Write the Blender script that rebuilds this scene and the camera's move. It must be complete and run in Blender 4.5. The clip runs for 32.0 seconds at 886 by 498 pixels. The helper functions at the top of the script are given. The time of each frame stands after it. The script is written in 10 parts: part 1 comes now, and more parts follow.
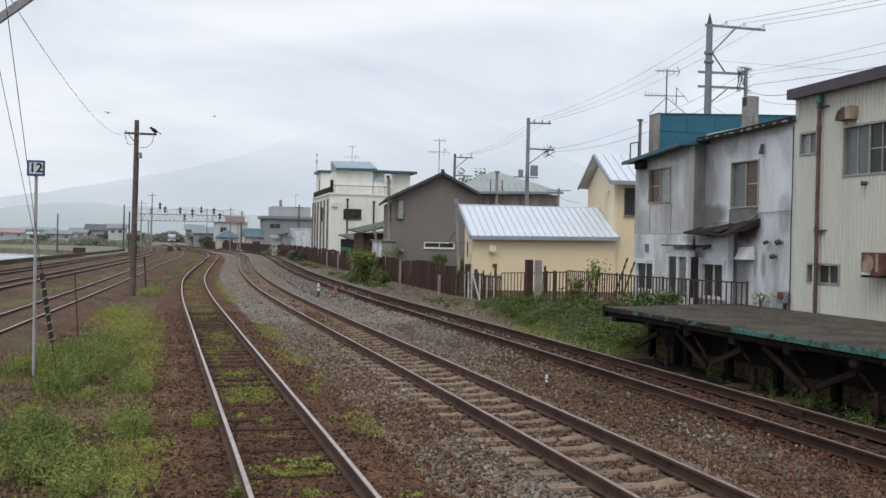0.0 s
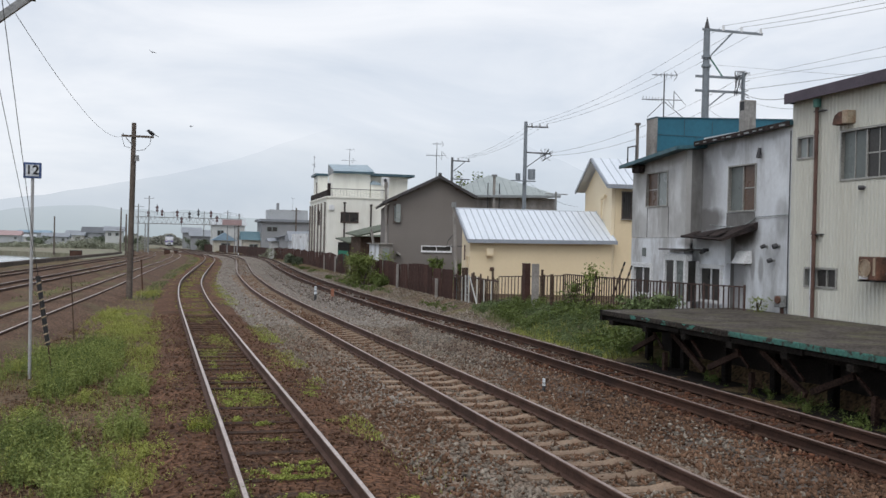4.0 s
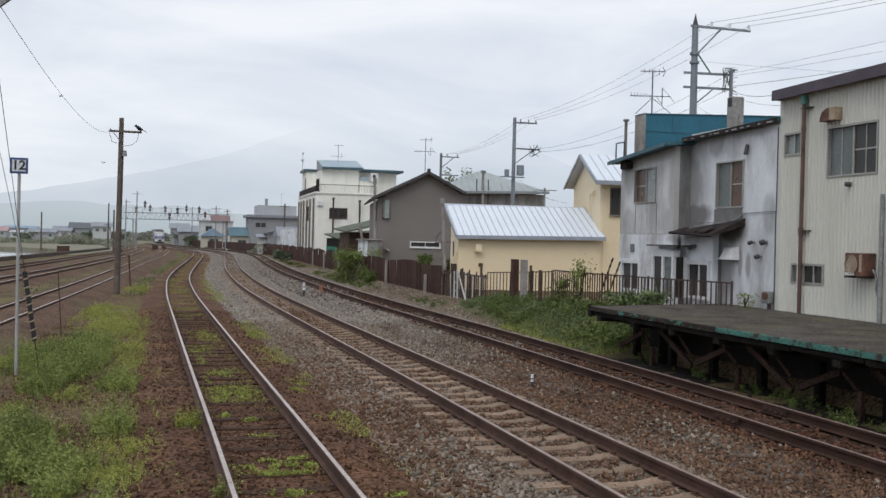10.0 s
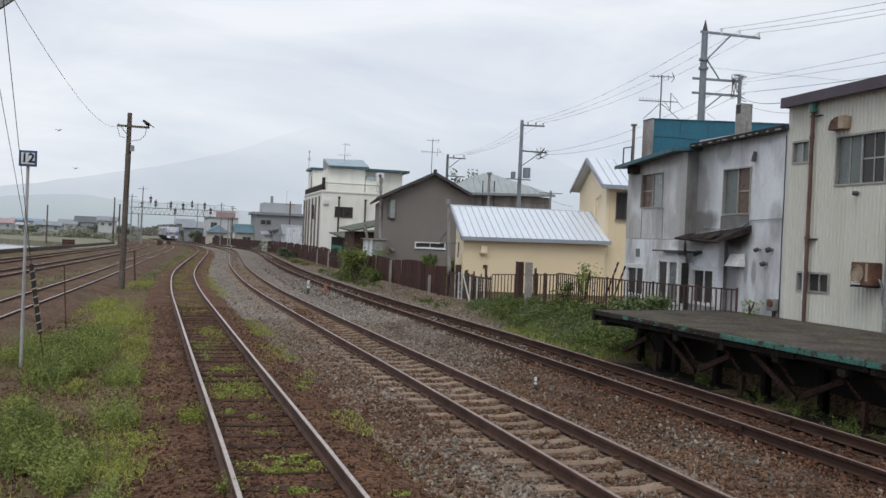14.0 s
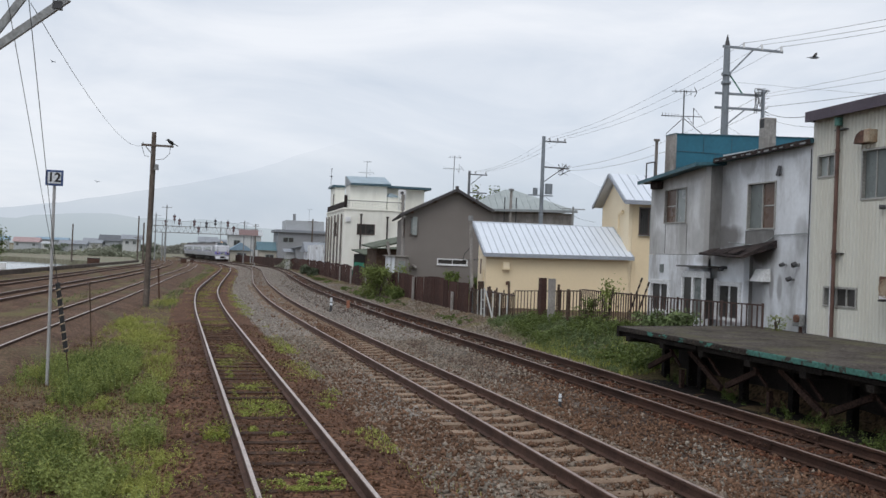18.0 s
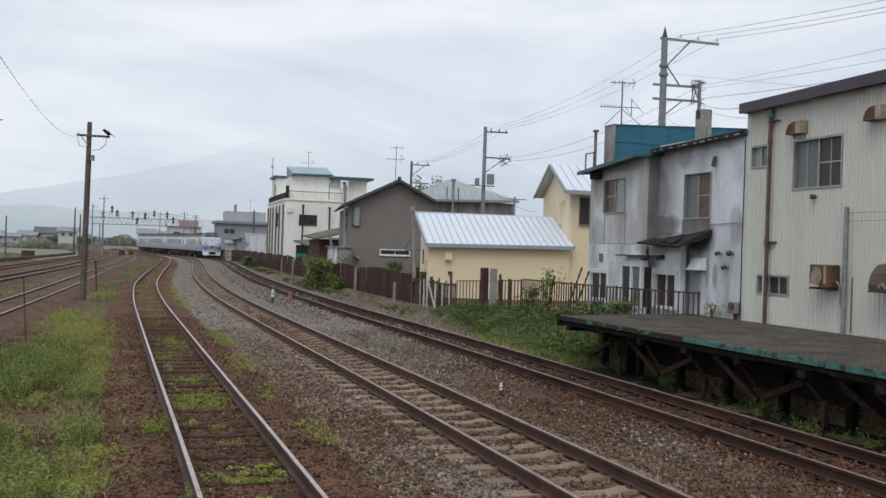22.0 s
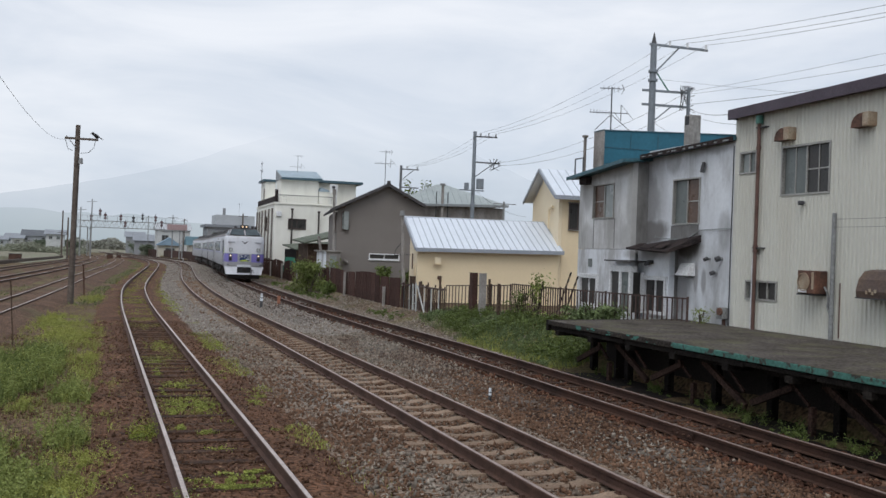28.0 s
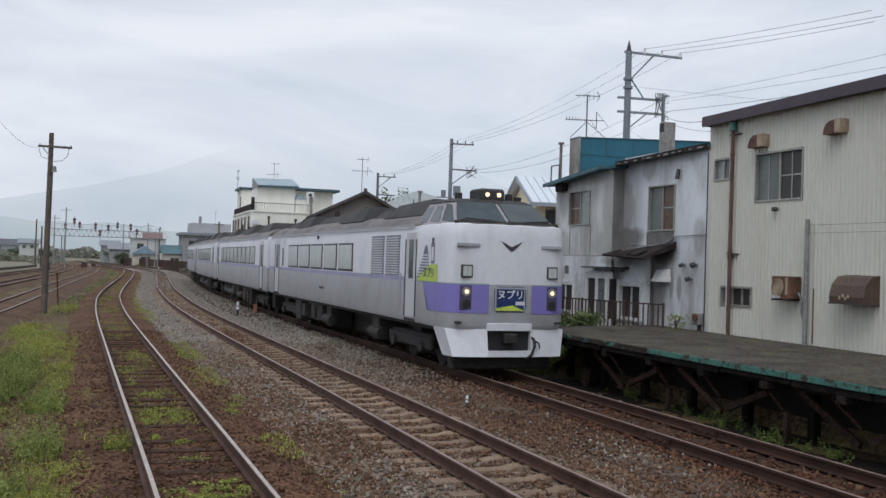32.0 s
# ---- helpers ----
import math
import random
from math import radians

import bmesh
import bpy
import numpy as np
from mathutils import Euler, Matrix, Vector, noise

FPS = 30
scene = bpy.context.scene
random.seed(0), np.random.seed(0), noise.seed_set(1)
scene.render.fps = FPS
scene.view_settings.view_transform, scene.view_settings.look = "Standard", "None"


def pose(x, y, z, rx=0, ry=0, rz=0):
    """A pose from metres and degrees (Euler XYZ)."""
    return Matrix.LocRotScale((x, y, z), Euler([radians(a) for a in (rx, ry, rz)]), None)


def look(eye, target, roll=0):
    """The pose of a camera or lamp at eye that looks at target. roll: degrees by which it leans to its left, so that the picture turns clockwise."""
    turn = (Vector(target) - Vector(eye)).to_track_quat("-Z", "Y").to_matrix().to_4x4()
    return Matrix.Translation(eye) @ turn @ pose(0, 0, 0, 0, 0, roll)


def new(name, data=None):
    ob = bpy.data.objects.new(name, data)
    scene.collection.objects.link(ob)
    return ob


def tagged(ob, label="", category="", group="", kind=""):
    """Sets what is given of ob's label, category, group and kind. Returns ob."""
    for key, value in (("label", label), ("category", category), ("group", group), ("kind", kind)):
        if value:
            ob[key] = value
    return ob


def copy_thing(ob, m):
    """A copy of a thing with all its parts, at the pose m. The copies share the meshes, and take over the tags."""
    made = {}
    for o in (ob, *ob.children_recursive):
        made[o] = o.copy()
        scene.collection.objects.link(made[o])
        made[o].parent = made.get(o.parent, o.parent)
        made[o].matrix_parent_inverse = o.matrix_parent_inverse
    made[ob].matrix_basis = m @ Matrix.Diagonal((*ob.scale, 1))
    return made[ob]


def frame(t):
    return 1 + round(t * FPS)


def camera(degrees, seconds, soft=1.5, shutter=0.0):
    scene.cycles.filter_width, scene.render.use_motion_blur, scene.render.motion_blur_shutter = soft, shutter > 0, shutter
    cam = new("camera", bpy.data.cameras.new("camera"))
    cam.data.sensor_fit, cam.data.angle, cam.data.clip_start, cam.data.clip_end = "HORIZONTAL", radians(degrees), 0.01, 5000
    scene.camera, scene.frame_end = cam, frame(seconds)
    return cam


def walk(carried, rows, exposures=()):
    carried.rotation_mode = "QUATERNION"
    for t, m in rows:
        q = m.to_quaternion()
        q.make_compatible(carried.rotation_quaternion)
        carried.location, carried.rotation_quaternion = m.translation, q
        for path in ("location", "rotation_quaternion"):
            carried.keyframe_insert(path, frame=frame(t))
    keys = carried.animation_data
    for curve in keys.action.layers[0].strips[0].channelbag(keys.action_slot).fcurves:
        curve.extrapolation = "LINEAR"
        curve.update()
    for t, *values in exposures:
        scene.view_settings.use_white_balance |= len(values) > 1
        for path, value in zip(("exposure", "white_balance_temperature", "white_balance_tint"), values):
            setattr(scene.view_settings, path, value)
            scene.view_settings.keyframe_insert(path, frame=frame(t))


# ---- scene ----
cam = camera(48.4, 32.0)
PATH = [
    (0.0, pose(0.000, 0.000, 2.350, 89.600, -1.250, 0.000)),
    (0.5, pose(0.009, 0.034, 2.339, 89.454, -1.347, 0.189)),
    (1.0, pose(-0.002, 0.058, 2.338, 88.914, -1.391, 0.276)),
    (1.5, pose(0.001, 0.062, 2.329, 88.643, -1.192, 0.643)),
    (2.0, pose(-0.013, 0.059, 2.346, 88.977, -1.437, 0.740)),
    (2.5, pose(0.008, 0.027, 2.348, 89.900, -0.772, 0.356)),
    (4.5, pose(-0.004, 0.025, 2.344, 89.796, -1.519, -0.296)),
    (5.0, pose(0.014, -0.007, 2.362, 90.123, -1.351, -0.513)),
    (5.5, pose(0.014, -0.026, 2.359, 90.567, -1.099, -1.117)),
    (6.0, pose(0.009, -0.011, 2.351, 90.647, -1.154, -0.979)),
    (6.5, pose(-0.005, -0.015, 2.354, 90.543, -1.180, -0.613)),
    (7.0, pose(0.009, 0.005, 2.347, 90.395, -1.318, -0.502)),
    (7.5, pose(0.007, -0.004, 2.356, 90.299, -1.450, -1.428)),
    (8.0, pose(0.002, 0.029, 2.342, 90.105, -1.400, -1.195)),
    (8.5, pose(-0.009, 0.042, 2.348, 89.698, -1.350, -1.013)),
    (9.0, pose(-0.004, 0.012, 2.348, 89.634, -1.754, -0.943)),
    (9.5, pose(-0.006, 0.030, 2.343, 89.688, -1.673, -0.617)),
    (10.0, pose(0.006, 0.019, 2.345, 89.590, -1.422, -0.810)),
    (10.5, pose(0.011, 0.007, 2.358, 89.719, -1.762, -0.685)),
    (11.0, pose(-0.009, 0.006, 2.358, 89.929, -2.142, -0.306)),
    (11.5, pose(-0.007, -0.008, 2.358, 90.135, -1.792, -1.097)),
    (12.0, pose(-0.018, 0.027, 2.342, 90.027, -1.765, -0.889)),
    (12.5, pose(-0.028, 0.033, 2.341, 89.896, -2.062, -0.218)),
    (13.0, pose(-0.025, -0.001, 2.343, 89.720, -2.856, -0.181)),
    (13.5, pose(-0.033, -0.015, 2.353, 89.786, -2.853, -0.474)),
    (14.0, pose(-0.028, 0.007, 2.345, 89.634, -2.564, -0.554)),
    (14.5, pose(-0.027, 0.022, 2.339, 89.532, -2.415, -0.361)),
    (16.5, pose(-0.002, -0.008, 2.340, 89.398, -1.909, 0.109)),
    (17.0, pose(-0.054, 0.042, 2.335, 89.238, -1.961, 0.619)),
    (17.5, pose(-0.039, 0.007, 2.347, 89.903, -2.132, 0.375)),
    (18.0, pose(-0.051, 0.030, 2.342, 90.550, -2.265, 0.720)),
    (18.5, pose(-0.036, 0.008, 2.323, 89.919, -2.126, 0.810)),
    (19.0, pose(-0.015, 0.009, 2.353, 89.579, -1.834, 0.318)),
    (19.5, pose(-0.040, 0.044, 2.334, 89.662, -2.273, -0.556)),
    (20.0, pose(-0.015, -0.007, 2.347, 90.219, -2.518, -0.734)),
    (20.5, pose(-0.012, -0.017, 2.351, 89.889, -1.488, -1.219)),
    (21.0, pose(-0.017, -0.021, 2.355, 90.503, -1.510, -1.549)),
    (21.5, pose(0.006, -0.025, 2.353, 90.570, -1.602, -2.035)),
    (22.0, pose(-0.008, -0.020, 2.353, 90.102, -1.926, -2.577)),
    (22.5, pose(0.003, -0.028, 2.346, 90.002, -1.705, -2.489)),
    (23.0, pose(-0.007, -0.013, 2.354, 90.298, -1.779, -2.584)),
    (23.5, pose(0.010, -0.040, 2.356, 90.786, -1.321, -3.197)),
    (24.0, pose(-0.008, 0.007, 2.348, 90.444, -1.327, -3.292)),
    (24.5, pose(-0.020, -0.006, 2.347, 90.110, -1.961, -3.627)),
    (25.0, pose(-0.007, 0.018, 2.344, 89.823, -2.369, -3.210)),
    (25.5, pose(-0.000, 0.012, 2.335, 90.038, -2.110, -3.315)),
    (27.5, pose(-0.015, 0.005, 2.346, 90.207, -2.084, -3.139)),
    (28.0, pose(-0.015, -0.018, 2.364, 90.375, -2.103, -3.209)),
    (28.5, pose(-0.017, 0.006, 2.355, 90.588, -1.992, -3.232)),
    (29.0, pose(-0.015, 0.003, 2.351, 90.530, -1.895, -3.466)),
    (29.5, pose(-0.002, -0.021, 2.366, 90.396, -1.651, -3.608)),
    (30.0, pose(0.003, 0.001, 2.349, 90.647, -1.828, -3.892)),
    (30.5, pose(-0.006, -0.008, 2.364, 90.757, -2.281, -3.622)),
    (31.0, pose(-0.009, -0.025, 2.363, 91.271, -2.355, -3.962)),
    (31.5, pose(-0.004, -0.013, 2.360, 90.885, -2.003, -4.236)),
    (32.0, pose(0.002, -0.016, 2.365, 90.843, -1.849, -4.522)),
]
walk(cam, PATH, [(0.0, 0.10, 6480, 10), (14.0, 0.05, 6480, 10), (18.0, 0.04, 6420, 10), (24.0, 0.03, 6390, 10), (29.0, 0.02, 6370, 10), (31.0, 0.0, 6350, 10), (32.0, -0.04, 6350, 10)])

# ---- world, sun ----
world = bpy.data.worlds.new("overcast_sky")
scene.world = world
world.use_nodes = True
wn, wl = world.node_tree.nodes, world.node_tree.links
wn.clear()
w_out = wn.new("ShaderNodeOutputWorld")
w_bg = wn.new("ShaderNodeBackground")
w_sky = wn.new("ShaderNodeTexSky")
w_sky.sky_type = "NISHITA"
w_sky.sun_disc = False
w_sky.sun_elevation = radians(48)
w_sky.sun_rotation = radians(200)
w_co = wn.new("ShaderNodeTexCoord")
w_map = wn.new("ShaderNodeMapping")
w_map.inputs["Scale"].default_value = (1.0, 1.0, 3.2)
w_n1 = wn.new("ShaderNodeTexNoise")
w_n1.inputs["Scale"].default_value = 2.3
w_n1.inputs["Detail"].default_value = 7
w_n1.inputs["Roughness"].default_value = 0.55
w_n1.inputs["Distortion"].default_value = 0.6
w_r = wn.new("ShaderNodeValToRGB")
w_r.color_ramp.elements[0].position, w_r.color_ramp.elements[0].color = 0.34, (0.605, 0.67, 0.765, 1)
w_r.color_ramp.elements[1].position, w_r.color_ramp.elements[1].color = 0.66, (0.90, 0.92, 0.96, 1)
w_scale = wn.new("ShaderNodeVectorMath")
w_scale.operation = "SCALE"
w_scale.inputs["Scale"].default_value = 0.10
w_mix = wn.new("ShaderNodeMix")
w_mix.data_type = "RGBA"
w_mix.inputs[0].default_value = 0.92
wl.new(w_co.outputs["Generated"], w_map.inputs["Vector"])
wl.new(w_map.outputs["Vector"], w_n1.inputs["Vector"])
wl.new(w_n1.outputs["Fac"], w_r.inputs["Fac"])
wl.new(w_sky.outputs["Color"], w_scale.inputs[0])
wl.new(w_scale.outputs["Vector"], w_mix.inputs[6])
wl.new(w_r.outputs["Color"], w_mix.inputs[7])
wl.new(w_mix.outputs[2], w_bg.inputs["Color"])
w_bg.inputs["Strength"].default_value = 1.0
wl.new(w_bg.outputs["Background"], w_out.inputs["Surface"])

sun = new("sun", bpy.data.lights.new("sun", "SUN"))
sun.data.energy = 1.32
sun.data.angle = radians(40)
sun.data.color = (1.0, 0.97, 0.93)
sun.matrix_world = look((0, 0, 50), (6.5, 22, 16))
scene.view_settings.exposure = 0.0

# ---- materials ----
def mat(name, base, other=None, vary=0.5, scale=1.2, fine=30.0, fine_amount=0.35, rough=0.85, metal=0.0, bump=0.25, bump_dist=0.01,
        stain=None, stain_amount=0.0, stain_scale=(1.0, 1.0, 1.0), stain_lo=0.48, stain_hi=0.62, island=0.0, rnd=0.0, spec=0.4):
    """A surface of two colours mixed by a broad and a fine grain, with stains and fine relief."""
    m = bpy.data.materials.new(name)
    m.use_nodes = True
    nt = m.node_tree
    nd, ln = nt.nodes, nt.links
    bsdf = nd["Principled BSDF"]
    other = other or tuple(c * 0.68 for c in base)
    co = nd.new("ShaderNodeTexCoord")
    n1 = nd.new("ShaderNodeTexNoise")
    n1.inputs["Scale"].default_value = scale
    n1.inputs["Detail"].default_value = 5
    n1.inputs["Roughness"].default_value = 0.6
    n2 = nd.new("ShaderNodeTexNoise")
    n2.inputs["Scale"].default_value = fine
    n2.inputs["Detail"].default_value = 4
    ln.new(co.outputs["Object"], n1.inputs["Vector"])
    ln.new(co.outputs["Object"], n2.inputs["Vector"])
    r1 = nd.new("ShaderNodeMapRange")
    r1.inputs["From Min"].default_value, r1.inputs["From Max"].default_value = 0.32, 0.68
    r1.inputs["To Max"].default_value = vary
    ln.new(n1.outputs["Fac"], r1.inputs["Value"])
    mx = nd.new("ShaderNodeMix")
    mx.data_type = "RGBA"
    mx.inputs[6].default_value, mx.inputs[7].default_value = (*base, 1), (*other, 1)
    ln.new(r1.outputs["Result"], mx.inputs[0])
    out = mx.outputs[2]
    gr = nd.new("ShaderNodeMapRange")
    gr.inputs["From Min"].default_value, gr.inputs["From Max"].default_value = (0.37, 0.63) if fine_amount >= 0.5 else (0.28, 0.72)
    gr.inputs["To Min"].default_value, gr.inputs["To Max"].default_value = 1 - fine_amount, 1 + fine_amount * 0.6
    ln.new(n2.outputs["Fac"], gr.inputs["Value"])
    val = gr.outputs["Result"]
    if island or rnd:
        src = nd.new("ShaderNodeNewGeometry").outputs["Random Per Island"] if island else nd.new("ShaderNodeObjectInfo").outputs["Random"]
        ir = nd.new("ShaderNodeMapRange")
        amt = island or rnd
        ir.inputs["To Min"].default_value, ir.inputs["To Max"].default_value = 1 - amt, 1 + amt * 0.8
        ln.new(src, ir.inputs["Value"])
        mu = nd.new("ShaderNodeMath")
        mu.operation = "MULTIPLY"
        ln.new(val, mu.inputs[0])
        ln.new(ir.outputs["Result"], mu.inputs[1])
        val = mu.outputs["Value"]
    vm = nd.new("ShaderNodeVectorMath")
    vm.operation = "SCALE"
    ln.new(out, vm.inputs[0])
    ln.new(val, vm.inputs["Scale"])
    out = vm.outputs["Vector"]
    if stain:
        mp = nd.new("ShaderNodeMapping")
        mp.inputs["Scale"].default_value = stain_scale
        ln.new(co.outputs["Object"], mp.inputs["Vector"])
        n3 = nd.new("ShaderNodeTexNoise")
        n3.inputs["Scale"].default_value = 1.0
        n3.inputs["Detail"].default_value = 8
        n3.inputs["Roughness"].default_value = 0.65
        ln.new(mp.outputs["Vector"], n3.inputs["Vector"])
        r3 = nd.new("ShaderNodeMapRange")
        r3.inputs["From Min"].default_value, r3.inputs["From Max"].default_value = stain_lo, stain_hi
        r3.inputs["To Max"].default_value = stain_amount
        ln.new(n3.outputs["Fac"], r3.inputs["Value"])
        m3 = nd.new("ShaderNodeMix")
        m3.data_type = "RGBA"
        m3.inputs[7].default_value = (*stain, 1)
        ln.new(r3.outputs["Result"], m3.inputs[0])
        ln.new(out, m3.inputs[6])
        out = m3.outputs[2]
    ln.new(out, bsdf.inputs["Base Color"])
    rr = nd.new("ShaderNodeMapRange")
    rr.inputs["To Min"].default_value, rr.inputs["To Max"].default_value = max(0.05, rough - 0.12), min(1.0, rough + 0.12)
    ln.new(n1.outputs["Fac"], rr.inputs["Value"])
    ln.new(rr.outputs["Result"], bsdf.inputs["Roughness"])
    bsdf.inputs["Metallic"].default_value = metal
    bsdf.inputs["Specular IOR Level"].default_value = spec
    if bump:
        b = nd.new("ShaderNodeBump")
        b.inputs["Strength"].default_value = bump
        b.inputs["Distance"].default_value = bump_dist
        ln.new(n2.outputs["Fac"], b.inputs["Height"])
        ln.new(b.outputs["Normal"], bsdf.inputs["Normal"])
    return m


def glow(name, colour, strength):
    m = bpy.data.materials.new(name)
    m.use_nodes = True
    b = m.node_tree.nodes["Principled BSDF"]
    b.inputs["Base Color"].default_value = (*colour, 1)
    b.inputs["Emission Color"].default_value = (*colour, 1)
    b.inputs["Emission Strength"].default_value = strength
    return m


def dark_patches(m, colour, spots, wander=0.5, scale=1.6):
    """Darkens soft patches of a wall, stains among them: (y, z, half width, half height, strength) broken up by a
    grain.
    """
    nd, ln = m.node_tree.nodes, m.node_tree.links
    bsdf = nd["Principled BSDF"]
    src = bsdf.inputs["Base Color"].links[0].from_socket
    co = nd.new("ShaderNodeTexCoord")
    nz = nd.new("ShaderNodeTexNoise")
    nz.inputs["Scale"].default_value, nz.inputs["Detail"].default_value, nz.inputs["Roughness"].default_value = scale, 7, 0.62
    mp = nd.new("ShaderNodeMapping")
    mp.inputs["Scale"].default_value = (1, 1, 0.45)
    ln.new(co.outputs["Object"], mp.inputs["Vector"])
    ln.new(mp.outputs["Vector"], nz.inputs["Vector"])
    total = None
    for y, z, ry, rz, amount in spots:
        a = nd.new("ShaderNodeVectorMath")
        a.operation = "SUBTRACT"
        ln.new(co.outputs["Object"], a.inputs[0])
        a.inputs[1].default_value = (0, y, z)
        b = nd.new("ShaderNodeVectorMath")
        b.operation = "MULTIPLY"
        ln.new(a.outputs["Vector"], b.inputs[0])
        b.inputs[1].default_value = (0, 1 / ry, 1 / rz)
        c = nd.new("ShaderNodeVectorMath")
        c.operation = "LENGTH"
        ln.new(b.outputs["Vector"], c.inputs[0])
        d = nd.new("ShaderNodeMath")
        d.operation = "MULTIPLY_ADD"
        ln.new(nz.outputs["Fac"], d.inputs[0])
        d.inputs[1].default_value = wander * 2
        ln.new(c.outputs["Value"], d.inputs[2])
        e = nd.new("ShaderNodeMapRange")
        e.interpolation_type = "SMOOTHSTEP"
        e.inputs["From Min"].default_value, e.inputs["From Max"].default_value = 0.55 + wander, 1.15 + wander
        e.inputs["To Min"].default_value, e.inputs["To Max"].default_value = amount, 0.0
        ln.new(d.outputs["Value"], e.inputs["Value"])
        if total is None:
            total = e.outputs["Result"]
        else:
            f = nd.new("ShaderNodeMath")
            f.operation = "MAXIMUM"
            ln.new(total, f.inputs[0])
            ln.new(e.outputs["Result"], f.inputs[1])
            total = f.outputs["Value"]
    mx = nd.new("ShaderNodeMix")
    mx.data_type = "RGBA"
    mx.inputs[7].default_value = (*colour, 1)
    ln.new(total, mx.inputs[0])
    ln.new(src, mx.inputs[6])
    ln.new(mx.outputs[2], bsdf.inputs["Base Color"])


M_ground = mat("soil", (0.157, 0.103, 0.062), (0.076, 0.054, 0.034), vary=1.0, scale=0.35, fine=14, fine_amount=0.65, bump=1.0, bump_dist=0.03,
               stain=(0.13, 0.125, 0.045), stain_amount=0.6, stain_scale=(0.28, 0.2, 0.3), stain_lo=0.50, stain_hi=0.60, spec=0.12)
M_ballast = mat("ballast", (0.262, 0.232, 0.200), (0.17, 0.138, 0.112), vary=0.8, scale=0.5, fine=14, fine_amount=0.7, bump=1.0, bump_dist=0.04,
                stain=(0.15, 0.10, 0.075), stain_amount=0.45, stain_scale=(0.8, 0.12, 0.3), stain_lo=0.52, stain_hi=0.66, spec=0.12)
M_ballast_brown = mat("ballast_brown", (0.154, 0.079, 0.046), (0.072, 0.039, 0.026), vary=1.0, scale=0.7, fine=16, fine_amount=0.65, bump=1.0, bump_dist=0.04, spec=0.12)
M_ballast_t3 = mat("ballast_rusty", (0.080, 0.046, 0.032), (0.038, 0.024, 0.018), vary=1.0, scale=0.5, fine=16, fine_amount=0.7, bump=1.0, bump_dist=0.04,
                   stain=(0.17, 0.15, 0.132), stain_amount=0.6, stain_scale=(0.5, 0.12, 0.3), stain_lo=0.52, stain_hi=0.6, spec=0.12)
M_stone = mat("stone_grey", (0.270, 0.240, 0.203), (0.205, 0.171, 0.136), vary=0.8, scale=0.45, fine=60, island=0.5, bump=0.2,
              stain=(0.17, 0.115, 0.085), stain_amount=0.45, stain_scale=(0.8, 0.3, 0.3), stain_lo=0.46, stain_hi=0.58, spec=0.12)
M_stone_dark = mat("stone_dark_brown", (0.141, 0.078, 0.050), (0.080, 0.045, 0.029), vary=0.8, scale=0.45, fine=60, island=0.5, bump=0.2, spec=0.12)
M_stone_brown = mat("stone_brown", (0.182, 0.108, 0.070), (0.110, 0.064, 0.042), vary=0.9, scale=0.6, fine=60, island=0.45, bump=0.2, spec=0.12)
M_rail = mat("rail_rust", (0.105, 0.055, 0.038), (0.055, 0.028, 0.020), vary=1.0, scale=2, fine=40, rough=0.8, metal=0.2, bump=0.3)
M_railtop = mat("rail_bright", (0.56, 0.49, 0.46), (0.38, 0.31, 0.28), vary=0.7, scale=1, fine=25, rough=0.45, metal=0.45, bump=0.05)
M_railtop2 = mat("rail_worn", (0.357, 0.272, 0.234), (0.204, 0.136, 0.109), vary=0.8, scale=1, fine=25, rough=0.40, metal=0.45, bump=0.05)
M_railtop3 = mat("rail_dull", (0.30, 0.225, 0.20), (0.16, 0.105, 0.085), vary=0.8, scale=1, fine=25, rough=0.5, metal=0.4, bump=0.05)
M_sleeper = mat("sleeper_wood", (0.066, 0.039, 0.028), (0.037, 0.023, 0.017), vary=1.0, scale=3, fine=30, fine_amount=0.5, rnd=0.3, bump=0.6,
                stain=(0.12, 0.065, 0.04), stain_amount=0.6, stain_scale=(2, 2, 2), spec=0.12)
M_sleeper_c = mat("sleeper_concrete", (0.286, 0.211, 0.153), (0.189, 0.127, 0.090), vary=0.9, scale=2, fine=40, fine_amount=0.4, rnd=0.2, bump=0.4, spec=0.12)
M_platform = mat("platform_asphalt", (0.105, 0.091, 0.082), (0.052, 0.044, 0.039), vary=1.0, scale=1.1, fine=16, fine_amount=0.55, bump=0.8,
                 stain=(0.115, 0.11, 0.06), stain_amount=0.55, stain_scale=(1.4, 1.0, 0.8), spec=0.12)
M_edge_worn = mat("edge_bare", (0.05, 0.042, 0.036), (0.028, 0.024, 0.021), vary=1.0, scale=2, fine=18, fine_amount=0.5, bump=0.7, spec=0.12,
                  stain=(0.07, 0.20, 0.165), stain_amount=0.9, stain_scale=(3.0, 2.2, 7.0), stain_lo=0.57, stain_hi=0.62)
M_edge = mat("edge_paint", (0.06, 0.175, 0.145), (0.045, 0.13, 0.105), vary=0.8, scale=2, fine=18, fine_amount=0.4, bump=0.5,
             stain=(0.040, 0.033, 0.028), stain_amount=1.0, stain_scale=(3.0, 4.0, 4.0), stain_lo=0.52, stain_hi=0.57)
M_oldwood = mat("old_timber", (0.12, 0.082, 0.06), (0.06, 0.042, 0.032), vary=1.0, scale=3, fine=25, fine_amount=0.5, rnd=0.25, bump=0.6, spec=0.12)
# near-black timber: the shade it stands in is put into its colour
M_platwood = mat("shaded_timber", (0.024, 0.020, 0.017), (0.012, 0.010, 0.009), vary=1.0, scale=3, fine=25, fine_amount=0.5, rnd=0.4, bump=0.6, spec=0.12)
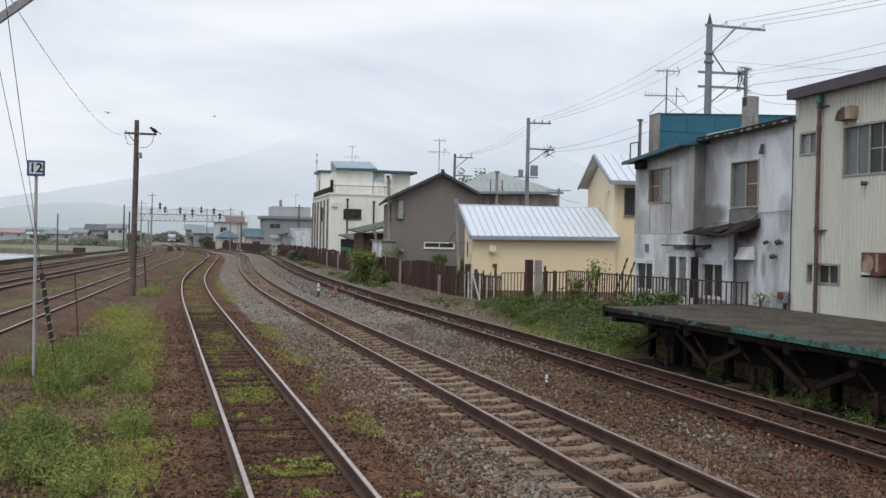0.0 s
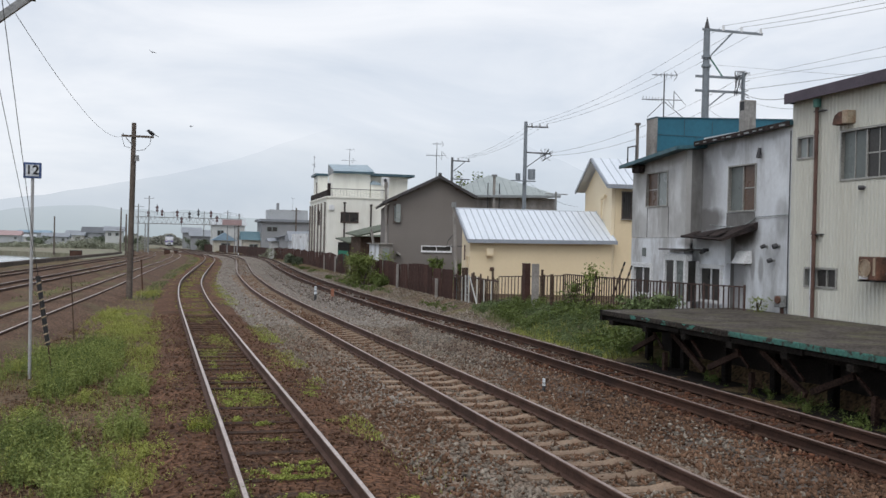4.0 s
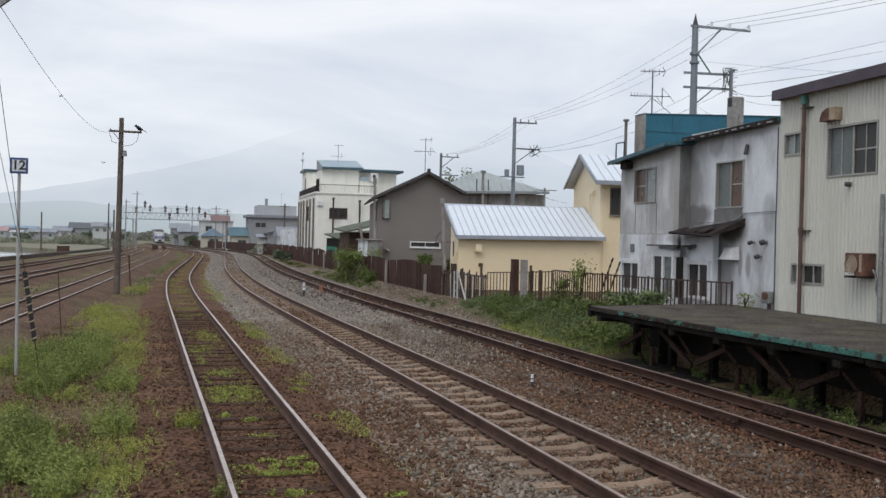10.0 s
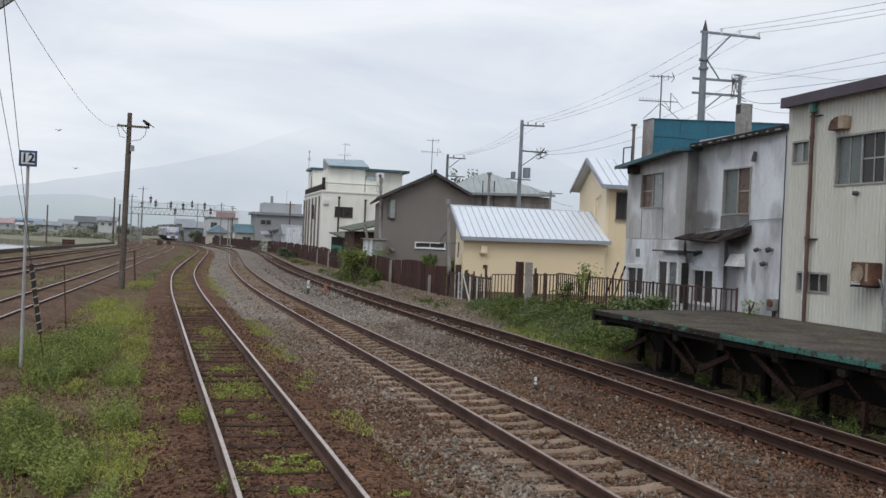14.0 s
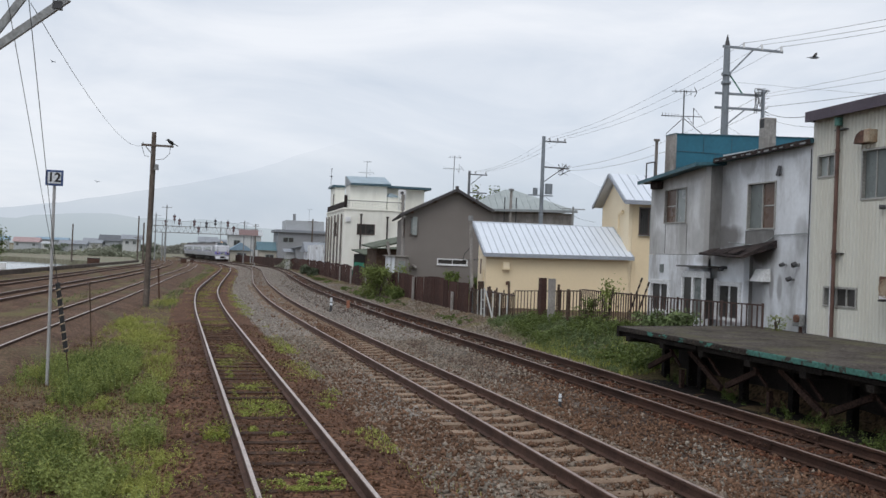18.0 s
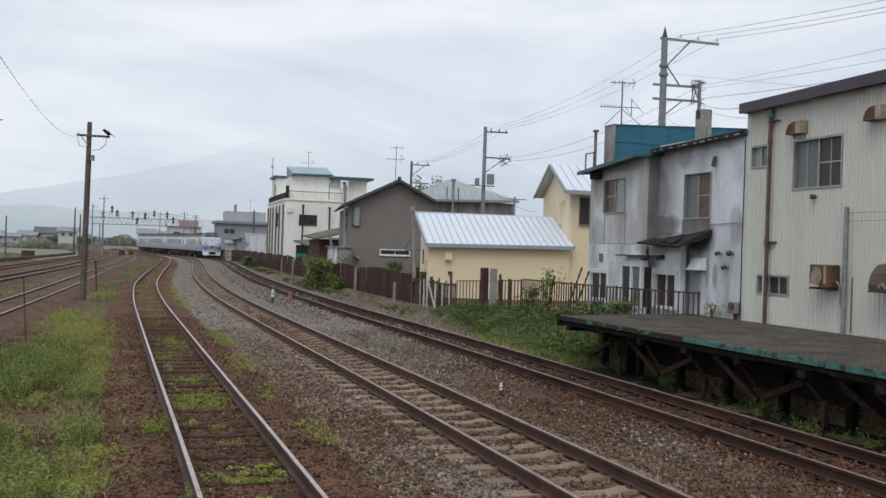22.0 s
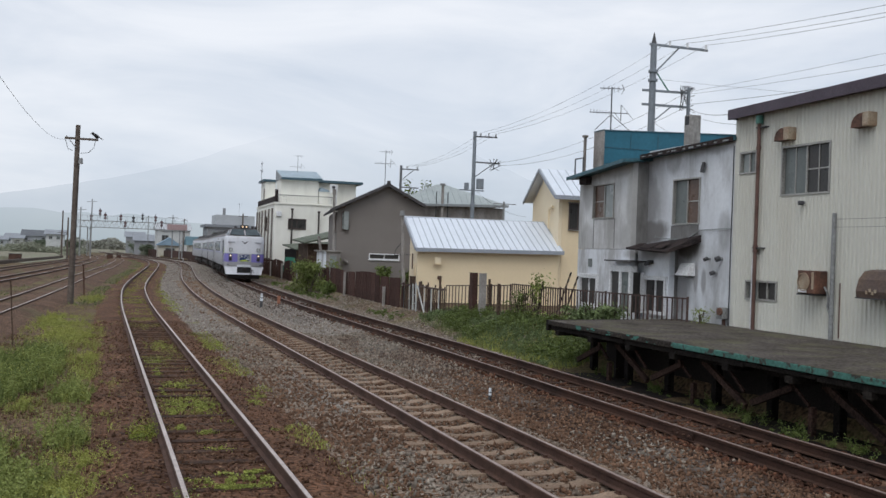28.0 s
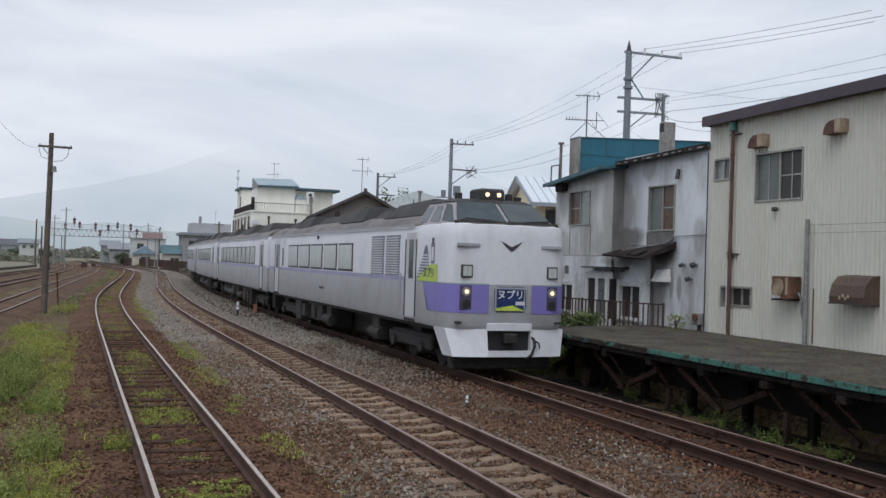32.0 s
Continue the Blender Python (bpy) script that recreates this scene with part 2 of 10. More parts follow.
# colour for faces under the deck, dark in place of shade
M_void = mat("underdeck_shade", (0.028, 0.023, 0.021), vary=0.8, scale=1.5, bump=0.6, spec=0.12)
M_siding = mat("siding_cream", (0.605, 0.605, 0.545), (0.56, 0.555, 0.49), vary=0.6, scale=0.4, fine=6, fine_amount=0.03, rough=0.55, bump=0.05,
               stain=(0.42, 0.38, 0.30), stain_amount=0.22, stain_scale=(1.0, 1.0, 0.12), stain_lo=0.5, stain_hi=0.7)
M_fascia = mat("fascia_plum", (0.075, 0.055, 0.075), vary=0.6, scale=1.5, rough=0.5, bump=0.1)
M_stucco = mat("stucco_grey", (0.72, 0.75, 0.785), (0.55, 0.57, 0.595), vary=1.0, scale=0.6, fine=9, fine_amount=0.06, bump=0.15,
               stain=(0.16, 0.15, 0.145), stain_amount=0.55, stain_scale=(1.1, 1.1, 0.35), stain_lo=0.50, stain_hi=0.68)
M_stucco_dark = mat("stucco_panel", (0.708, 0.720, 0.726), (0.488, 0.488, 0.488), vary=1.0, scale=0.6, fine=10, fine_amount=0.06, bump=0.15,
                    stain=(0.20, 0.185, 0.165), stain_amount=0.5, stain_scale=(1.2, 1.2, 0.3))
M_stucco_white = mat("stucco_white", (0.76, 0.79, 0.83), (0.60, 0.62, 0.645), vary=0.9, scale=0.7, fine=10, fine_amount=0.06, bump=0.15,
                     stain=(0.2, 0.18, 0.16), stain_amount=0.55, stain_scale=(1.3, 1.3, 0.4))
M_blue = mat("blue_metal", (0.028, 0.145, 0.21), (0.022, 0.11, 0.16), vary=0.8, scale=1, fine=10, fine_amount=0.12, rough=0.5, bump=0.06)
M_teal = mat("teal_roof", (0.05, 0.13, 0.165), (0.04, 0.10, 0.12), vary=0.8, scale=1, fine=12, rough=0.5, bump=0.08)
M_concrete = mat("concrete", (0.36, 0.34, 0.32), (0.22, 0.20, 0.185), vary=0.9, scale=1.2, fine=18, fine_amount=0.25, bump=0.35,
                 stain=(0.1, 0.09, 0.08), stain_amount=0.6, stain_scale=(1.5, 1.5, 0.6))
M_rustpipe = mat("pipe_rust", (0.155, 0.088, 0.07), (0.085, 0.045, 0.035), vary=1.0, scale=3, fine=30, rough=0.7, bump=0.2)
M_greycap = mat("green_cap", (0.08, 0.22, 0.18), vary=0.5, rough=0.5)
M_rustbox = mat("rust_sheet", (0.19, 0.09, 0.058), (0.06, 0.034, 0.026), vary=1.0, scale=3.5, fine=25, fine_amount=0.4, rough=0.75, bump=0.3)
M_hood = mat("hood_brown", (0.075, 0.05, 0.043), (0.115, 0.075, 0.05), vary=1.0, scale=3, fine=20, rough=0.6, bump=0.15)
M_steel = mat("steel_grey", (0.32, 0.33, 0.33), (0.22, 0.22, 0.22), vary=0.8, scale=2, fine=20, rough=0.55, metal=0.4, bump=0.1)
M_pole_steel = mat("steel_pole", (0.24, 0.27, 0.30), (0.18, 0.2, 0.22), vary=0.6, scale=1.5, rough=0.5, metal=0.3, bump=0.08)
M_darksteel = mat("dark_steel", (0.075, 0.075, 0.08), vary=0.5, scale=3, rough=0.6, metal=0.3, bump=0.1)
M_wire = mat("wire_black", (0.06, 0.062, 0.066), vary=0.3, rough=0.6, bump=0)
M_alu = mat("aluminium", (0.40, 0.395, 0.37), (0.29, 0.28, 0.26), vary=0.6, scale=3, rough=0.45, metal=0.35, bump=0.05)
M_whiteframe = mat("white_frame", (0.76, 0.77, 0.78), vary=0.4, scale=2, rough=0.5, bump=0.05)
M_brownframe = mat("brown_frame", (0.12, 0.085, 0.07), vary=0.4, scale=2, rough=0.5, bump=0.05)
M_frost = mat("frosted_pane", (0.27, 0.30, 0.295), (0.22, 0.24, 0.235), vary=0.7, scale=1.5, fine=8, fine_amount=0.1, rough=0.25, bump=0.02, spec=0.6)
M_brownpane = mat("brown_pane", (0.125, 0.075, 0.05), (0.09, 0.055, 0.04), vary=0.7, scale=2.5, rough=0.3, bump=0.02, spec=0.3)
M_darkpane = mat("dark_pane", (0.035, 0.034, 0.033), (0.06, 0.055, 0.05), vary=0.8, scale=1.5, rough=0.3, bump=0.0, spec=0.3)
M_curtain = mat("curtain", (0.38, 0.37, 0.33), vary=0.6, scale=2)
M_yellow = mat("render_cream_yellow", (0.775, 0.645, 0.44), (0.72, 0.59, 0.395), vary=0.7, scale=0.5, fine=8, fine_amount=0.03, bump=0.12)
# lighter copy of the yellow: brighter light on track-side gables is in it
M_yellow_pale = mat("render_pale_yellow", (0.82, 0.71, 0.52), (0.77, 0.65, 0.46), vary=0.7, scale=0.5, fine=8, fine_amount=0.03, bump=0.12)
M_silver = mat("silver_roof", (0.70, 0.745, 0.81), (0.64, 0.68, 0.74), vary=0.7, scale=0.8, fine=10, fine_amount=0.07, rough=0.45, metal=0.15, bump=0.04)
M_silver_trim = mat("roof_trim_grey", (0.33, 0.36, 0.41), vary=0.4, scale=2, rough=0.5, bump=0.05)
M_darkhouse = mat("render_dark_taupe", (0.20, 0.182, 0.168), (0.175, 0.158, 0.145), vary=0.7, scale=0.6, fine=20, fine_amount=0.1, bump=0.15)
M_darkroof = mat("roof_dark", (0.075, 0.07, 0.072), vary=0.7, scale=1.5, fine=20, rough=0.6, bump=0.15)
M_greenroof = mat("roof_grey_green", (0.36, 0.40, 0.40), (0.30, 0.335, 0.335), vary=0.8, scale=1, rough=0.55, bump=0.06)
M_white = mat("render_white", (0.84, 0.835, 0.77), (0.77, 0.76, 0.69), vary=0.7, scale=0.5, fine=14, fine_amount=0.08, bump=0.12,
              stain=(0.42, 0.40, 0.35), stain_amount=0.2, stain_scale=(1.0, 1.0, 0.18))
M_paleblue = mat("roof_pale_blue", (0.36, 0.45, 0.51), vary=0.5, scale=1, rough=0.5, bump=0.05)
M_bluetrim = mat("trim_blue", (0.06, 0.115, 0.145), vary=0.4, scale=2, rough=0.5, bump=0.05)
M_brownfence = mat("fence_brown", (0.080, 0.043, 0.036), (0.050, 0.030, 0.026), vary=1.0, scale=1.5, fine=14, fine_amount=0.3, rnd=0.25, rough=0.75, bump=0.2, spec=0.12)
M_bar = mat("iron_bar_brown", (0.085, 0.052, 0.045), vary=0.6, scale=4, rough=0.7, rnd=0.2, bump=0.1)
M_polewood = mat("pole_timber", (0.165, 0.138, 0.118), (0.09, 0.073, 0.062), vary=1.0, scale=2, fine=20, fine_amount=0.4, bump=0.4, spec=0.12)
M_signblue = mat("sign_blue", (0.05, 0.09, 0.22), vary=0.3, rough=0.5, bump=0.03)
M_postgrey = mat("post_grey", (0.40, 0.40, 0.40), vary=0.6, scale=2, fine=12, fine_amount=0.15, rough=0.55, bump=0.03)
M_pole_far = mat("pole_grey", (0.15, 0.155, 0.165), vary=0.5, scale=3, rough=0.6, metal=0.2, bump=0.1)
M_signwhite = mat("sign_white", (0.70, 0.74, 0.78), vary=0.4, rough=0.5, bump=0.03)
M_black = mat("black_paint", (0.025, 0.025, 0.027), vary=0.4, rough=0.55, bump=0.05)
M_yellowpaint = mat("stripe_pale", (0.42, 0.33, 0.22), vary=0.6, scale=6, rough=0.6)
M_orange = mat("orange_paint", (0.33, 0.14, 0.085), vary=0.5, scale=4, rough=0.6)
M_leaf = mat("leaf_green", (0.286, 0.329, 0.098), (0.178, 0.216, 0.067), vary=1.0, scale=1.5, fine=30, island=0.22, rough=0.6, bump=0, spec=0.12)
# lighter, greyer leaf green with distance haze put in
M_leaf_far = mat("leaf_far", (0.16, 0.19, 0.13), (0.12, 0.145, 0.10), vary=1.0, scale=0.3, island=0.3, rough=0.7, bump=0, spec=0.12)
M_leaf_mid = mat("leaf_mid_green", (0.216, 0.261, 0.080), (0.136, 0.172, 0.054), vary=1.0, scale=1.5, fine=30, island=0.22, rough=0.6, bump=0, spec=0.12)
M_leaf_dark = mat("leaf_dark", (0.137, 0.177, 0.051), (0.089, 0.120, 0.037), vary=1.0, scale=1.5, fine=30, island=0.25, rough=0.6, bump=0, spec=0.12)
M_grass = mat("grass_green", (0.360, 0.376, 0.098), (0.249, 0.276, 0.074), vary=1.0, scale=0.8, fine=20, island=0.22, rough=0.65, bump=0, spec=0.12)
M_moss = mat("grass_bright", (0.329, 0.362, 0.089), (0.216, 0.248, 0.065), vary=1.0, scale=1.2, fine=20, island=0.35, rough=0.65, bump=0, spec=0.12)
M_drygrass = mat("grass_dry", (0.276, 0.213, 0.103), (0.184, 0.138, 0.071), vary=1.0, scale=1.2, fine=20, island=0.35, rough=0.7, bump=0, spec=0.12)
M_bark = mat("bark", (0.09, 0.07, 0.055), vary=0.9, scale=5, fine=30, bump=0.5)


M_greypane = mat("grey_pane", (0.15, 0.17, 0.165), (0.11, 0.125, 0.12), vary=0.8, scale=1.5, fine=8, fine_amount=0.1, rough=0.3, bump=0.02, spec=0.3)
M_canopy = mat("canopy_rotten", (0.057, 0.043, 0.040), (0.023, 0.020, 0.021), vary=1.0, scale=3, fine=18, fine_amount=0.5, rough=0.85, bump=0.5, spec=0.12)
# darker at the recess and canopy, below fittings and along the eave
dark_patches(M_stucco, (0.115, 0.105, 0.098), [(0.3, 4.05, 0.75, 1.25, 0.62), (0.3, 4.4, 1.1, 1.6, 0.28), (0.05, 3.20, 0.95, 0.40, 0.85), (-1.75, 2.9, 0.75, 0.55, 0.95), (-1.2, 1.9, 0.9, 1.2, 0.7), (-2.15, 2.05, 0.12, 0.45, 0.6),
                                        (-2.5, 1.95, 0.12, 0.35, 0.55), (-3.3, 3.2, 0.3, 0.5, 0.35), (-2.6, 5.3, 1.4, 0.25, 0.4), (-0.9, 5.0, 0.4, 0.35, 0.35)])
dark_patches(M_stucco_dark, (0.20, 0.19, 0.175), [(0.3, 4.0, 0.3, 1.3, 0.45), (0.5, 3.0, 0.6, 0.5, 0.45), (2.9, 4.6, 0.5, 0.8, 0.4), (1.0, 4.95, 1.4, 0.25, 0.4), (2.9, 3.0, 0.5, 0.5, 0.3)])
dark_patches(M_stucco_white, (0.20, 0.19, 0.18), [(-0.2, 2.60, 0.9, 0.22, 0.7), (0.6, 1.6, 0.35, 0.8, 0.3), (-0.9, 1.3, 0.3, 0.9, 0.35), (2.2, 1.0, 1.2, 0.25, 0.3)])
M_litter = mat("leaf_litter", (0.230, 0.155, 0.103), (0.115, 0.069, 0.046), vary=1.0, scale=2.0, fine=30, island=0.6, rough=0.8, bump=0, spec=0.12)
M_flower = mat("weed_yellow_green", (0.33, 0.33, 0.055), (0.14, 0.20, 0.06), vary=1.0, scale=9.0, fine=40, island=0.4, rough=0.65, bump=0, spec=0.12)
M_mossroof = mat("roof_mossy", (0.12, 0.145, 0.10), (0.06, 0.065, 0.05), vary=1.0, scale=1.2, fine=10, fine_amount=0.3, rough=0.8, bump=0.3)
# greyed meadow base, partly for the haze beyond the yard
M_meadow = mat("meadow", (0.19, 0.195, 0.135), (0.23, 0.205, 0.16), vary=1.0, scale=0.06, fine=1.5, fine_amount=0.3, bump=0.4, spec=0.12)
# earth dropped to near black for the shade under the deck
M_shade_earth = mat("shaded_earth", (0.022, 0.018, 0.016), (0.013, 0.011, 0.010), vary=1.0, scale=1.5, fine=14, fine_amount=0.5, bump=0.8, spec=0.12)
M_tarred = mat("tarred_steel", (0.035, 0.03, 0.028), (0.06, 0.04, 0.032), vary=0.9, scale=4, rough=0.6, bump=0.2)
M_rail_dark = mat("rail_dark_rust", (0.075, 0.038, 0.026), (0.036, 0.021, 0.016), vary=1.0, scale=1.2, fine=40, rough=0.85, metal=0.1, bump=0.3, spec=0.2)
M_bankgrass = mat("bank_grass", (0.209, 0.237, 0.109), (0.137, 0.158, 0.072), vary=1.0, scale=0.9, fine=20, island=0.4, rough=0.7, bump=0, spec=0.12)
M_bankleaf = mat("bank_leaf", (0.176, 0.227, 0.098), (0.111, 0.150, 0.065), vary=1.0, scale=1.2, fine=30, island=0.45, rough=0.6, bump=0, spec=0.15)
M_pipebrown = mat("pipe_grey_brown", (0.20, 0.175, 0.155), (0.13, 0.11, 0.10), vary=0.8, scale=2, rough=0.7, bump=0.1)
M_midtrim = mat("trim_grey", (0.27, 0.29, 0.30), vary=0.4, scale=2, rough=0.55, bump=0.05)
M_stone_far = mat("stone_pale_grey", (0.300, 0.272, 0.242), (0.240, 0.210, 0.182), vary=0.8, scale=0.3, fine=60, island=0.3, bump=0.2, spec=0.12)
M_ballast_near = mat("ballast_near", (0.211, 0.162, 0.127), (0.138, 0.103, 0.079), vary=1.0, scale=0.5, fine=14, fine_amount=0.7, bump=1.0, bump_dist=0.04, spec=0.12)
M_stone_rust = mat("stone_rusty", (0.130, 0.058, 0.035), (0.064, 0.033, 0.022), vary=1.0, scale=0.6, fine=60, island=0.6, bump=0.2, spec=0.12)
M_yardbed = mat("yard_bed", (0.149, 0.089, 0.058), (0.081, 0.050, 0.035), vary=1.0, scale=0.5, fine=14, fine_amount=0.6, bump=1.0, bump_dist=0.04, stain=(0.13, 0.12, 0.06), stain_amount=0.4, stain_scale=(0.5, 0.15, 0.3), stain_lo=0.52, stain_hi=0.62, spec=0.12)
M_seam = mat("roof_seam_grey", (0.47, 0.51, 0.57), vary=0.4, scale=2, rough=0.5, bump=0.04)
# ---- plan frame: d to the right of the track axis, s along it, z above the rail tops ----
AXIS = 15.32
FR = pose(0, 0, 0, 0, 0, AXIS)
BASE = {}


def at(d, s, z=0.0):
    return FR @ Vector((d, s, z))


def thing(name, d, s, z, label, category, group="", kind="", turn=0.0):
    """An empty at a thing's base; its parts are drawn in plan coordinates."""
    ob = new(name)
    ob.empty_display_size = 0.2
    ob.matrix_world = FR @ pose(d, s, z, 0, 0, turn)
    BASE[ob.name] = Vector((d, s, z))
    return tagged(ob, label, category, group, kind)


def base_of(ob):
    while ob.parent:
        ob = ob.parent
    return BASE.get(ob.name, Vector((0, 0, 0)))


def smooth(me):
    me.polygons.foreach_set("use_smooth", [True] * len(me.polygons))
    me.set_sharp_from_angle(angle=radians(38))


def part(name, bm, material, parent, label="", round_off=False):
    """Links a bmesh, drawn in plan coordinates, as one mesh under a thing or a part."""
    b = base_of(parent)
    if b.length:
        bmesh.ops.translate(bm, verts=bm.verts, vec=-b)
    me = bpy.data.meshes.new(name)
    bm.to_mesh(me)
    bm.free()
    me.materials.append(material)
    if round_off:
        smooth(me)
    ob = new(name, me)
    ob.parent = parent
    return tagged(ob, label)


def single(name, bm, material, label, category, group="", kind="", origin=None, round_off=False):
    """A thing that is one mesh."""
    if origin is None:
        vs = [v.co for v in bm.verts]
        origin = Vector((sum(v.x for v in vs) / len(vs), sum(v.y for v in vs) / len(vs), min(v.z for v in vs)))
    origin = Vector(origin)
    bmesh.ops.translate(bm, verts=bm.verts, vec=-origin)
    me = bpy.data.meshes.new(name)
    bm.to_mesh(me)
    bm.free()
    me.materials.append(material)
    if round_off:
        smooth(me)
    ob = new(name, me)
    ob.matrix_world = FR @ Matrix.Translation(origin)
    return tagged(ob, label, category, group, kind)


def piece(name, me, parent, d, s, z, turn=0.0, tilt=0.0, label=""):
    """A copy of a shared mesh placed at plan coordinates under a thing."""
    ob = new(name, me)
    ob.parent = parent
    b = base_of(parent)
    ob.matrix_local = pose(d - b.x, s - b.y, z - b.z, 0, tilt, turn)
    return tagged(ob, label)


def mesh_of(name, bm, material):
    me = bpy.data.meshes.new(name)
    bm.to_mesh(me)
    bm.free()
    me.materials.append(material)
    return me


def bx(bm, x0, x1, y0, y1, z0, z1, bevel=0.0):
    """A box, with its edges taken off where bevel is given."""
    x0, x1 = min(x0, x1), max(x0, x1)
    y0, y1 = min(y0, y1), max(y0, y1)
    z0, z1 = min(z0, z1), max(z0, z1)
    vs = [bm.verts.new((x, y, z)) for x in (x0, x1) for y in (y0, y1) for z in (z0, z1)]
    fs = [bm.faces.new([vs[i] for i in q]) for q in ((0, 1, 3, 2), (4, 6, 7, 5), (0, 4, 5, 1), (2, 3, 7, 6), (0, 2, 6, 4), (1, 5, 7, 3))]
    if bevel:
        es = list({e for f in fs for e in f.edges})
        bmesh.ops.bevel(bm, geom=es, offset=bevel, segments=1, affect="EDGES", profile=0.5)
    return bm


def BX(*a, **k):
    return bx(bmesh.new(), *a, **k)


def hexa(bm, lower, upper):
    """A solid between two four-cornered outlines."""
    lo = [bm.verts.new(p) for p in lower]
    up = [bm.verts.new(p) for p in upper]
    k = len(lo)
    bm.faces.new(lo[::-1])
    bm.faces.new(up)
    for i in range(k):
        bm.faces.new((lo[i], lo[(i + 1) % k], up[(i + 1) % k], up[i]))
    return bm


def cyl(bm, p0, p1, r0, r1=None, seg=10, cap=True):
    """A rod, tapered where r1 differs."""
    r1 = r0 if r1 is None else r1
    p0, p1 = Vector(p0), Vector(p1)
    ax = (p1 - p0).normalized()
    a = ax.orthogonal().normalized()
    b = ax.cross(a)
    rings = []
    for p, r in ((p0, r0), (p1, r1)):
        rings.append([bm.verts.new(p + (a * math.cos(2 * math.pi * i / seg) + b * math.sin(2 * math.pi * i / seg)) * r) for i in range(seg)])
    for i in range(seg):
        j = (i + 1) % seg
        bm.faces.new((rings[0][i], rings[0][j], rings[1][j], rings[1][i]))
    if cap:
        bm.faces.new(rings[0][::-1])
        bm.faces.new(rings[1])
    return bm


def CYL(*a, **k):
    return cyl(bmesh.new(), *a, **k)


def beam(bm, p0, p1, w, h):
    """A squared timber or bar between two points."""
    p0, p1 = Vector(p0), Vector(p1)
    ax = (p1 - p0).normalized()
    side = ax.cross(Vector((0, 0, 1)))
    side = side.normalized() if side.length > 1e-3 else Vector((1, 0, 0))
    up = side.cross(ax)
    c = [(-1, -1), (1, -1), (1, 1), (-1, 1)]
    return hexa(bm, [p0 + side * a * w / 2 + up * b * h / 2 for a, b in c], [p1 + side * a * w / 2 + up * b * h / 2 for a, b in c])


def tube(bm, pts, r, seg=5):
    """A round bar bent along points."""
    pts = [Vector(p) for p in pts]
    rings = []
    for i, p in enumerate(pts):
        t = (pts[min(i + 1, len(pts) - 1)] - pts[max(i - 1, 0)]).normalized()
        a = t.cross(Vector((0.13, 0.27, 1))).normalized()
        b = t.cross(a)
        rings.append([bm.verts.new(p + (a * math.cos(2 * math.pi * k / seg) + b * math.sin(2 * math.pi * k / seg)) * r) for k in range(seg)])
    for r0, r1 in zip(rings, rings[1:]):
        for k in range(seg):
            j = (k + 1) % seg
            bm.faces.new((r0[k], r0[j], r1[j], r1[k]))
    bm.faces.new(rings[0][::-1])
    bm.faces.new(rings[-1])
    return bm


def slack(p0, p1, sag, steps=14):
    p0, p1 = Vector(p0), Vector(p1)
    return [p0.lerp(p1, i / steps) - Vector((0, 0, sag * 4 * (i / steps) * (1 - i / steps))) for i in range(steps + 1)]


def wire(p0, p1, sag=0.3, r=0.012, label="thin black overhead wire slung between poles", group="overhead wires"):
    return single("overhead_wire", tube(bmesh.new(), slack(p0, p1, sag), r * 0.55, 4), M_wire, label, "wire", group, origin=p0)


def wall(bm, face, plane, a0, a1, z0, z1, holes=(), thick=0.16):
    """An upright wall with openings through it. face 'd': it looks along -d at d=plane and runs along s; face 's': it looks along -s and runs along d."""
    cs = sorted({a0, a1, *[min(max(v, a0), a1) for h in holes for v in h[:2]]})
    zs = sorted({z0, z1, *[min(max(v, z0), z1) for h in holes for v in h[2:4]]})

    def open_at(i, j):
        if i < 0 or j < 0 or i >= len(cs) - 1 or j >= len(zs) - 1:
            return True
        c, z = (cs[i] + cs[i + 1]) / 2, (zs[j] + zs[j + 1]) / 2
        return any(h[0] < c < h[1] and h[2] < z < h[3] for h in holes)

    def pt(c, z, k):
        return (plane + k * thick, c, z) if face == "d" else (c, plane + k * thick, z)

    cache = {}

    def vt(c, z, k):
        key = (c, z, k)
        if key not in cache:
            cache[key] = bm.verts.new(pt(c, z, k))
        return cache[key]

    for i in range(len(cs) - 1):
        for j in range(len(zs) - 1):
            if open_at(i, j):
                continue
            c0, c1, w0, w1 = cs[i], cs[i + 1], zs[j], zs[j + 1]
            bm.faces.new([vt(*p, 0) for p in ((c0, w0), (c1, w0), (c1, w1), (c0, w1))])
            bm.faces.new([vt(*p, 1) for p in ((c0, w1), (c1, w1), (c1, w0), (c0, w0))])
            for cond, p, q in ((open_at(i - 1, j), (c0, w0), (c0, w1)), (open_at(i + 1, j), (c1, w1), (c1, w0)), (open_at(i, j - 1), (c1, w0), (c0, w0)), (open_at(i, j + 1), (c0, w1), (c1, w1))):
                if cond:
                    bm.faces.new((vt(*p, 0), vt(*q, 0), vt(*q, 1), vt(*p, 1)))
    bmesh.ops.recalc_face_normals(bm, faces=bm.faces)
    return bm


def WALL(*a, **k):
    return wall(bmesh.new(), *a, **k)


def onface(bm, face, plane, a0, a1, z0, z1, out, inn, bevel=0.0):
    """A box on a wall's face: from out metres proud of it to inn metres behind it."""
    if face == "d":
        return bx(bm, plane - out, plane + inn, a0, a1, z0, z1, bevel)
    return bx(bm, a0, a1, plane - out, plane + inn, z0, z1, bevel)


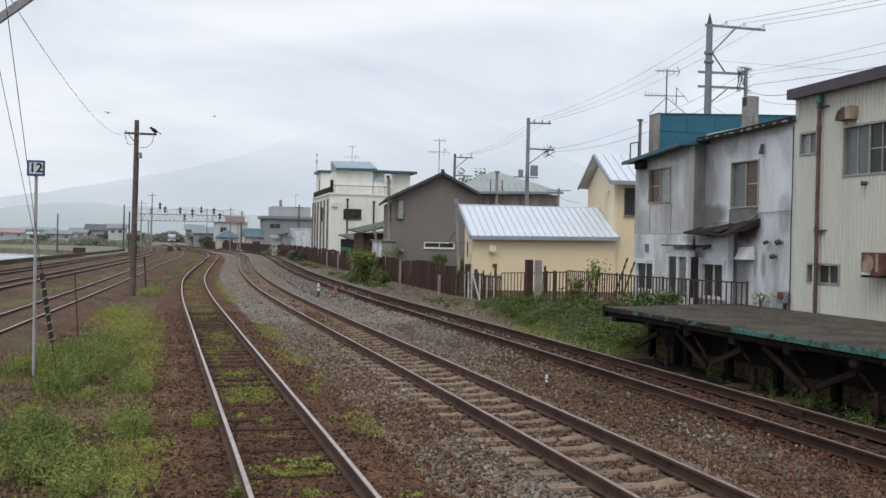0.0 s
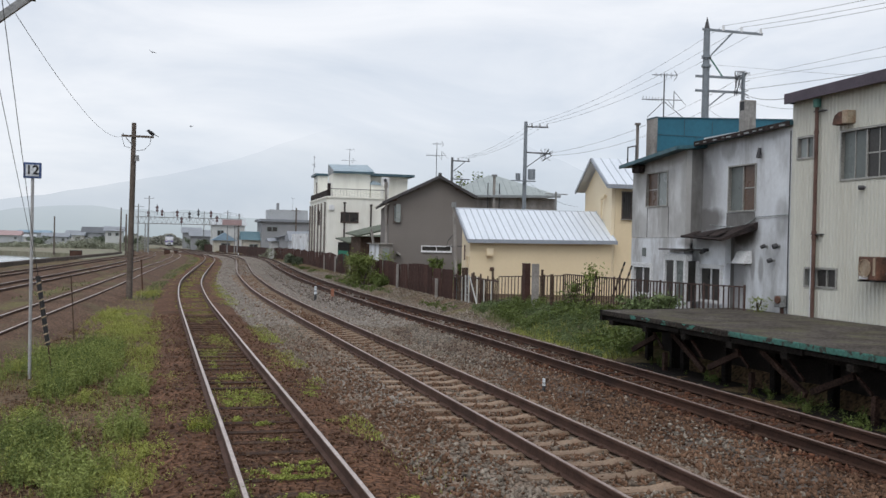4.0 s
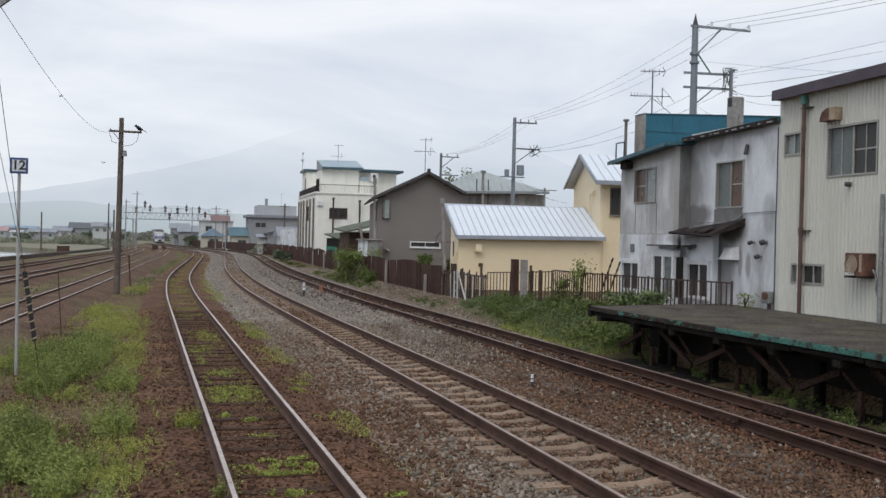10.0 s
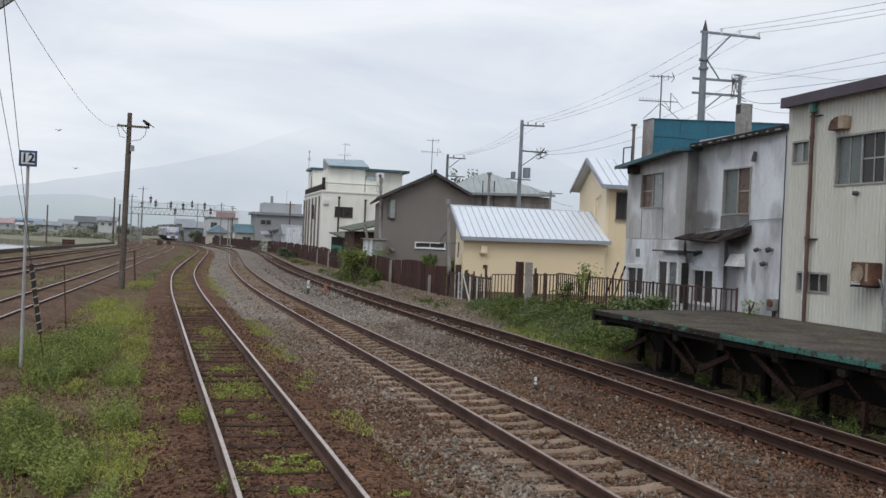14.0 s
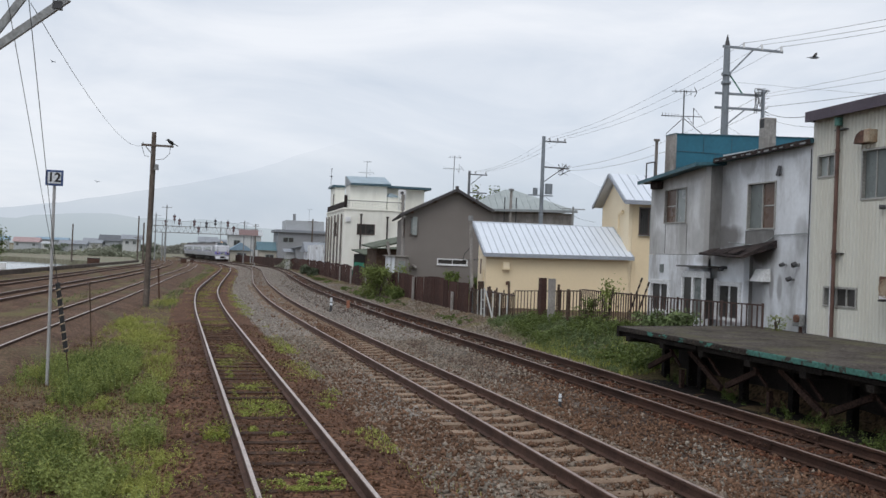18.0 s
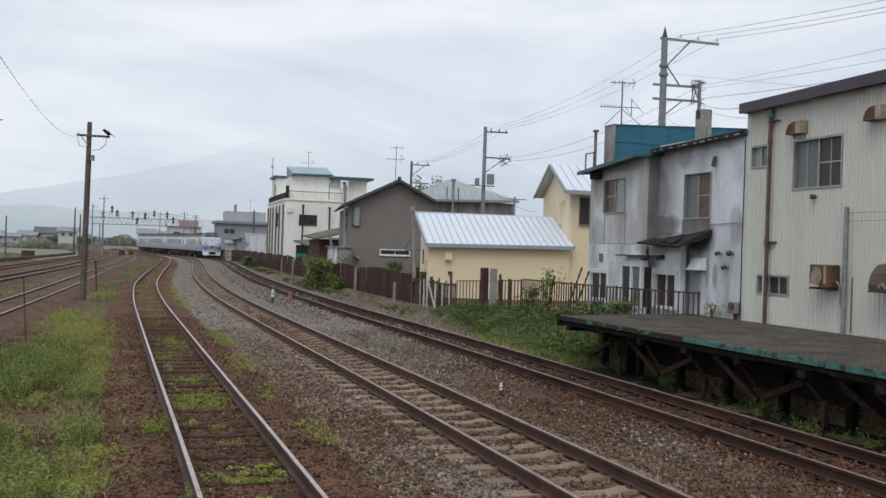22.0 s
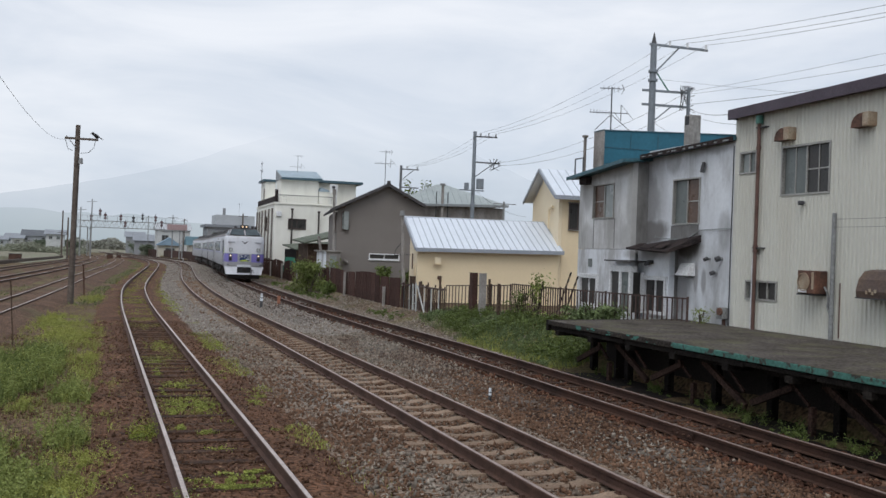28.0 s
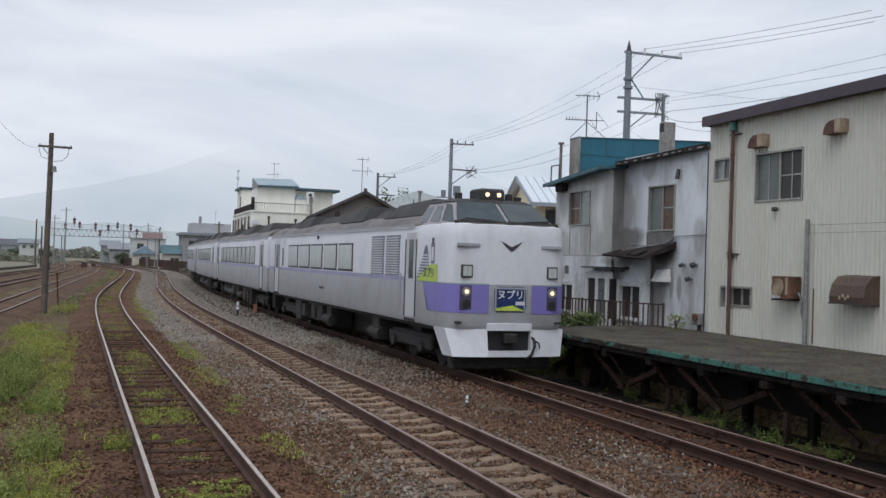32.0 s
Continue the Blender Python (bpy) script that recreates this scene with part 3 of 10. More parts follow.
def window(parent, face, plane, a0, a1, z0, z1, panes, frame_mat=None, bar=0.045, cross=(), sill=True, label="", cut=()):
    """A sliding window set in its opening: frame, sill, one pane for each material given, bars between them."""
    frame_mat = frame_mat or M_alu
    bm = bmesh.new()
    onface(bm, face, plane, a0, a1, z1 - bar, z1, 0.035, 0.10)
    onface(bm, face, plane, a0, a1, z0, z0 + bar, 0.035, 0.10)
    onface(bm, face, plane, a0, a0 + bar, z0 + bar, z1 - bar, 0.035, 0.10)
    onface(bm, face, plane, a1 - bar, a1, z0 + bar, z1 - bar, 0.035, 0.10)
    w = part("window", bm, frame_mat, parent, label)
    k = len(panes)
    step = (a1 - a0 - 2 * bar) / k
    for i, m in enumerate(panes):
        c0 = a0 + bar + step * i
        part("pane", onface(bmesh.new(), face, plane, c0 + 0.012, c0 + step - 0.012, z0 + bar - 0.005, z1 - bar + 0.005, -0.05, 0.062 + 0.006 * (i % 2)), m, w)
        if i:
            part("sash_bar", onface(bmesh.new(), face, plane, c0 - 0.022, c0 + 0.022, z0 + bar - 0.005, z1 - bar + 0.005, -0.018, 0.075), frame_mat, w)
        if i in cross:
            zc = z0 + (z1 - z0) * 0.5
            part("glazing_bar", onface(bmesh.new(), face, plane, c0 + 0.012, c0 + step - 0.012, zc - 0.015, zc + 0.015, -0.03, 0.07), frame_mat, w)
        if i in cut:
            cc = c0 + step / 2
            part("glazing_bar", onface(bmesh.new(), face, plane, cc - 0.014, cc + 0.014, z0 + bar, z1 - bar, -0.032, 0.07), frame_mat, w)
    if sill:
        part("sill", onface(bmesh.new(), face, plane, a0 - 0.03, a1 + 0.03, z0 - 0.04, z0 - 0.002, 0.07, 0.06), frame_mat, w)
    return w


def ribs(bm, face, plane, a0, a1, z0, z1, pitch, wide, deep, holes=()):
    """Upright ribs over a wall, broken at its openings."""
    a = a0 + pitch / 2
    while a < a1:
        spans = [(z0, z1)]
        for h in holes:
            if h[0] - 0.03 < a < h[1] + 0.03:
                spans = [q for lo, hi in spans for q in ((lo, min(hi, h[2] - 0.045)), (max(lo, h[3] + 0.01), hi)) if q[1] - q[0] > 0.02]
        for lo, hi in spans:
            if face == "d":
                hexa(bm, [(plane, a - wide / 2, lo), (plane, a + wide / 2, lo), (plane - deep, a + wide / 4, lo), (plane - deep, a - wide / 4, lo)],
                     [(plane, a - wide / 2, hi), (plane, a + wide / 2, hi), (plane - deep, a + wide / 4, hi), (plane - deep, a - wide / 4, hi)])
            else:
                hexa(bm, [(a - wide / 2, plane, lo), (a + wide / 2, plane, lo), (a + wide / 4, plane - deep, lo), (a - wide / 4, plane - deep, lo)],
                     [(a - wide / 2, plane, hi), (a + wide / 2, plane, hi), (a + wide / 4, plane - deep, hi), (a - wide / 4, plane - deep, hi)])
        a += pitch
    return bm


def slab(bm, pts, thick):
    """A sheet of that thickness under the outline pts (on a plane, listed round)."""
    up = [Vector(p) for p in pts]
    nr = (up[1] - up[0]).cross(up[2] - up[0]).normalized()
    if nr.z < 0:
        nr = -nr
        up = up[::-1]
    return hexa(bm, [p - nr * thick for p in up], up)


def roof_seams(parent, p_low0, p_low1, p_top0, p_top1, count, material, w=0.035, h=0.03):
    """Standing seams from eave to ridge, each its own part."""
    a, b, c, d_ = Vector(p_low0), Vector(p_low1), Vector(p_top0), Vector(p_top1)
    nr = (b - a).cross(c - a).normalized()
    if nr.z < 0:
        nr = -nr
    for i in range(count + 1):
        f = (i + 0.02) / (count + 0.04)
        part("seam", beam(bmesh.new(), a.lerp(b, f) + nr * h * 0.4, c.lerp(d_, f) + nr * h * 0.4, w, h), material, parent)


def raw(name, verts, faces, material, label="", category="", group="", kind="", parent=None, flat=True):
    """A mesh from whole arrays in plan coordinates: verts (n,3), faces (m,k)."""
    me = bpy.data.meshes.new(name)
    verts = np.asarray(verts, dtype=np.float32)
    faces = np.asarray(faces, dtype=np.int32)
    me.vertices.add(len(verts))
    me.vertices.foreach_set("co", verts.ravel())
    k = faces.shape[1]
    me.loops.add(faces.size)
    me.loops.foreach_set("vertex_index", faces.ravel())
    me.polygons.add(len(faces))
    me.polygons.foreach_set("loop_start", np.arange(0, faces.size, k, dtype=np.int32))
    me.polygons.foreach_set("loop_total", np.full(len(faces), k, dtype=np.int32))
    me.update(calc_edges=True)
    me.materials.append(material)
    if not flat:
        smooth(me)
    ob = new(name, me)
    if parent:
        b = base_of(parent)
        ob.parent = parent
        ob.location = -b
    else:
        ob.matrix_world = FR
    return tagged(ob, label, category, group, kind)


def spline(knots):
    """A natural cubic through (s, d) knots."""
    x = np.array([k[0] for k in knots], float)
    y = np.array([k[1] for k in knots], float)
    m = len(x)
    hs = np.diff(x)
    A = np.eye(m)
    r = np.zeros(m)
    for i in range(1, m - 1):
        A[i, i - 1], A[i, i], A[i, i + 1] = hs[i - 1], 2 * (hs[i - 1] + hs[i]), hs[i]
        r[i] = 6 * ((y[i + 1] - y[i]) / hs[i] - (y[i] - y[i - 1]) / hs[i - 1])
    c = np.linalg.solve(A, r)

    def f(s):
        s = np.asarray(s, float)
        i = np.clip(np.searchsorted(x, s) - 1, 0, m - 2)
        h_, a, b = hs[i], x[i + 1] - s, s - x[i]
        inner = c[i] * a ** 3 / (6 * h_) + c[i + 1] * b ** 3 / (6 * h_) + (y[i] / h_ - c[i] * h_ / 6) * a + (y[i + 1] / h_ - c[i + 1] * h_ / 6) * b
        lo = y[0] + (s - x[0]) * (y[1] - y[0]) / hs[0]
        hi = y[-1] + (s - x[-1]) * (y[-1] - y[-2]) / hs[-1]
        return np.where(s < x[0], lo, np.where(s > x[-1], hi, inner))
    return f

# ---- track lines: right main (T3), left main (T2), siding (T1), yard tracks ----
T3 = spline([(-30, 8.46), (0, 8.47), (12, 8.48), (24, 8.48), (32, 8.40), (40, 8.34), (48, 8.42), (60, 8.70), (75, 9.28), (90, 10.15), (105, 11.05), (120, 12.0), (138, 12.85), (155, 12.9), (172, 11.9), (190, 9.85),
             (210, 7.2), (230, 4.95), (250, 3.05), (275, 1.40), (310, 0.35), (345, -0.05), (420, -0.5), (520, -1.2)])
T2 = spline([(-30, 4.90), (0, 4.86), (9, 4.82), (16, 4.77), (23, 4.66), (30, 4.55), (38, 4.46), (48, 4.50), (60, 4.83), (75, 5.47), (90, 6.38), (105, 7.32), (120, 8.25), (138, 9.0), (155, 9.05), (172, 8.05), (190, 6.0),
             (210, 3.4), (230, 1.15), (250, -0.75), (275, -2.4), (310, -3.4), (345, -3.8), (420, -4.3)])
T1 = spline([(-30, 1.38), (0, 1.33), (10, 1.29), (15, 1.23), (22, 1.14), (30, 1.05), (39, 0.97), (47, 1.0), (58, 1.22), (70, 1.78), (80, 2.34), (104, 3.74), (130, 5.0), (155, 5.3), (175, 4.3), (195, 2.0)])
L1 = spline([(-20, -6.3), (10, -5.2), (26, -4.45), (40, -3.65), (50, -3.12), (60, -2.65), (72, -2.12), (90, -1.25), (107, -0.30), (128, 0.5), (155, 1.0), (180, -0.2), (200, -2.0)])
L2 = spline([(0, -10.3), (30, -8.6), (48, -7.5), (60, -6.68), (75, -5.65), (90, -4.75), (106, -3.95), (130, -3.0), (155, -2.6), (180, -3.2), (220, -6.0)])
L3 = spline([(10, -13.0), (40, -11.3), (63, -10.0), (81, -8.85), (97, -8.0), (115, -6.9), (140, -5.6), (165, -5.0), (200, -6.5)])
GAUGE = 0.5665  # half the distance between the rails' centre lines


def near_line(f, s):
    """Place, and the unit vectors along and to the right of a track line."""
    e = 0.5
    t = Vector((float(f(s + e)) - float(f(s - e)), 2 * e, 0)).normalized()
    return Vector((float(f(s)), s, 0)), t, Vector((t.y, -t.x, 0))


def along(s0, s1):
    out, s = [], s0
    while s < s1:
        out.append(s)
        s += 1.0 if s < 60 else 2.5
    return out + [s1]


def sweep(f, s0, s1, profile, closed=True):
    """A profile of (right, up) drawn along a track line, as one mesh."""
    verts, faces = [], []
    ss = along(s0, s1)
    k = len(profile)
    for s in ss:
        p, t, r = near_line(f, s)
        verts += [p + r * a + Vector((0, 0, b)) for a, b in profile]
    bm = bmesh.new()
    vs = [bm.verts.new(v) for v in verts]
    for i in range(len(ss) - 1):
        for j in range(k if closed else k - 1):
            a, b = i * k + j, i * k + (j + 1) % k
            bm.faces.new((vs[a], vs[b], vs[b + k], vs[a + k]))
    if closed:
        bm.faces.new(vs[:k][::-1])
        bm.faces.new(vs[-k:])
    return bm


def rail_profile(c):
    half = [(0.061, -0.153), (0.061, -0.143), (0.012, -0.128), (0.008, -0.05), (0.032, -0.037), (0.0325, -0.008)]
    return [(c + a, b) for a, b in half] + [(c + 0.027, -0.003), (c - 0.027, -0.003)] + [(c - a, b) for a, b in half[::-1]]


def sleeper_mesh(name, material, w, h, length, waist=0.0):
    bm = bmesh.new()
    xs = (-length / 2, -0.42, -0.22, 0.22, 0.42, length / 2) if waist else (-length / 2, length / 2)
    rings = []
    for i, x in enumerate(xs):
        drop = waist if waist and i in (2, 3) else 0
        a, b = w / 2, w / 2 - 0.02
        rings.append([bm.verts.new(v) for v in ((x, -a, -h), (x, a, -h), (x, b, -drop), (x, -b, -drop))])
    for r0, r1 in zip(rings, rings[1:]):
        for j in range(4):
            bm.faces.new((r0[j], r0[(j + 1) % 4], r1[(j + 1) % 4], r1[j]))
    bm.faces.new(rings[0])
    bm.faces.new(rings[-1][::-1])
    bmesh.ops.recalc_face_normals(bm, faces=bm.faces)
    return mesh_of(name, bm, material)


ME_WOOD = sleeper_mesh("sleeper", M_sleeper, 0.21, 0.14, 2.1)
ME_CONC = sleeper_mesh("sleeper", M_sleeper_c, 0.27, 0.18, 2.0, 0.035)
SLEEPER_AT = {}
bm_clip = bmesh.new()
bx(bm_clip, -0.105, 0.105, -0.06, 0.06, -0.012, 0.004)
bx(bm_clip, 0.06, 0.10, -0.03, 0.03, 0.004, 0.035)
bx(bm_clip, -0.10, -0.06, -0.03, 0.03, 0.004, 0.035)
ME_CLIP = mesh_of("rail_clip", bm_clip, M_rail)


def track(name, f, s0, s1, near_to, top, me, step, label, drop=0.155, sink=0.012, beyond=True, steel=None):
    p, _, _ = near_line(f, s0)
    root = thing(name, p.x, p.y, -0.35, label, "railway track", "railway tracks")
    for side in (-1, 1):
        r = part("rail", sweep(f, s0, s1, rail_profile(side * GAUGE)), steel or M_rail, root)
        part("rail_head", sweep(f, s0, s1, [(side * GAUGE - 0.027, -0.006), (side * GAUGE + 0.027, -0.006), (side * GAUGE + 0.020, 0.0), (side * GAUGE - 0.020, 0.0)]), top, r, "worn running surface of the rail")
    s, far = s0 + 0.2, bmesh.new()
    rnd = random.Random(len(name))
    far_count = 0
    SLEEPER_AT[f] = []
    while s < s1:
        p, t, r = near_line(f, s)
        SLEEPER_AT[f].append(s)
        ang = math.degrees(math.atan2(-t.x, t.y)) + rnd.uniform(-1.2, 1.2)
        if s < near_to:
            sl = piece("sleeper", me, root, p.x + rnd.uniform(-0.03, 0.03), p.y, -drop + rnd.uniform(-sink, 0.004), ang)
            if 2 < s < 26:
                for side in (-1, 1):
                    c = p + r * side * GAUGE
                    ob = new("rail_clip", ME_CLIP)
                    ob.parent = sl
                    ob.matrix_local = pose(side * GAUGE, 0, 0.004, 0, 0, 0)
        elif s < 74 and beyond:
            q = Matrix.Translation((p.x, p.y, -drop)) @ pose(0, 0, 0, 0, 0, ang)
            vs = [far.verts.new(q @ v.co) for v in me.vertices]
            for pl in me.polygons:
                far.faces.new([vs[i] for i in pl.vertices])
            far_count += 1
        s += step + rnd.uniform(-0.015, 0.015)
    if far_count:
        tagged(part("sleepers_beyond", far, me.materials[0], root), kind="stuff")
    else:
        far.free()
    return root


# ---- ground: one sheet to the horizon ----
def ground_z(d, s):
    """Height of the ground: flat yard, a bank rising to the houses, a shore beyond the yard."""
    z = -0.30
    if d > (11.6 if s < 21.3 else 9.9):
        k = min(max((d - float(T3(min(max(s, -30), 250))) - 1.9) / 2.6, 0), 1)
        rise = 1.0 if s < 27 else max(0.5, 1.0 - (s - 27) * 0.045)
        z += k * k * (3 - 2 * k) * rise
    edge = -18.6 + (s - 20) * 0.0725
    if d < edge - 0.2 and s < 190:
        z -= 0.95 * min((edge - 0.2 - d) / 0.6, 1)
    return z


gd = sorted({-3500, -2000, -1000, -500, -250, -120, -70, -45, -30, -24, -20, *[-18 + i * 1.0 for i in range(12)], *[-6 + i * 0.4 for i in range(60)], *[18 + i * 1.5 for i in range(12)], 40, 55, 80, 130, 250, 500, 1000, 2000, 3500})
gs = sorted({-3000, -800, -200, -60, -20, -5, *[i * 0.6 for i in range(70)], *[42 + i * 2.0 for i in range(40)], 130, 145, 160, 180, 200, 230, 260, 300, 360, 450, 600, 900, 1500, 2500, 4200})
gv = [(d, s, ground_z(d, s) + (0.05 * noise.noise((d * 0.9, s * 0.9, 1.3)) + 0.025 * noise.noise((d * 3, s * 3, 5.1)) if -20 < d < 35 and 0 < s < 130 else 0)) for s in gs for d in gd]
k = len(gd)
gf = [(j * k + i, j * k + i + 1, (j + 1) * k + i + 1, (j + 1) * k + i) for j in range(len(gs) - 1) for i in range(k - 1)]
raw("ground", gv, gf, M_ground, "brown earth yard with patches of low green growth", "ground", kind="structure", flat=False)


def bed(name, f, s0, s1, profile, material, label):
    bm = sweep(f, s0, s1, profile, closed=False)
    return single(name, bm, material, label, "track bed", kind="structure", origin=(0, 0, 0), round_off=True)


MAIN_P = [(-2.7, -0.34), (-1.9, -0.23), (-1.15, -0.185), (-0.8, -0.175), (-0.45, -0.195), (0, -0.20), (0.45, -0.195), (0.8, -0.175), (1.2, -0.18), (1.75, -0.25)]
RIGHT_P = [(-2.1, -0.27), (-1.5, -0.20), (-1.0, -0.155), (-0.8, -0.15), (-0.6, -0.185), (0, -0.20), (0.6, -0.185), (0.8, -0.15), (1.0, -0.16), (1.4, -0.25), (1.75, -0.36)]
SID_P = [(-1.7, -0.34), (-1.15, -0.185), (-0.78, -0.155), (-0.62, -0.19), (0, -0.20), (0.62, -0.19), (0.78, -0.155), (1.15, -0.185), (1.9, -0.34)]
YARD_P = [(-1.8, -0.34), (-1.1, -0.12), (-0.66, -0.06), (-0.5, -0.085), (0, -0.075), (0.5, -0.085), (0.66, -0.06), (1.1, -0.12), (1.8, -0.34)]
YARD_Q = [(-1.7, -0.34), (-1.0, -0.17), (-0.7, -0.125), (0, -0.14), (0.7, -0.125), (1.0, -0.17), (1.7, -0.34)]
bed("ballast_bed_left_main", T2, -29, 33, MAIN_P, M_ballast_near, "brown-grey crushed stone bed of a main track")
bed("ballast_bed_left_main_far", T2, 33, 240, MAIN_P, M_ballast, "grey crushed stone bed of a main track towards the curve")
bed("ballast_bed_right_main", T3, -29, 110, RIGHT_P, M_ballast_t3, "dark rusty crushed stone bed of the main track by the platform")
bed("ballast_bed_right_main_far", T3, 110, 240, RIGHT_P, M_ballast, "grey crushed stone bed of the main track towards the curve")
bed("track_bed_siding", T1, -29, 195, SID_P, M_ballast_brown, "rusty brown earth and gravel bed of the siding")
bed("track_bed_yard_1", L1, -19, 200, YARD_P, M_yardbed, "dull brown gravel bed of a yard track")
bed("track_bed_yard_2", L2, 4, 200, YARD_Q, M_yardbed, "dull brown gravel bed of a yard track")
bed("track_bed_yard_3", L3, 10, 200, YARD_Q, M_yardbed, "dull brown gravel bed of a yard track")

track("railway_track", T1, -28, 195, 34, M_railtop, ME_WOOD, 0.66, "siding track with bright rails on dark wooden sleepers, overgrown with weeds", 0.168, 0.026, False)
track("railway_track", T2, -28, 330, 64, M_railtop2, ME_CONC, 0.62, "main track with brown worn rails on pale concrete sleepers", 0.148, 0.014)
t3_ = track("railway_track", T3, -28, 500, 42, M_railtop3, ME_WOOD, 0.66, "main track beside the platform with dark rusty rails on wooden sleepers", 0.166, 0.03, False, M_rail_dark)
# joint bars where the rails of the platform track meet
for s_, side in ((12.4, -1), (12.9, 1), (37.4, -1), (37.8, 1)):
    p, t, r = near_line(T3, s_)
    for o in (-0.028, 0.028):
        c = p + r * (side * GAUGE + o)
        jb = part("joint_bar", beam(bmesh.new(), (c.x - t.x * 0.3, c.y - t.y * 0.3, -0.085), (c.x + t.x * 0.3, c.y + t.y * 0.3, -0.085), 0.03, 0.085), M_rail_dark, t3_, "dark greased joint bar")
        for q_ in (-0.22, -0.08, 0.08, 0.22):
            part("bolt", CYL((c.x + t.x * q_, c.y + t.y * q_, -0.085), (c.x + t.x * q_ + math.copysign(0.045, o), c.y + t.y * q_, -0.085), 0.016, seg=6), M_rail, jb)
track("railway_track", L1, -18, 200, 44, M_railtop, ME_WOOD, 0.7, "rusty yard track on buried wooden sleepers", 0.172, 0.02, False)
track("railway_track", L2, 18, 200, 20, M_railtop, ME_WOOD, 0.7, "rusty yard track beside the shore", 0.18, 0.02, False)
track("railway_track", L3, 20, 200, 20, M_railtop2, ME_WOOD, 0.7, "disused rusty yard track beside the water", 0.18, 0.02, False)

# ---- the sea inlet behind a low wall ----
M_water = mat("water", (0.30, 0.34, 0.36), (0.26, 0.30, 0.32), vary=0.5, scale=0.2, fine=2.5, fine_amount=0.06, rough=0.18, bump=0.25, bump_dist=0.03, spec=0.5)
wv = [(-140, 40, -1.1), (-17.5, 40, -1.1), (-13.4, 90, -1.1), (-10.95, 124, -1.1), (-14, 150, -1.1), (-22, 186, -1.1), (-140, 200, -1.1)]
raw("water", wv, [tuple(range(7))], M_water, "still grey water of the inlet behind the yard", "water", kind="structure")
SHORE = spline([(20, -18.6), (60, -15.5), (90, -13.25), (124, -10.8), (157, -8.4), (172, -7.6)])
M_seawall = mat("sea_wall_dark", (0.13, 0.105, 0.09), (0.07, 0.058, 0.05), vary=1.0, scale=0.8, fine=12, fine_amount=0.4, bump=0.4, spec=0.12)
single("seawall", sweep(SHORE, 20, 172, [(-0.35, -1.3), (0.0, -1.3), (0.0, 0.05), (-0.06, 0.09), (-0.30, 0.09), (-0.35, 0.04)]), M_seawall, "low dark concrete sea wall along the yard", "wall", kind="structure", origin=(0, 0, 0))

# ---- old platform ----
PLAT_D, PLAT_END, PLAT_Z = 9.97, 21.65, 0.90
pf = thing("platform", PLAT_D, PLAT_END, -0.35, "old low platform, asphalt deck with worn green edge on timber trestles", "platform", kind="structure")
bm = bmesh.new()
hexa(bm, [(PLAT_D + 0.12, -6, 0.78), (13.80, -6, 0.78), (13.80, PLAT_END + 0.35, 0.78), (PLAT_D + 0.12, PLAT_END, 0.78)],
     [(PLAT_D + 0.12, -6, PLAT_Z), (13.80, -6, PLAT_Z + 0.01), (13.80, PLAT_END + 0.35, PLAT_Z + 0.06), (PLAT_D + 0.12, PLAT_END, PLAT_Z)])
part("deck", bm, M_platform, pf, "cracked grey asphalt deck")
s = PLAT_END
i = 0
rnd = random.Random(4)
while s > -5:
    ln_ = 1.9 + rnd.uniform(-0.3, 0.3)
    painted = s < 17.0 and s > 5
    o_ = rnd.uniform(0, 0.02)
    part("edge_beam", BX(PLAT_D - o_, PLAT_D + 0.118, s - ln_ + 0.006, s, 0.79 + rnd.uniform(-0.012, 0.01), PLAT_Z - 0.006 + rnd.uniform(0, 0.008), bevel=0.012), M_edge if painted else M_edge_worn, pf, "timber edge beam with flaking green paint" if painted else "dark bare timber edge beam")
    part("lower_beam", BX(PLAT_D + 0.075 - o_, PLAT_D + 0.16, s - ln_ + 0.02, s - 0.01, 0.69 + rnd.uniform(-0.02, 0.015), 0.778, bevel=0.012), M_platwood, pf, "timber under the edge beam, shade in its colour")
    s -= ln_
lip = bmesh.new()
row = []
q = -5.9
while q < PLAT_END:
    e_ = PLAT_D - 0.012 + 0.06 * max(0.0, noise.noise((q * 1.9, 0.3, 7.7))) + rnd.uniform(0, 0.012)
    row.append([lip.verts.new(c) for c in ((e_, q, 0.896), (PLAT_D + 0.119, q, 0.896), (PLAT_D + 0.119, q, PLAT_Z + 0.006), (e_, q, PLAT_Z + 0.003))])
    q += 0.17
for a_, b_ in zip(row, row[1:]):
    for i in range(4):
        lip.faces.new((a_[i], a_[(i + 1) % 4], b_[(i + 1) % 4], b_[i]))
bmesh.ops.recalc_face_normals(lip, faces=lip.faces)
part("deck_lip", lip, M_platform, pf, "ragged crumbling edge of the asphalt")
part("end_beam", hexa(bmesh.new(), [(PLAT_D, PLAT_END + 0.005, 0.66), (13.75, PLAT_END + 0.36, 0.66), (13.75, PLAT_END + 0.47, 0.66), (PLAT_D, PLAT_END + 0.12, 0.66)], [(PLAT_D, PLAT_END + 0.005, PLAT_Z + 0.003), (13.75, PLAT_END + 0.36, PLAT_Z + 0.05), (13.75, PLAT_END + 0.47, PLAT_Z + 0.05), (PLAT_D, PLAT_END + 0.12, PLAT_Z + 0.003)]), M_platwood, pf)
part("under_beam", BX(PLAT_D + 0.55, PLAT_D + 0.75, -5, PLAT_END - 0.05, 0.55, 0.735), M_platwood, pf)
# dark sheet added where only shade fills the open end
part("end_shade", BX(10.95, 13.7, PLAT_END - 1.62, PLAT_END - 1.52, -0.4, 0.655), M_void, pf, "dark sheet put in for the shade under the deck end")
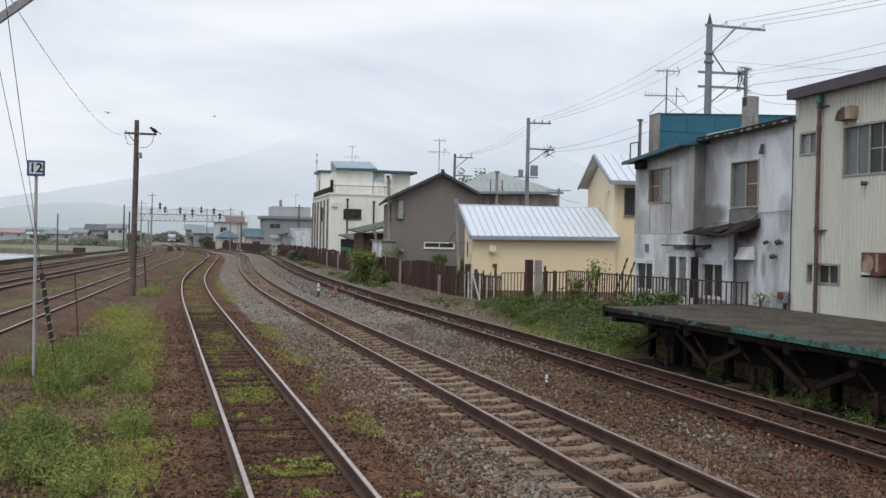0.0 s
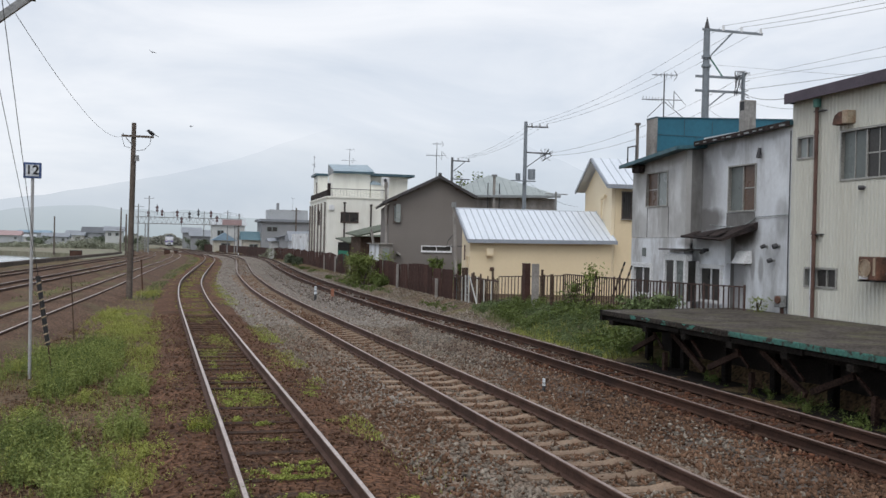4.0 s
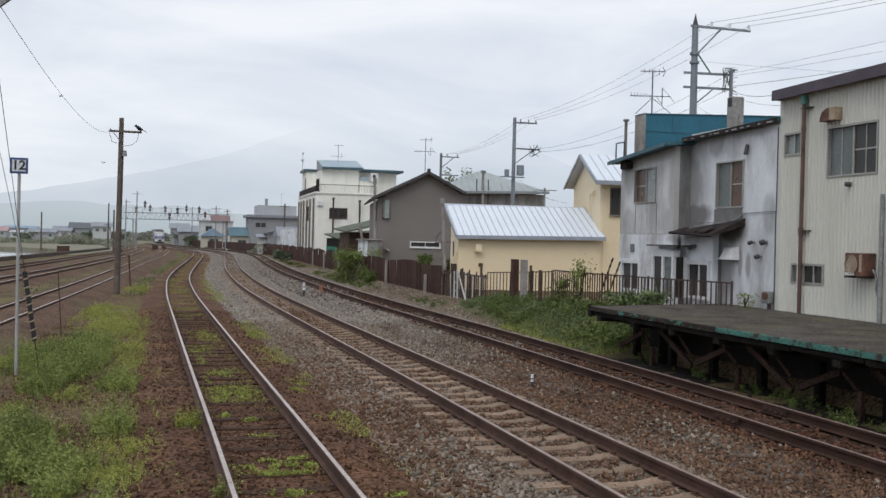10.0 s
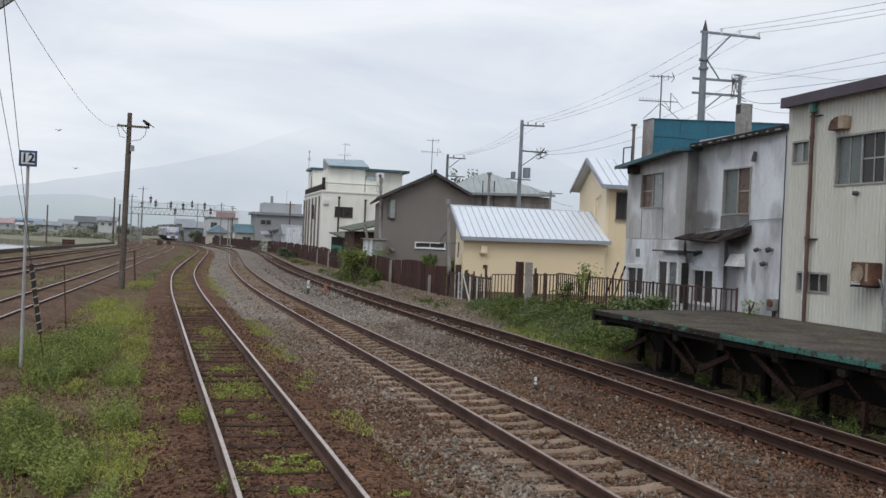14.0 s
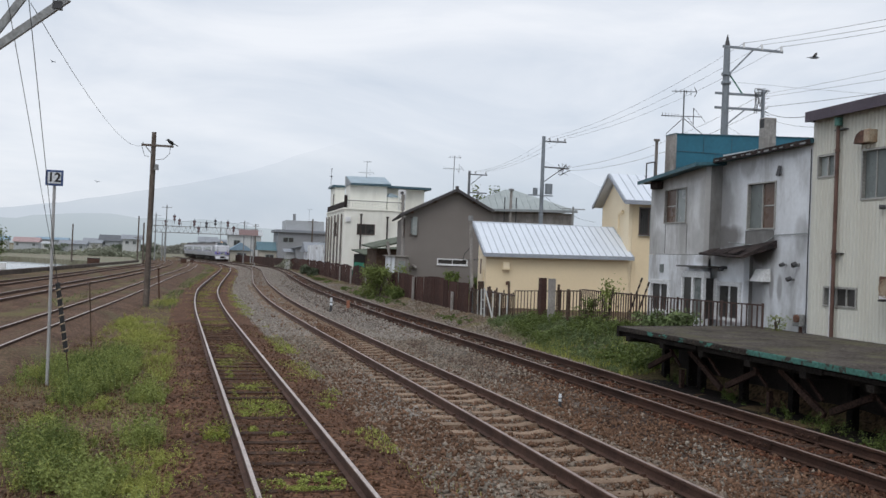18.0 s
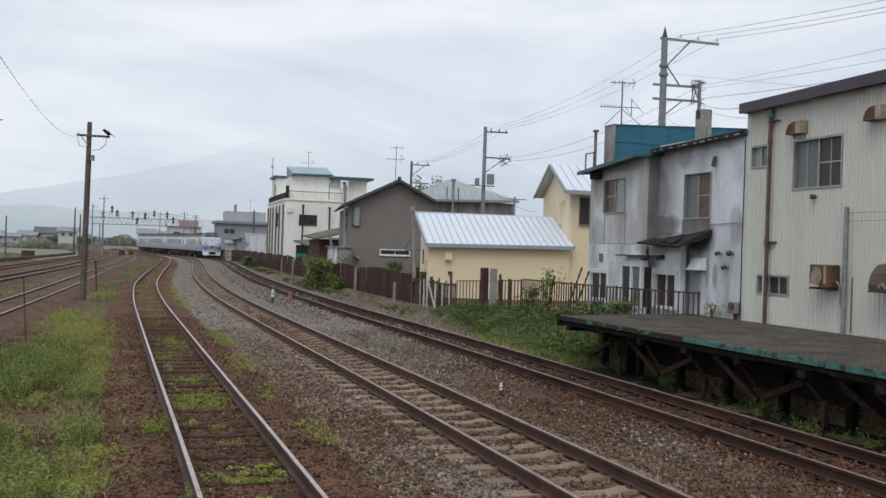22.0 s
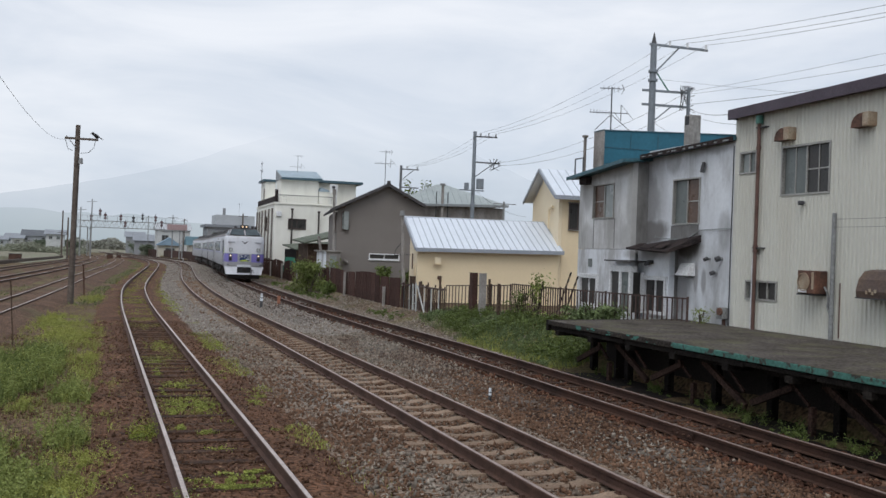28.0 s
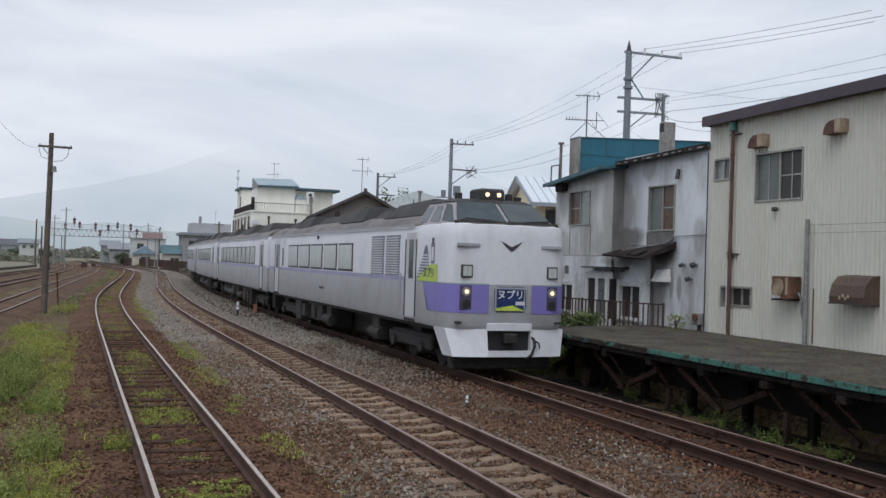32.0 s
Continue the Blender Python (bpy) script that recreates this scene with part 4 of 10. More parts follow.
# floor and back face carry the underside's shade in their colour
part("earth_floor", hexa(bmesh.new(), [(9.7, -5, -0.5), (11.449, -5, -0.5), (11.449, PLAT_END - 0.3, -0.5), (9.7, PLAT_END - 0.3, -0.5)], [(9.7, -5, -0.27), (11.449, -5, -0.30), (11.449, PLAT_END - 0.3, -0.30), (9.7, PLAT_END - 0.3, -0.27)]), M_shade_earth, pf, "earth under the deck, shade in its dark colour")
part("back_wall", BX(11.45, 11.65, -5, PLAT_END - 0.2, -0.4, 0.775), M_void, pf, "back face under the deck, shade in its dark colour")
M_brace = mat("brace_timber", (0.075, 0.044, 0.034), (0.036, 0.023, 0.019), vary=1.0, scale=3, fine=25, fine_amount=0.5, rnd=0.3, bump=0.6, spec=0.12)
s = PLAT_END - 0.45
while s > -4:
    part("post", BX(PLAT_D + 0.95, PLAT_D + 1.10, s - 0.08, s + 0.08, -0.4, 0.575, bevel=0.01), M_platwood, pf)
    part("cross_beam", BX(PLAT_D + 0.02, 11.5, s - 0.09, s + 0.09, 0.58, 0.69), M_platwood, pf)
    s -= 1.685
for k in range(7):
    s = 22.75 - 3.37 * k
    rnd = random.Random(30 + k)
    w = lambda: rnd.uniform(-0.05, 0.05)
    if s < PLAT_END:
        part("brace", beam(bmesh.new(), (PLAT_D + 0.60, s + w(), 0.56), (PLAT_D + 0.64, s - 1.3 + w(), -0.08), 0.07, 0.11), M_brace, pf)
        part("brace", beam(bmesh.new(), (PLAT_D + 0.68, s - 0.62 + w(), 0.56), (PLAT_D + 0.66, s - 1.28 + w(), 0.16), 0.04, 0.05), M_brace, pf)
    part("brace", beam(bmesh.new(), (PLAT_D + 0.63, s - 1.5 + w(), 0.0), (PLAT_D + 0.62, s - 2.62 + w(), 0.42), 0.07, 0.11), M_brace, pf)
    part("brace", beam(bmesh.new(), (PLAT_D + 0.66, s - 2.36 + w(), 0.54), (PLAT_D + 0.64, s - 2.98 + w(), 0.18), 0.04, 0.05), M_brace, pf)
    part("short_post", BX(PLAT_D + 0.58, PLAT_D + 0.68, s - 3.12, s - 3.02, -0.4, 0.14 + w(), bevel=0.01), M_brace, pf)

# ---- cream corrugated house ----
FD = 13.82
bh = thing("house", FD, 13, 0.0, "two-storey house clad in cream corrugated metal sheets with a plum fascia", "house", "houses by the track")
small = (19.00, 19.64, 4.50, 5.02)
big = (16.56, 18.12, 3.93, 5.01)
low = (18.14, 19.27, 1.61, 2.06)
holes = [small, big, low]
part("wall", WALL("d", FD, 3.0, 19.79, -0.3, 5.86, holes), M_siding, bh)
part("siding", ribs(bmesh.new(), "d", FD, 3.0, 19.77, 0.93, 5.85, 0.118, 0.088, 0.030, holes), M_siding, bh, "upright ribs of the cream sheet cladding")
part("corner_trim", BX(FD - 0.025, FD + 0.05, 19.735, 19.825, 0.9, 5.86), M_siding, bh)
part("end_wall", WALL("s", 19.63, FD + 0.17, 22, -0.3, 5.86), M_siding, bh)
part("back_wall", BX(22, 22.15, 3, 19.77, -0.3, 5.86), M_siding, bh)
part("near_wall", BX(FD + 0.17, 22, 3, 3.15, -0.3, 5.86), M_siding, bh)
part("roof", slab(bmesh.new(), [(FD - 0.2, 2.8, 6.13), (22.3, 2.8, 6.6), (22.3, 19.80, 6.45), (FD - 0.2, 19.80, 5.98)], 0.10), M_darkroof, bh)
bm = bmesh.new()
hexa(bm, [(FD - 0.26, 2.7, 5.94), (FD - 0.20, 2.7, 5.94), (FD - 0.20, 19.84, 5.79), (FD - 0.26, 19.84, 5.79)], [(FD - 0.26, 2.7, 6.20), (FD - 0.20, 2.7, 6.20), (FD - 0.20, 19.84, 6.02), (FD - 0.26, 19.84, 6.02)])
part("fascia", bm, M_fascia, bh, "dark plum painted metal fascia")
part("verge", BX(FD - 0.20, 22, 19.78, 19.84, 5.80, 6.03), M_fascia, bh)
part("soffit", BX(FD - 0.20, FD, 3, 19.78, 5.862, 5.90), M_fascia, bh)
window(bh, "d", FD, *small, [M_greypane, M_frost], bar=0.04, sill=False)
window(bh, "d", FD, *big, [M_darkpane, M_greypane], cross=(0,), cut=(0, 1), bar=0.038, sill=False, label="large sliding window, one half frosted")
window(bh, "d", FD, *low, [M_darkpane, M_darkpane, M_greypane], bar=0.04, sill=False)
dp = part("downpipe", CYL((FD - 0.11, 18.83, 0.92), (FD - 0.11, 18.83, 5.62), 0.043, seg=12), M_rustpipe, bh, "rusty brown downpipe", round_off=True)
for z in (2.72, 2.83, 5.05):
    part("collar", CYL((FD - 0.11, 18.83, z - 0.035), (FD - 0.11, 18.83, z + 0.035), 0.056, seg=12), M_rustpipe, dp)
part("cap", CYL((FD - 0.11, 18.83, 5.60), (FD - 0.11, 18.83, 5.78), 0.085, seg=12), M_greycap, dp, "weathered green pipe head")
part("waste_pipe", CYL((FD - 0.09, 18.93, 0.92), (FD - 0.09, 18.93, 2.55), 0.024, seg=8), M_whiteframe, dp, "thin white pipe beside the downpipe", round_off=True)
for z in (2.78, 5.5):
    part("bracket", BX(FD - 0.12, FD, 18.6, 18.94, z, z + 0.025), M_darksteel, dp)


def vent_hood(s0, z0):
    """A small kitchen vent: box and curved rusty cowl."""
    v = part("vent", BX(FD - 0.24, FD, s0, s0 + 0.16, z0, z0 + 0.28, bevel=0.01), mat_vent, bh, "rusty wall vent with curved cowl")
    bm = bmesh.new()
    a = [(0.0, 0.27), (0.12, 0.26), (0.24, 0.20), (0.30, 0.10), (0.32, 0.0)]
    for (p0, h0), (p1, h1) in zip(a, a[1:]):
        hexa(bm, [(FD - 0.23, s0 + 0.16 + p0, z0), (FD - 0.03, s0 + 0.16 + p0, z0), (FD - 0.03, s0 + 0.16 + p1, z0), (FD - 0.23, s0 + 0.16 + p1, z0)],
             [(FD - 0.23, s0 + 0.16 + p0, z0 + h0), (FD - 0.03, s0 + 0.16 + p0, z0 + h0), (FD - 0.03, s0 + 0.16 + p1, z0 + max(h1, 0.004)), (FD - 0.23, s0 + 0.16 + p1, z0 + max(h1, 0.004))])
    part("cowl", bm, M_rustbox, v)


mat_vent = mat("vent_cream_rust", (0.42, 0.36, 0.27), (0.30, 0.2, 0.13), vary=1.0, scale=4, rough=0.6, bump=0.15)
vent_hood(17.66, 5.12)
vent_hood(15.30, 5.15)
vent_hood(12.9, 5.15)
kn = part("wall_spout", CYL((FD - 0.12, 17.33, 3.76), (FD, 17.33, 3.76), 0.035, seg=10), M_steel, bh, round_off=True)
part("spout_cap", CYL((FD - 0.15, 17.36, 3.75), (FD - 0.05, 17.31, 3.75), 0.05, seg=10), M_darksteel, kn, round_off=True)
ac = thing("air_conditioner", FD - 0.2, 17.0, 1.84, "rusted outdoor air conditioner unit fixed to a cream wall", "air conditioner")
part("body", BX(FD - 0.36, FD - 0.04, 16.50, 17.04, 1.86, 2.33, bevel=0.015), M_rustbox, ac, "rust-eaten metal casing")
bm = bmesh.new()
for i in range(24):
    a0, a1 = 2 * math.pi * i / 24, 2 * math.pi * (i + 1) / 24
    cyl(bm, (FD - 0.375, 16.83 + 0.18 * math.cos(a0), 2.095 + 0.18 * math.sin(a0)), (FD - 0.375, 16.83 + 0.18 * math.cos(a1), 2.095 + 0.18 * math.sin(a1)), 0.012, seg=4)
for r in (0.06, 0.11, 0.155):
    for i in range(18):
        a0, a1 = 2 * math.pi * i / 18, 2 * math.pi * (i + 1) / 18
        cyl(bm, (FD - 0.37, 16.82 + r * math.cos(a0), 2.095 + r * math.sin(a0)), (FD - 0.37, 16.82 + r * math.cos(a1), 2.095 + r * math.sin(a1)), 0.005, seg=3)
part("fan_grille", bm, mat_vent, ac)
part("fan_disc", CYL((FD - 0.366, 16.82, 2.095), (FD - 0.361, 16.82, 2.095), 0.17, seg=24), mat_vent, ac, "dusty ochre fan opening")
part("side_panel", BX(FD - 0.366, FD - 0.361, 16.53, 16.60, 1.95, 2.30), mat_vent, ac)
part("side_panel", BX(FD - 0.368, FD - 0.362, 16.74, 17.0, 1.875, 1.94), M_whiteframe, ac)
for s in (16.58, 16.95):
    part("bracket", BX(FD - 0.42, FD, s - 0.02, s + 0.02, 1.825, 1.858), M_darksteel, ac)
part("hose", tube(bmesh.new(), [(FD - 0.12, 16.5, 2.0), (FD - 0.12, 16.42, 1.92), (FD - 0.10, 16.39, 1.75), (FD - 0.09, 16.42, 1.6), (FD - 0.05, 16.38, 1.4)], 0.025, 6), M_steel, ac)
hd = thing("vent_hood", FD - 0.2, 14.7, 1.84, "large dark brown sheet metal vent hood on a cream wall", "vent hood")
bm = bmesh.new()
pr = [(0.0, 1.86), (0.40, 1.86), (0.42, 1.98), (0.36, 2.20), (0.22, 2.36), (0.0, 2.40)]
hexa(bm, [(FD - a, 14.38, z) for a, z in pr], [(FD - a, 15.27, z) for a, z in pr])
bmesh.ops.recalc_face_normals(bm, faces=bm.faces)
part("hood", bm, M_hood, hd)
part("lip", BX(FD - 0.425, FD, 14.37, 15.28, 1.838, 1.862), M_darksteel, hd)
for dx, zz in ((14.98, 1.93), (14.90, 1.97), (14.83, 1.92), (14.76, 1.96)):
    part("flaked_patch", BX(FD - 0.432, FD - 0.40, dx - 0.02, dx + 0.025, zz, zz + 0.06), mat_vent, hd)
gp = thing("steel_post", FD - 0.12, 16.40, PLAT_Z, "plain grey steel post beside the cream wall", "post")
part("post", CYL((FD - 0.13, 16.26, PLAT_Z), (FD - 0.13, 16.26, 3.50), 0.048, 0.044, 12), M_steel, gp, round_off=True)
part("conduit", CYL((FD - 0.04, 16.14, 1.0), (FD - 0.04, 16.14, 2.1), 0.015, seg=6), M_rustpipe, gp)
wire((FD - 0.13, 16.24, 3.38), (FD - 0.25, 6.0, 3.62), 0.08, 0.007, "thin cable along the cream wall")
wire((FD - 0.13, 16.24, 3.22), (FD - 0.25, 6.0, 3.45), 0.08, 0.006, "thin cable along the cream wall")

# ---- grey stucco house ----
GD = 13.32  # the front of its projecting part
gh = thing("house", FD, 23.5, 0.0, "weathered grey stucco house with stained walls and a blue metal roof", "house", "houses by the track")
winB = (21.26, 22.50, 3.38, 4.56)
part("wall", WALL("d", FD, 19.83, 23.80, -0.3, 5.42, [winB]), M_stucco, gh, "stained pale grey stucco wall")
winA = (24.78, 26.06, 3.60, 4.59)
winD = (25.63, 26.80, 1.05, 1.93)
part("wall", WALL("d", GD, 23.79, 26.96, 2.72, 4.84, [winA]), M_stucco_dark, gh, "grey panelled upper wall of the projecting part")
part("wall_head", hexa(bmesh.new(), [(GD, 23.79, 4.842), (GD + 0.16, 23.79, 4.842), (GD + 0.16, 26.96, 4.842), (GD, 26.96, 4.842)], [(GD, 23.79, 5.13), (GD + 0.16, 23.79, 5.13), (GD + 0.16, 26.96, 4.87), (GD, 26.96, 4.87)]), M_stucco_dark, gh)
part("wall", WALL("d", GD, 23.79, 26.96, -0.3, 2.71, [winD]), M_stucco_white, gh, "whitewashed lower wall, peeling and stained")
# stained stucco in a much darker grey than the front wall
M_stucco_mid = mat("stucco_mid_grey", (0.259, 0.259, 0.256), (0.151, 0.148, 0.144), vary=1.0, scale=1.0, fine=9, fine_amount=0.08, bump=0.15, stain=(0.10, 0.095, 0.088), stain_amount=0.6, stain_scale=(2.2, 2.2, 0.55), stain_lo=0.42, stain_hi=0.60)
part("side_wall", WALL("s", 23.79, GD + 0.165, FD - 0.002, 2.60, 5.2, thick=0.15), M_stucco_mid, gh, "stained mid-grey return wall, darker than the front")
for s in (24.72, 25.98):
    part("panel_joint", BX(GD - 0.010, GD - 0.001, s - 0.012, s + 0.012, 2.74, 3.58), M_stucco_mid, gh)
part("end_wall", WALL("s", 26.80, GD + 0.17, 19, -0.3, 5.0), M_stucco, gh)
part("back_wall", BX(19, 19.15, 19.85, 26.9, -0.3, 5.5), M_stucco, gh)
window(gh, "d", GD, *winA, [M_frost, M_brownpane], M_alu, cross=(1,), bar=0.03, sill=False)
window(gh, "d", FD, *winB, [M_brownpane, M_greypane], M_alu, cross=(0,), bar=0.032, sill=False, label="tall window, one half boarded brown")
part("dark_panel", BX(FD - 0.02, FD - 0.001, 21.3, 22.55, 2.95, 3.36), M_stucco_mid, gh, "dark panel below the window")
window(gh, "d", GD, *winD, [M_darkpane, M_darkpane], M_whiteframe, bar=0.07, label="white framed window beside the fence")
# lower room in front, with its canopy
winC = (22.32, 23.42, 1.05, 1.97)
LD = 13.56
part("wall", WALL("d", LD, 22.17, 23.785, -0.3, 2.72, [winC]), M_stucco_white, gh, "whitewashed wall of the low front room")
part("side_wall", BX(LD + 0.165, FD - 0.002, 22.17, 22.30, -0.3, 2.72), M_stucco_mid, gh)
window(gh, "d", LD, *winC, [M_darkpane, M_darkpane], M_whiteframe, bar=0.05)
bm = bmesh.new()
hexa(bm, [(GD - 0.30, 21.40, 2.63), (FD, 21.16, 2.93), (FD, 23.78, 2.80), (GD - 0.30, 23.42, 2.71)], [(GD - 0.30, 21.40, 2.70), (FD, 21.16, 3.11), (FD, 23.78, 2.88), (GD - 0.30, 23.42, 2.77)])
cn = part("canopy", bm, M_canopy, gh, "rotten dark sheet canopy over the low front room")
part("canopy_edge", tube(bmesh.new(), [(GD - 0.31, 23.42, 2.74), (GD - 0.32, 22.9, 2.72), (GD - 0.31, 22.2, 2.69), (GD - 0.32, 21.8, 2.67), (GD - 0.31, 21.40, 2.66)], 0.035, 5), M_canopy, cn)
for s_, w_ in ((23.2, 0.35), (22.55, 0.5), (21.9, 0.3)):
    part("loose_sheet", slab(bmesh.new(), [(GD - 0.31, s_ - w_ / 2, 2.735), (GD - 0.31, s_ + w_ / 2, 2.765), (FD - 0.45, s_ + w_ / 2, 2.885), (FD - 0.45, s_ - w_ / 2, 2.895)], 0.010), M_canopy, cn, "rotten loose roofing sheet")
for d_, (a0, a1, z0, z1) in ((GD, winD), (LD, winC)):
    for b0, b1, c0, c1 in ((a0 - 0.06, a0 - 0.002, z0 - 0.02, z1 + 0.06), (a1 + 0.002, a1 + 0.06, z0 - 0.02, z1 + 0.06), (a0 - 0.002, a1 + 0.002, z1 + 0.002, z1 + 0.06)):
        part("casing", onface(bmesh.new(), "d", d_, b0, b1, c0, c1, 0.045, 0.0), M_whiteframe, gh, "white painted window casing")
# porch bay
PD = GD - 0.17
bay = part("porch", BX(PD, GD - 0.002, 23.42, 24.58, 0.6, 1.02), M_stucco_white, gh)
for s in (23.45, 23.98, 24.55):
    part("porch_post", BX(PD - 0.02, PD + 0.07, s - 0.05, s + 0.05, 1.02, 2.2), M_whiteframe, bay)
part("side_pane", BX(PD + 0.071, LD - 0.10, 23.44, 23.46, 1.02, 2.1), M_darkpane, bay)
part("porch_post", BX(LD - 0.099, LD - 0.002, 23.40, 23.46, 1.02, 2.1), M_whiteframe, bay)
part("pane", BX(PD + 0.03, PD + 0.04, 23.49, 23.94, 1.03, 2.1), M_greypane, bay)
part("pane", BX(PD + 0.03, PD + 0.04, 24.02, 24.51, 1.03, 2.1), M_darkpane, bay)
part("curtain", BX(PD + 0.05, PD + 0.06, 23.5, 23.7, 1.03, 2.1), M_curtain, bay)
part("porch_head", BX(PD - 0.025, GD - 0.002, 23.38, 24.62, 2.1, 2.27), M_whiteframe, bay)
part("porch_roof", BX(12.97, LD - 0.002, 23.25, 24.6, 2.38, 2.42), M_darkroof, bay, "thin dark sheet roof over the porch")
part("vent_grille", BX(GD - 0.03, GD - 0.001, 26.0, 26.22, 2.19, 2.43, bevel=0.01), M_greypane, gh)
# roof: eave dips towards the far end
bm = bmesh.new()
hexa(bm, [(FD - 0.12, 19.80, 5.33), (18.2, 19.80, 5.55), (18.2, 23.6, 5.5), (FD - 0.38, 23.6, 5.19)], [(FD - 0.12, 19.80, 5.42), (18.2, 19.80, 5.64), (18.2, 23.6, 5.59), (FD - 0.38, 23.6, 5.28)])
part("roof", bm, M_teal, gh, "blue-grey metal roof sheet with a crumbling eave")
bm = bmesh.new()
hexa(bm, [(GD - 0.42, 23.6, 5.06), (18.2, 23.602, 5.49), (18.2, 27.5, 5.1), (GD - 0.42, 27.0, 4.78)], [(GD - 0.42, 23.6, 5.15), (18.2, 23.602, 5.58), (18.2, 27.5, 5.19), (GD - 0.42, 27.0, 4.87)])
part("roof", bm, M_teal, gh)
part("eave_board", beam(bmesh.new(), (FD - 0.13, 19.80, 5.36), (FD - 0.39, 23.62, 5.22), 0.03, 0.12), M_canopy, gh)
part("eave_board", beam(bmesh.new(), (GD - 0.43, 23.58, 5.09), (GD - 0.43, 27.02, 4.81), 0.03, 0.10), M_teal, gh)
rnd = random.Random(8)
for i in range(11):
    f_ = (i + rnd.uniform(0.1, 0.7)) / 11
    part("flaked_board", BX(FD - 0.165 - 0.26 * f_, FD - 0.145 - 0.26 * f_, 19.85 + 3.7 * f_, 19.85 + 3.7 * f_ + rnd.uniform(0.08, 0.22), 5.335 - 0.14 * f_ + rnd.uniform(-0.02, 0.01), 5.36 - 0.14 * f_), M_midtrim, gh)
part("soffit_box", BX(GD - 0.22, GD - 0.001, 26.2, 26.62, 4.62, 4.84, bevel=0.02), M_canopy, gh, "dark rotten box under the eave")
# blue clad parapet, chimney, flue, antenna on the roof
part("parapet", hexa(bmesh.new(), [(14.10, 27.0, 4.9), (18.9, 27.0, 4.9), (18.9, 27.6, 4.9), (14.10, 27.6, 4.9)], [(14.10, 27.0, 6.36), (18.9, 27.0, 6.56), (18.9, 27.6, 6.56), (14.10, 27.6, 6.36)]), M_blue, gh, "blue sheet metal parapet")
part("parapet_end", BX(14.06, 14.098, 26.98, 27.62, 4.9, 6.40), M_concrete, gh)
for zz in (5.35, 5.85):
    part("sheet_joint", BX(14.10, 18.9, 26.985, 26.999, zz, zz + 0.012), M_bluetrim, gh)
part("parapet_cap", hexa(bmesh.new(), [(14.05, 26.97, 6.36), (18.92, 26.97, 6.563), (18.92, 27.63, 6.563), (14.05, 27.63, 6.36)], [(14.05, 26.97, 6.385), (18.92, 26.97, 6.588), (18.92, 27.63, 6.588), (14.05, 27.63, 6.385)]), M_teal, gh)
for dd in (15.0, 15.95, 16.9, 17.85):
    part("sheet_joint", BX(dd, dd + 0.012, 26.985, 26.999, 5.1, 5.349), M_bluetrim, gh)
    part("sheet_joint", BX(dd + 0.4, dd + 0.412, 26.985, 26.999, 5.363, 5.849), M_bluetrim, gh)
    part("sheet_joint", BX(dd, dd + 0.012, 26.985, 26.999, 5.863, 6.35), M_bluetrim, gh)
ch = part("chimney", BX(15.42, 15.77, 24.36, 24.68, 5.3, 6.63, bevel=0.015), M_concrete, gh, "sooty square concrete chimney")
part("flue_opening", BX(15.412, 15.419, 24.42, 24.62, 6.35, 6.6), M_black, ch)
fl = thing("flue_pipe", 13.3, 26.7, 5.0, "rusty steel flue pipe with frame on a roof", "flue")
part("pipe", CYL((13.3, 26.7, 4.9), (13.3, 26.7, 6.08), 0.045, seg=10), M_pipebrown, fl, round_off=True)
part("cap", CYL((13.3, 26.7, 6.06), (13.3, 26.7, 6.12), 0.09, seg=10), M_pipebrown, fl)
for s in (26.45, 26.98):
    part("frame_post", BX(13.12, 13.15, s - 0.015, s + 0.015, 4.85, 5.42), M_darksteel, fl)
part("frame_rail", BX(13.12, 13.15, 26.45, 26.98, 5.40, 5.43), M_darksteel, fl)
# wall fittings on the grey house
for s, z, r in ((20.74, 2.52, 0.045), (20.25, 2.53, 0.062), (20.45, 2.19, 0.055)):
    wf = part("vent_pipe", CYL((FD - 0.10, s, z), (FD, s, z), r * 0.7, seg=10), M_steel, gh, round_off=True)
    part("cowl", CYL((FD - 0.17, s + 0.02, z - 0.03), (FD - 0.07, s, z + 0.01), r, seg=10), M_darksteel, wf, round_off=True)
part("vent_pipe", CYL((LD - 0.14, 23.0, 2.40), (LD, 23.0, 2.40), 0.045, seg=10), M_darksteel, gh, round_off=True)
part("vent_pipe", CYL((LD - 0.16, 22.93, 2.36), (LD - 0.10, 23.18, 2.33), 0.045, seg=10), M_darksteel, gh, round_off=True)
part("wall_lamp", CYL((FD - 0.10, 21.07, 4.66), (FD - 0.06, 21.07, 4.90), 0.06, 0.04, 10), M_darksteel, gh, round_off=True)
mb = part("vent_box", hexa(bmesh.new(), [(FD - 0.24, 21.38, 2.08), (FD, 21.38, 2.08), (FD, 21.92, 2.08), (FD - 0.24, 21.92, 2.08)], [(FD - 0.10, 21.40, 2.38), (FD, 21.40, 2.40), (FD, 21.90, 2.40), (FD - 0.10, 21.90, 2.38)]), M_whiteframe, gh, "white wall vent box")
part("grille", BX(FD - 0.235, FD - 0.02, 21.39, 21.91, 2.065, 2.079), M_darksteel, mb)
part("cable", tube(bmesh.new(), [(FD - 0.03, 19.86, 3.22), (FD - 0.03, 19.98, 3.26), (FD - 0.03, 20.6, 3.24), (FD - 0.03, 21.19, 3.23), (FD - 0.03, 21.45, 3.12), (FD - 0.03, 21.75, 3.03), (FD - 0.03, 22.2, 3.0), (FD - 0.03, 22.73, 3.02), (FD - 0.03, 23.32, 3.07)], 0.012, 5), M_frost, gh, "pale cable sagging across the wall")
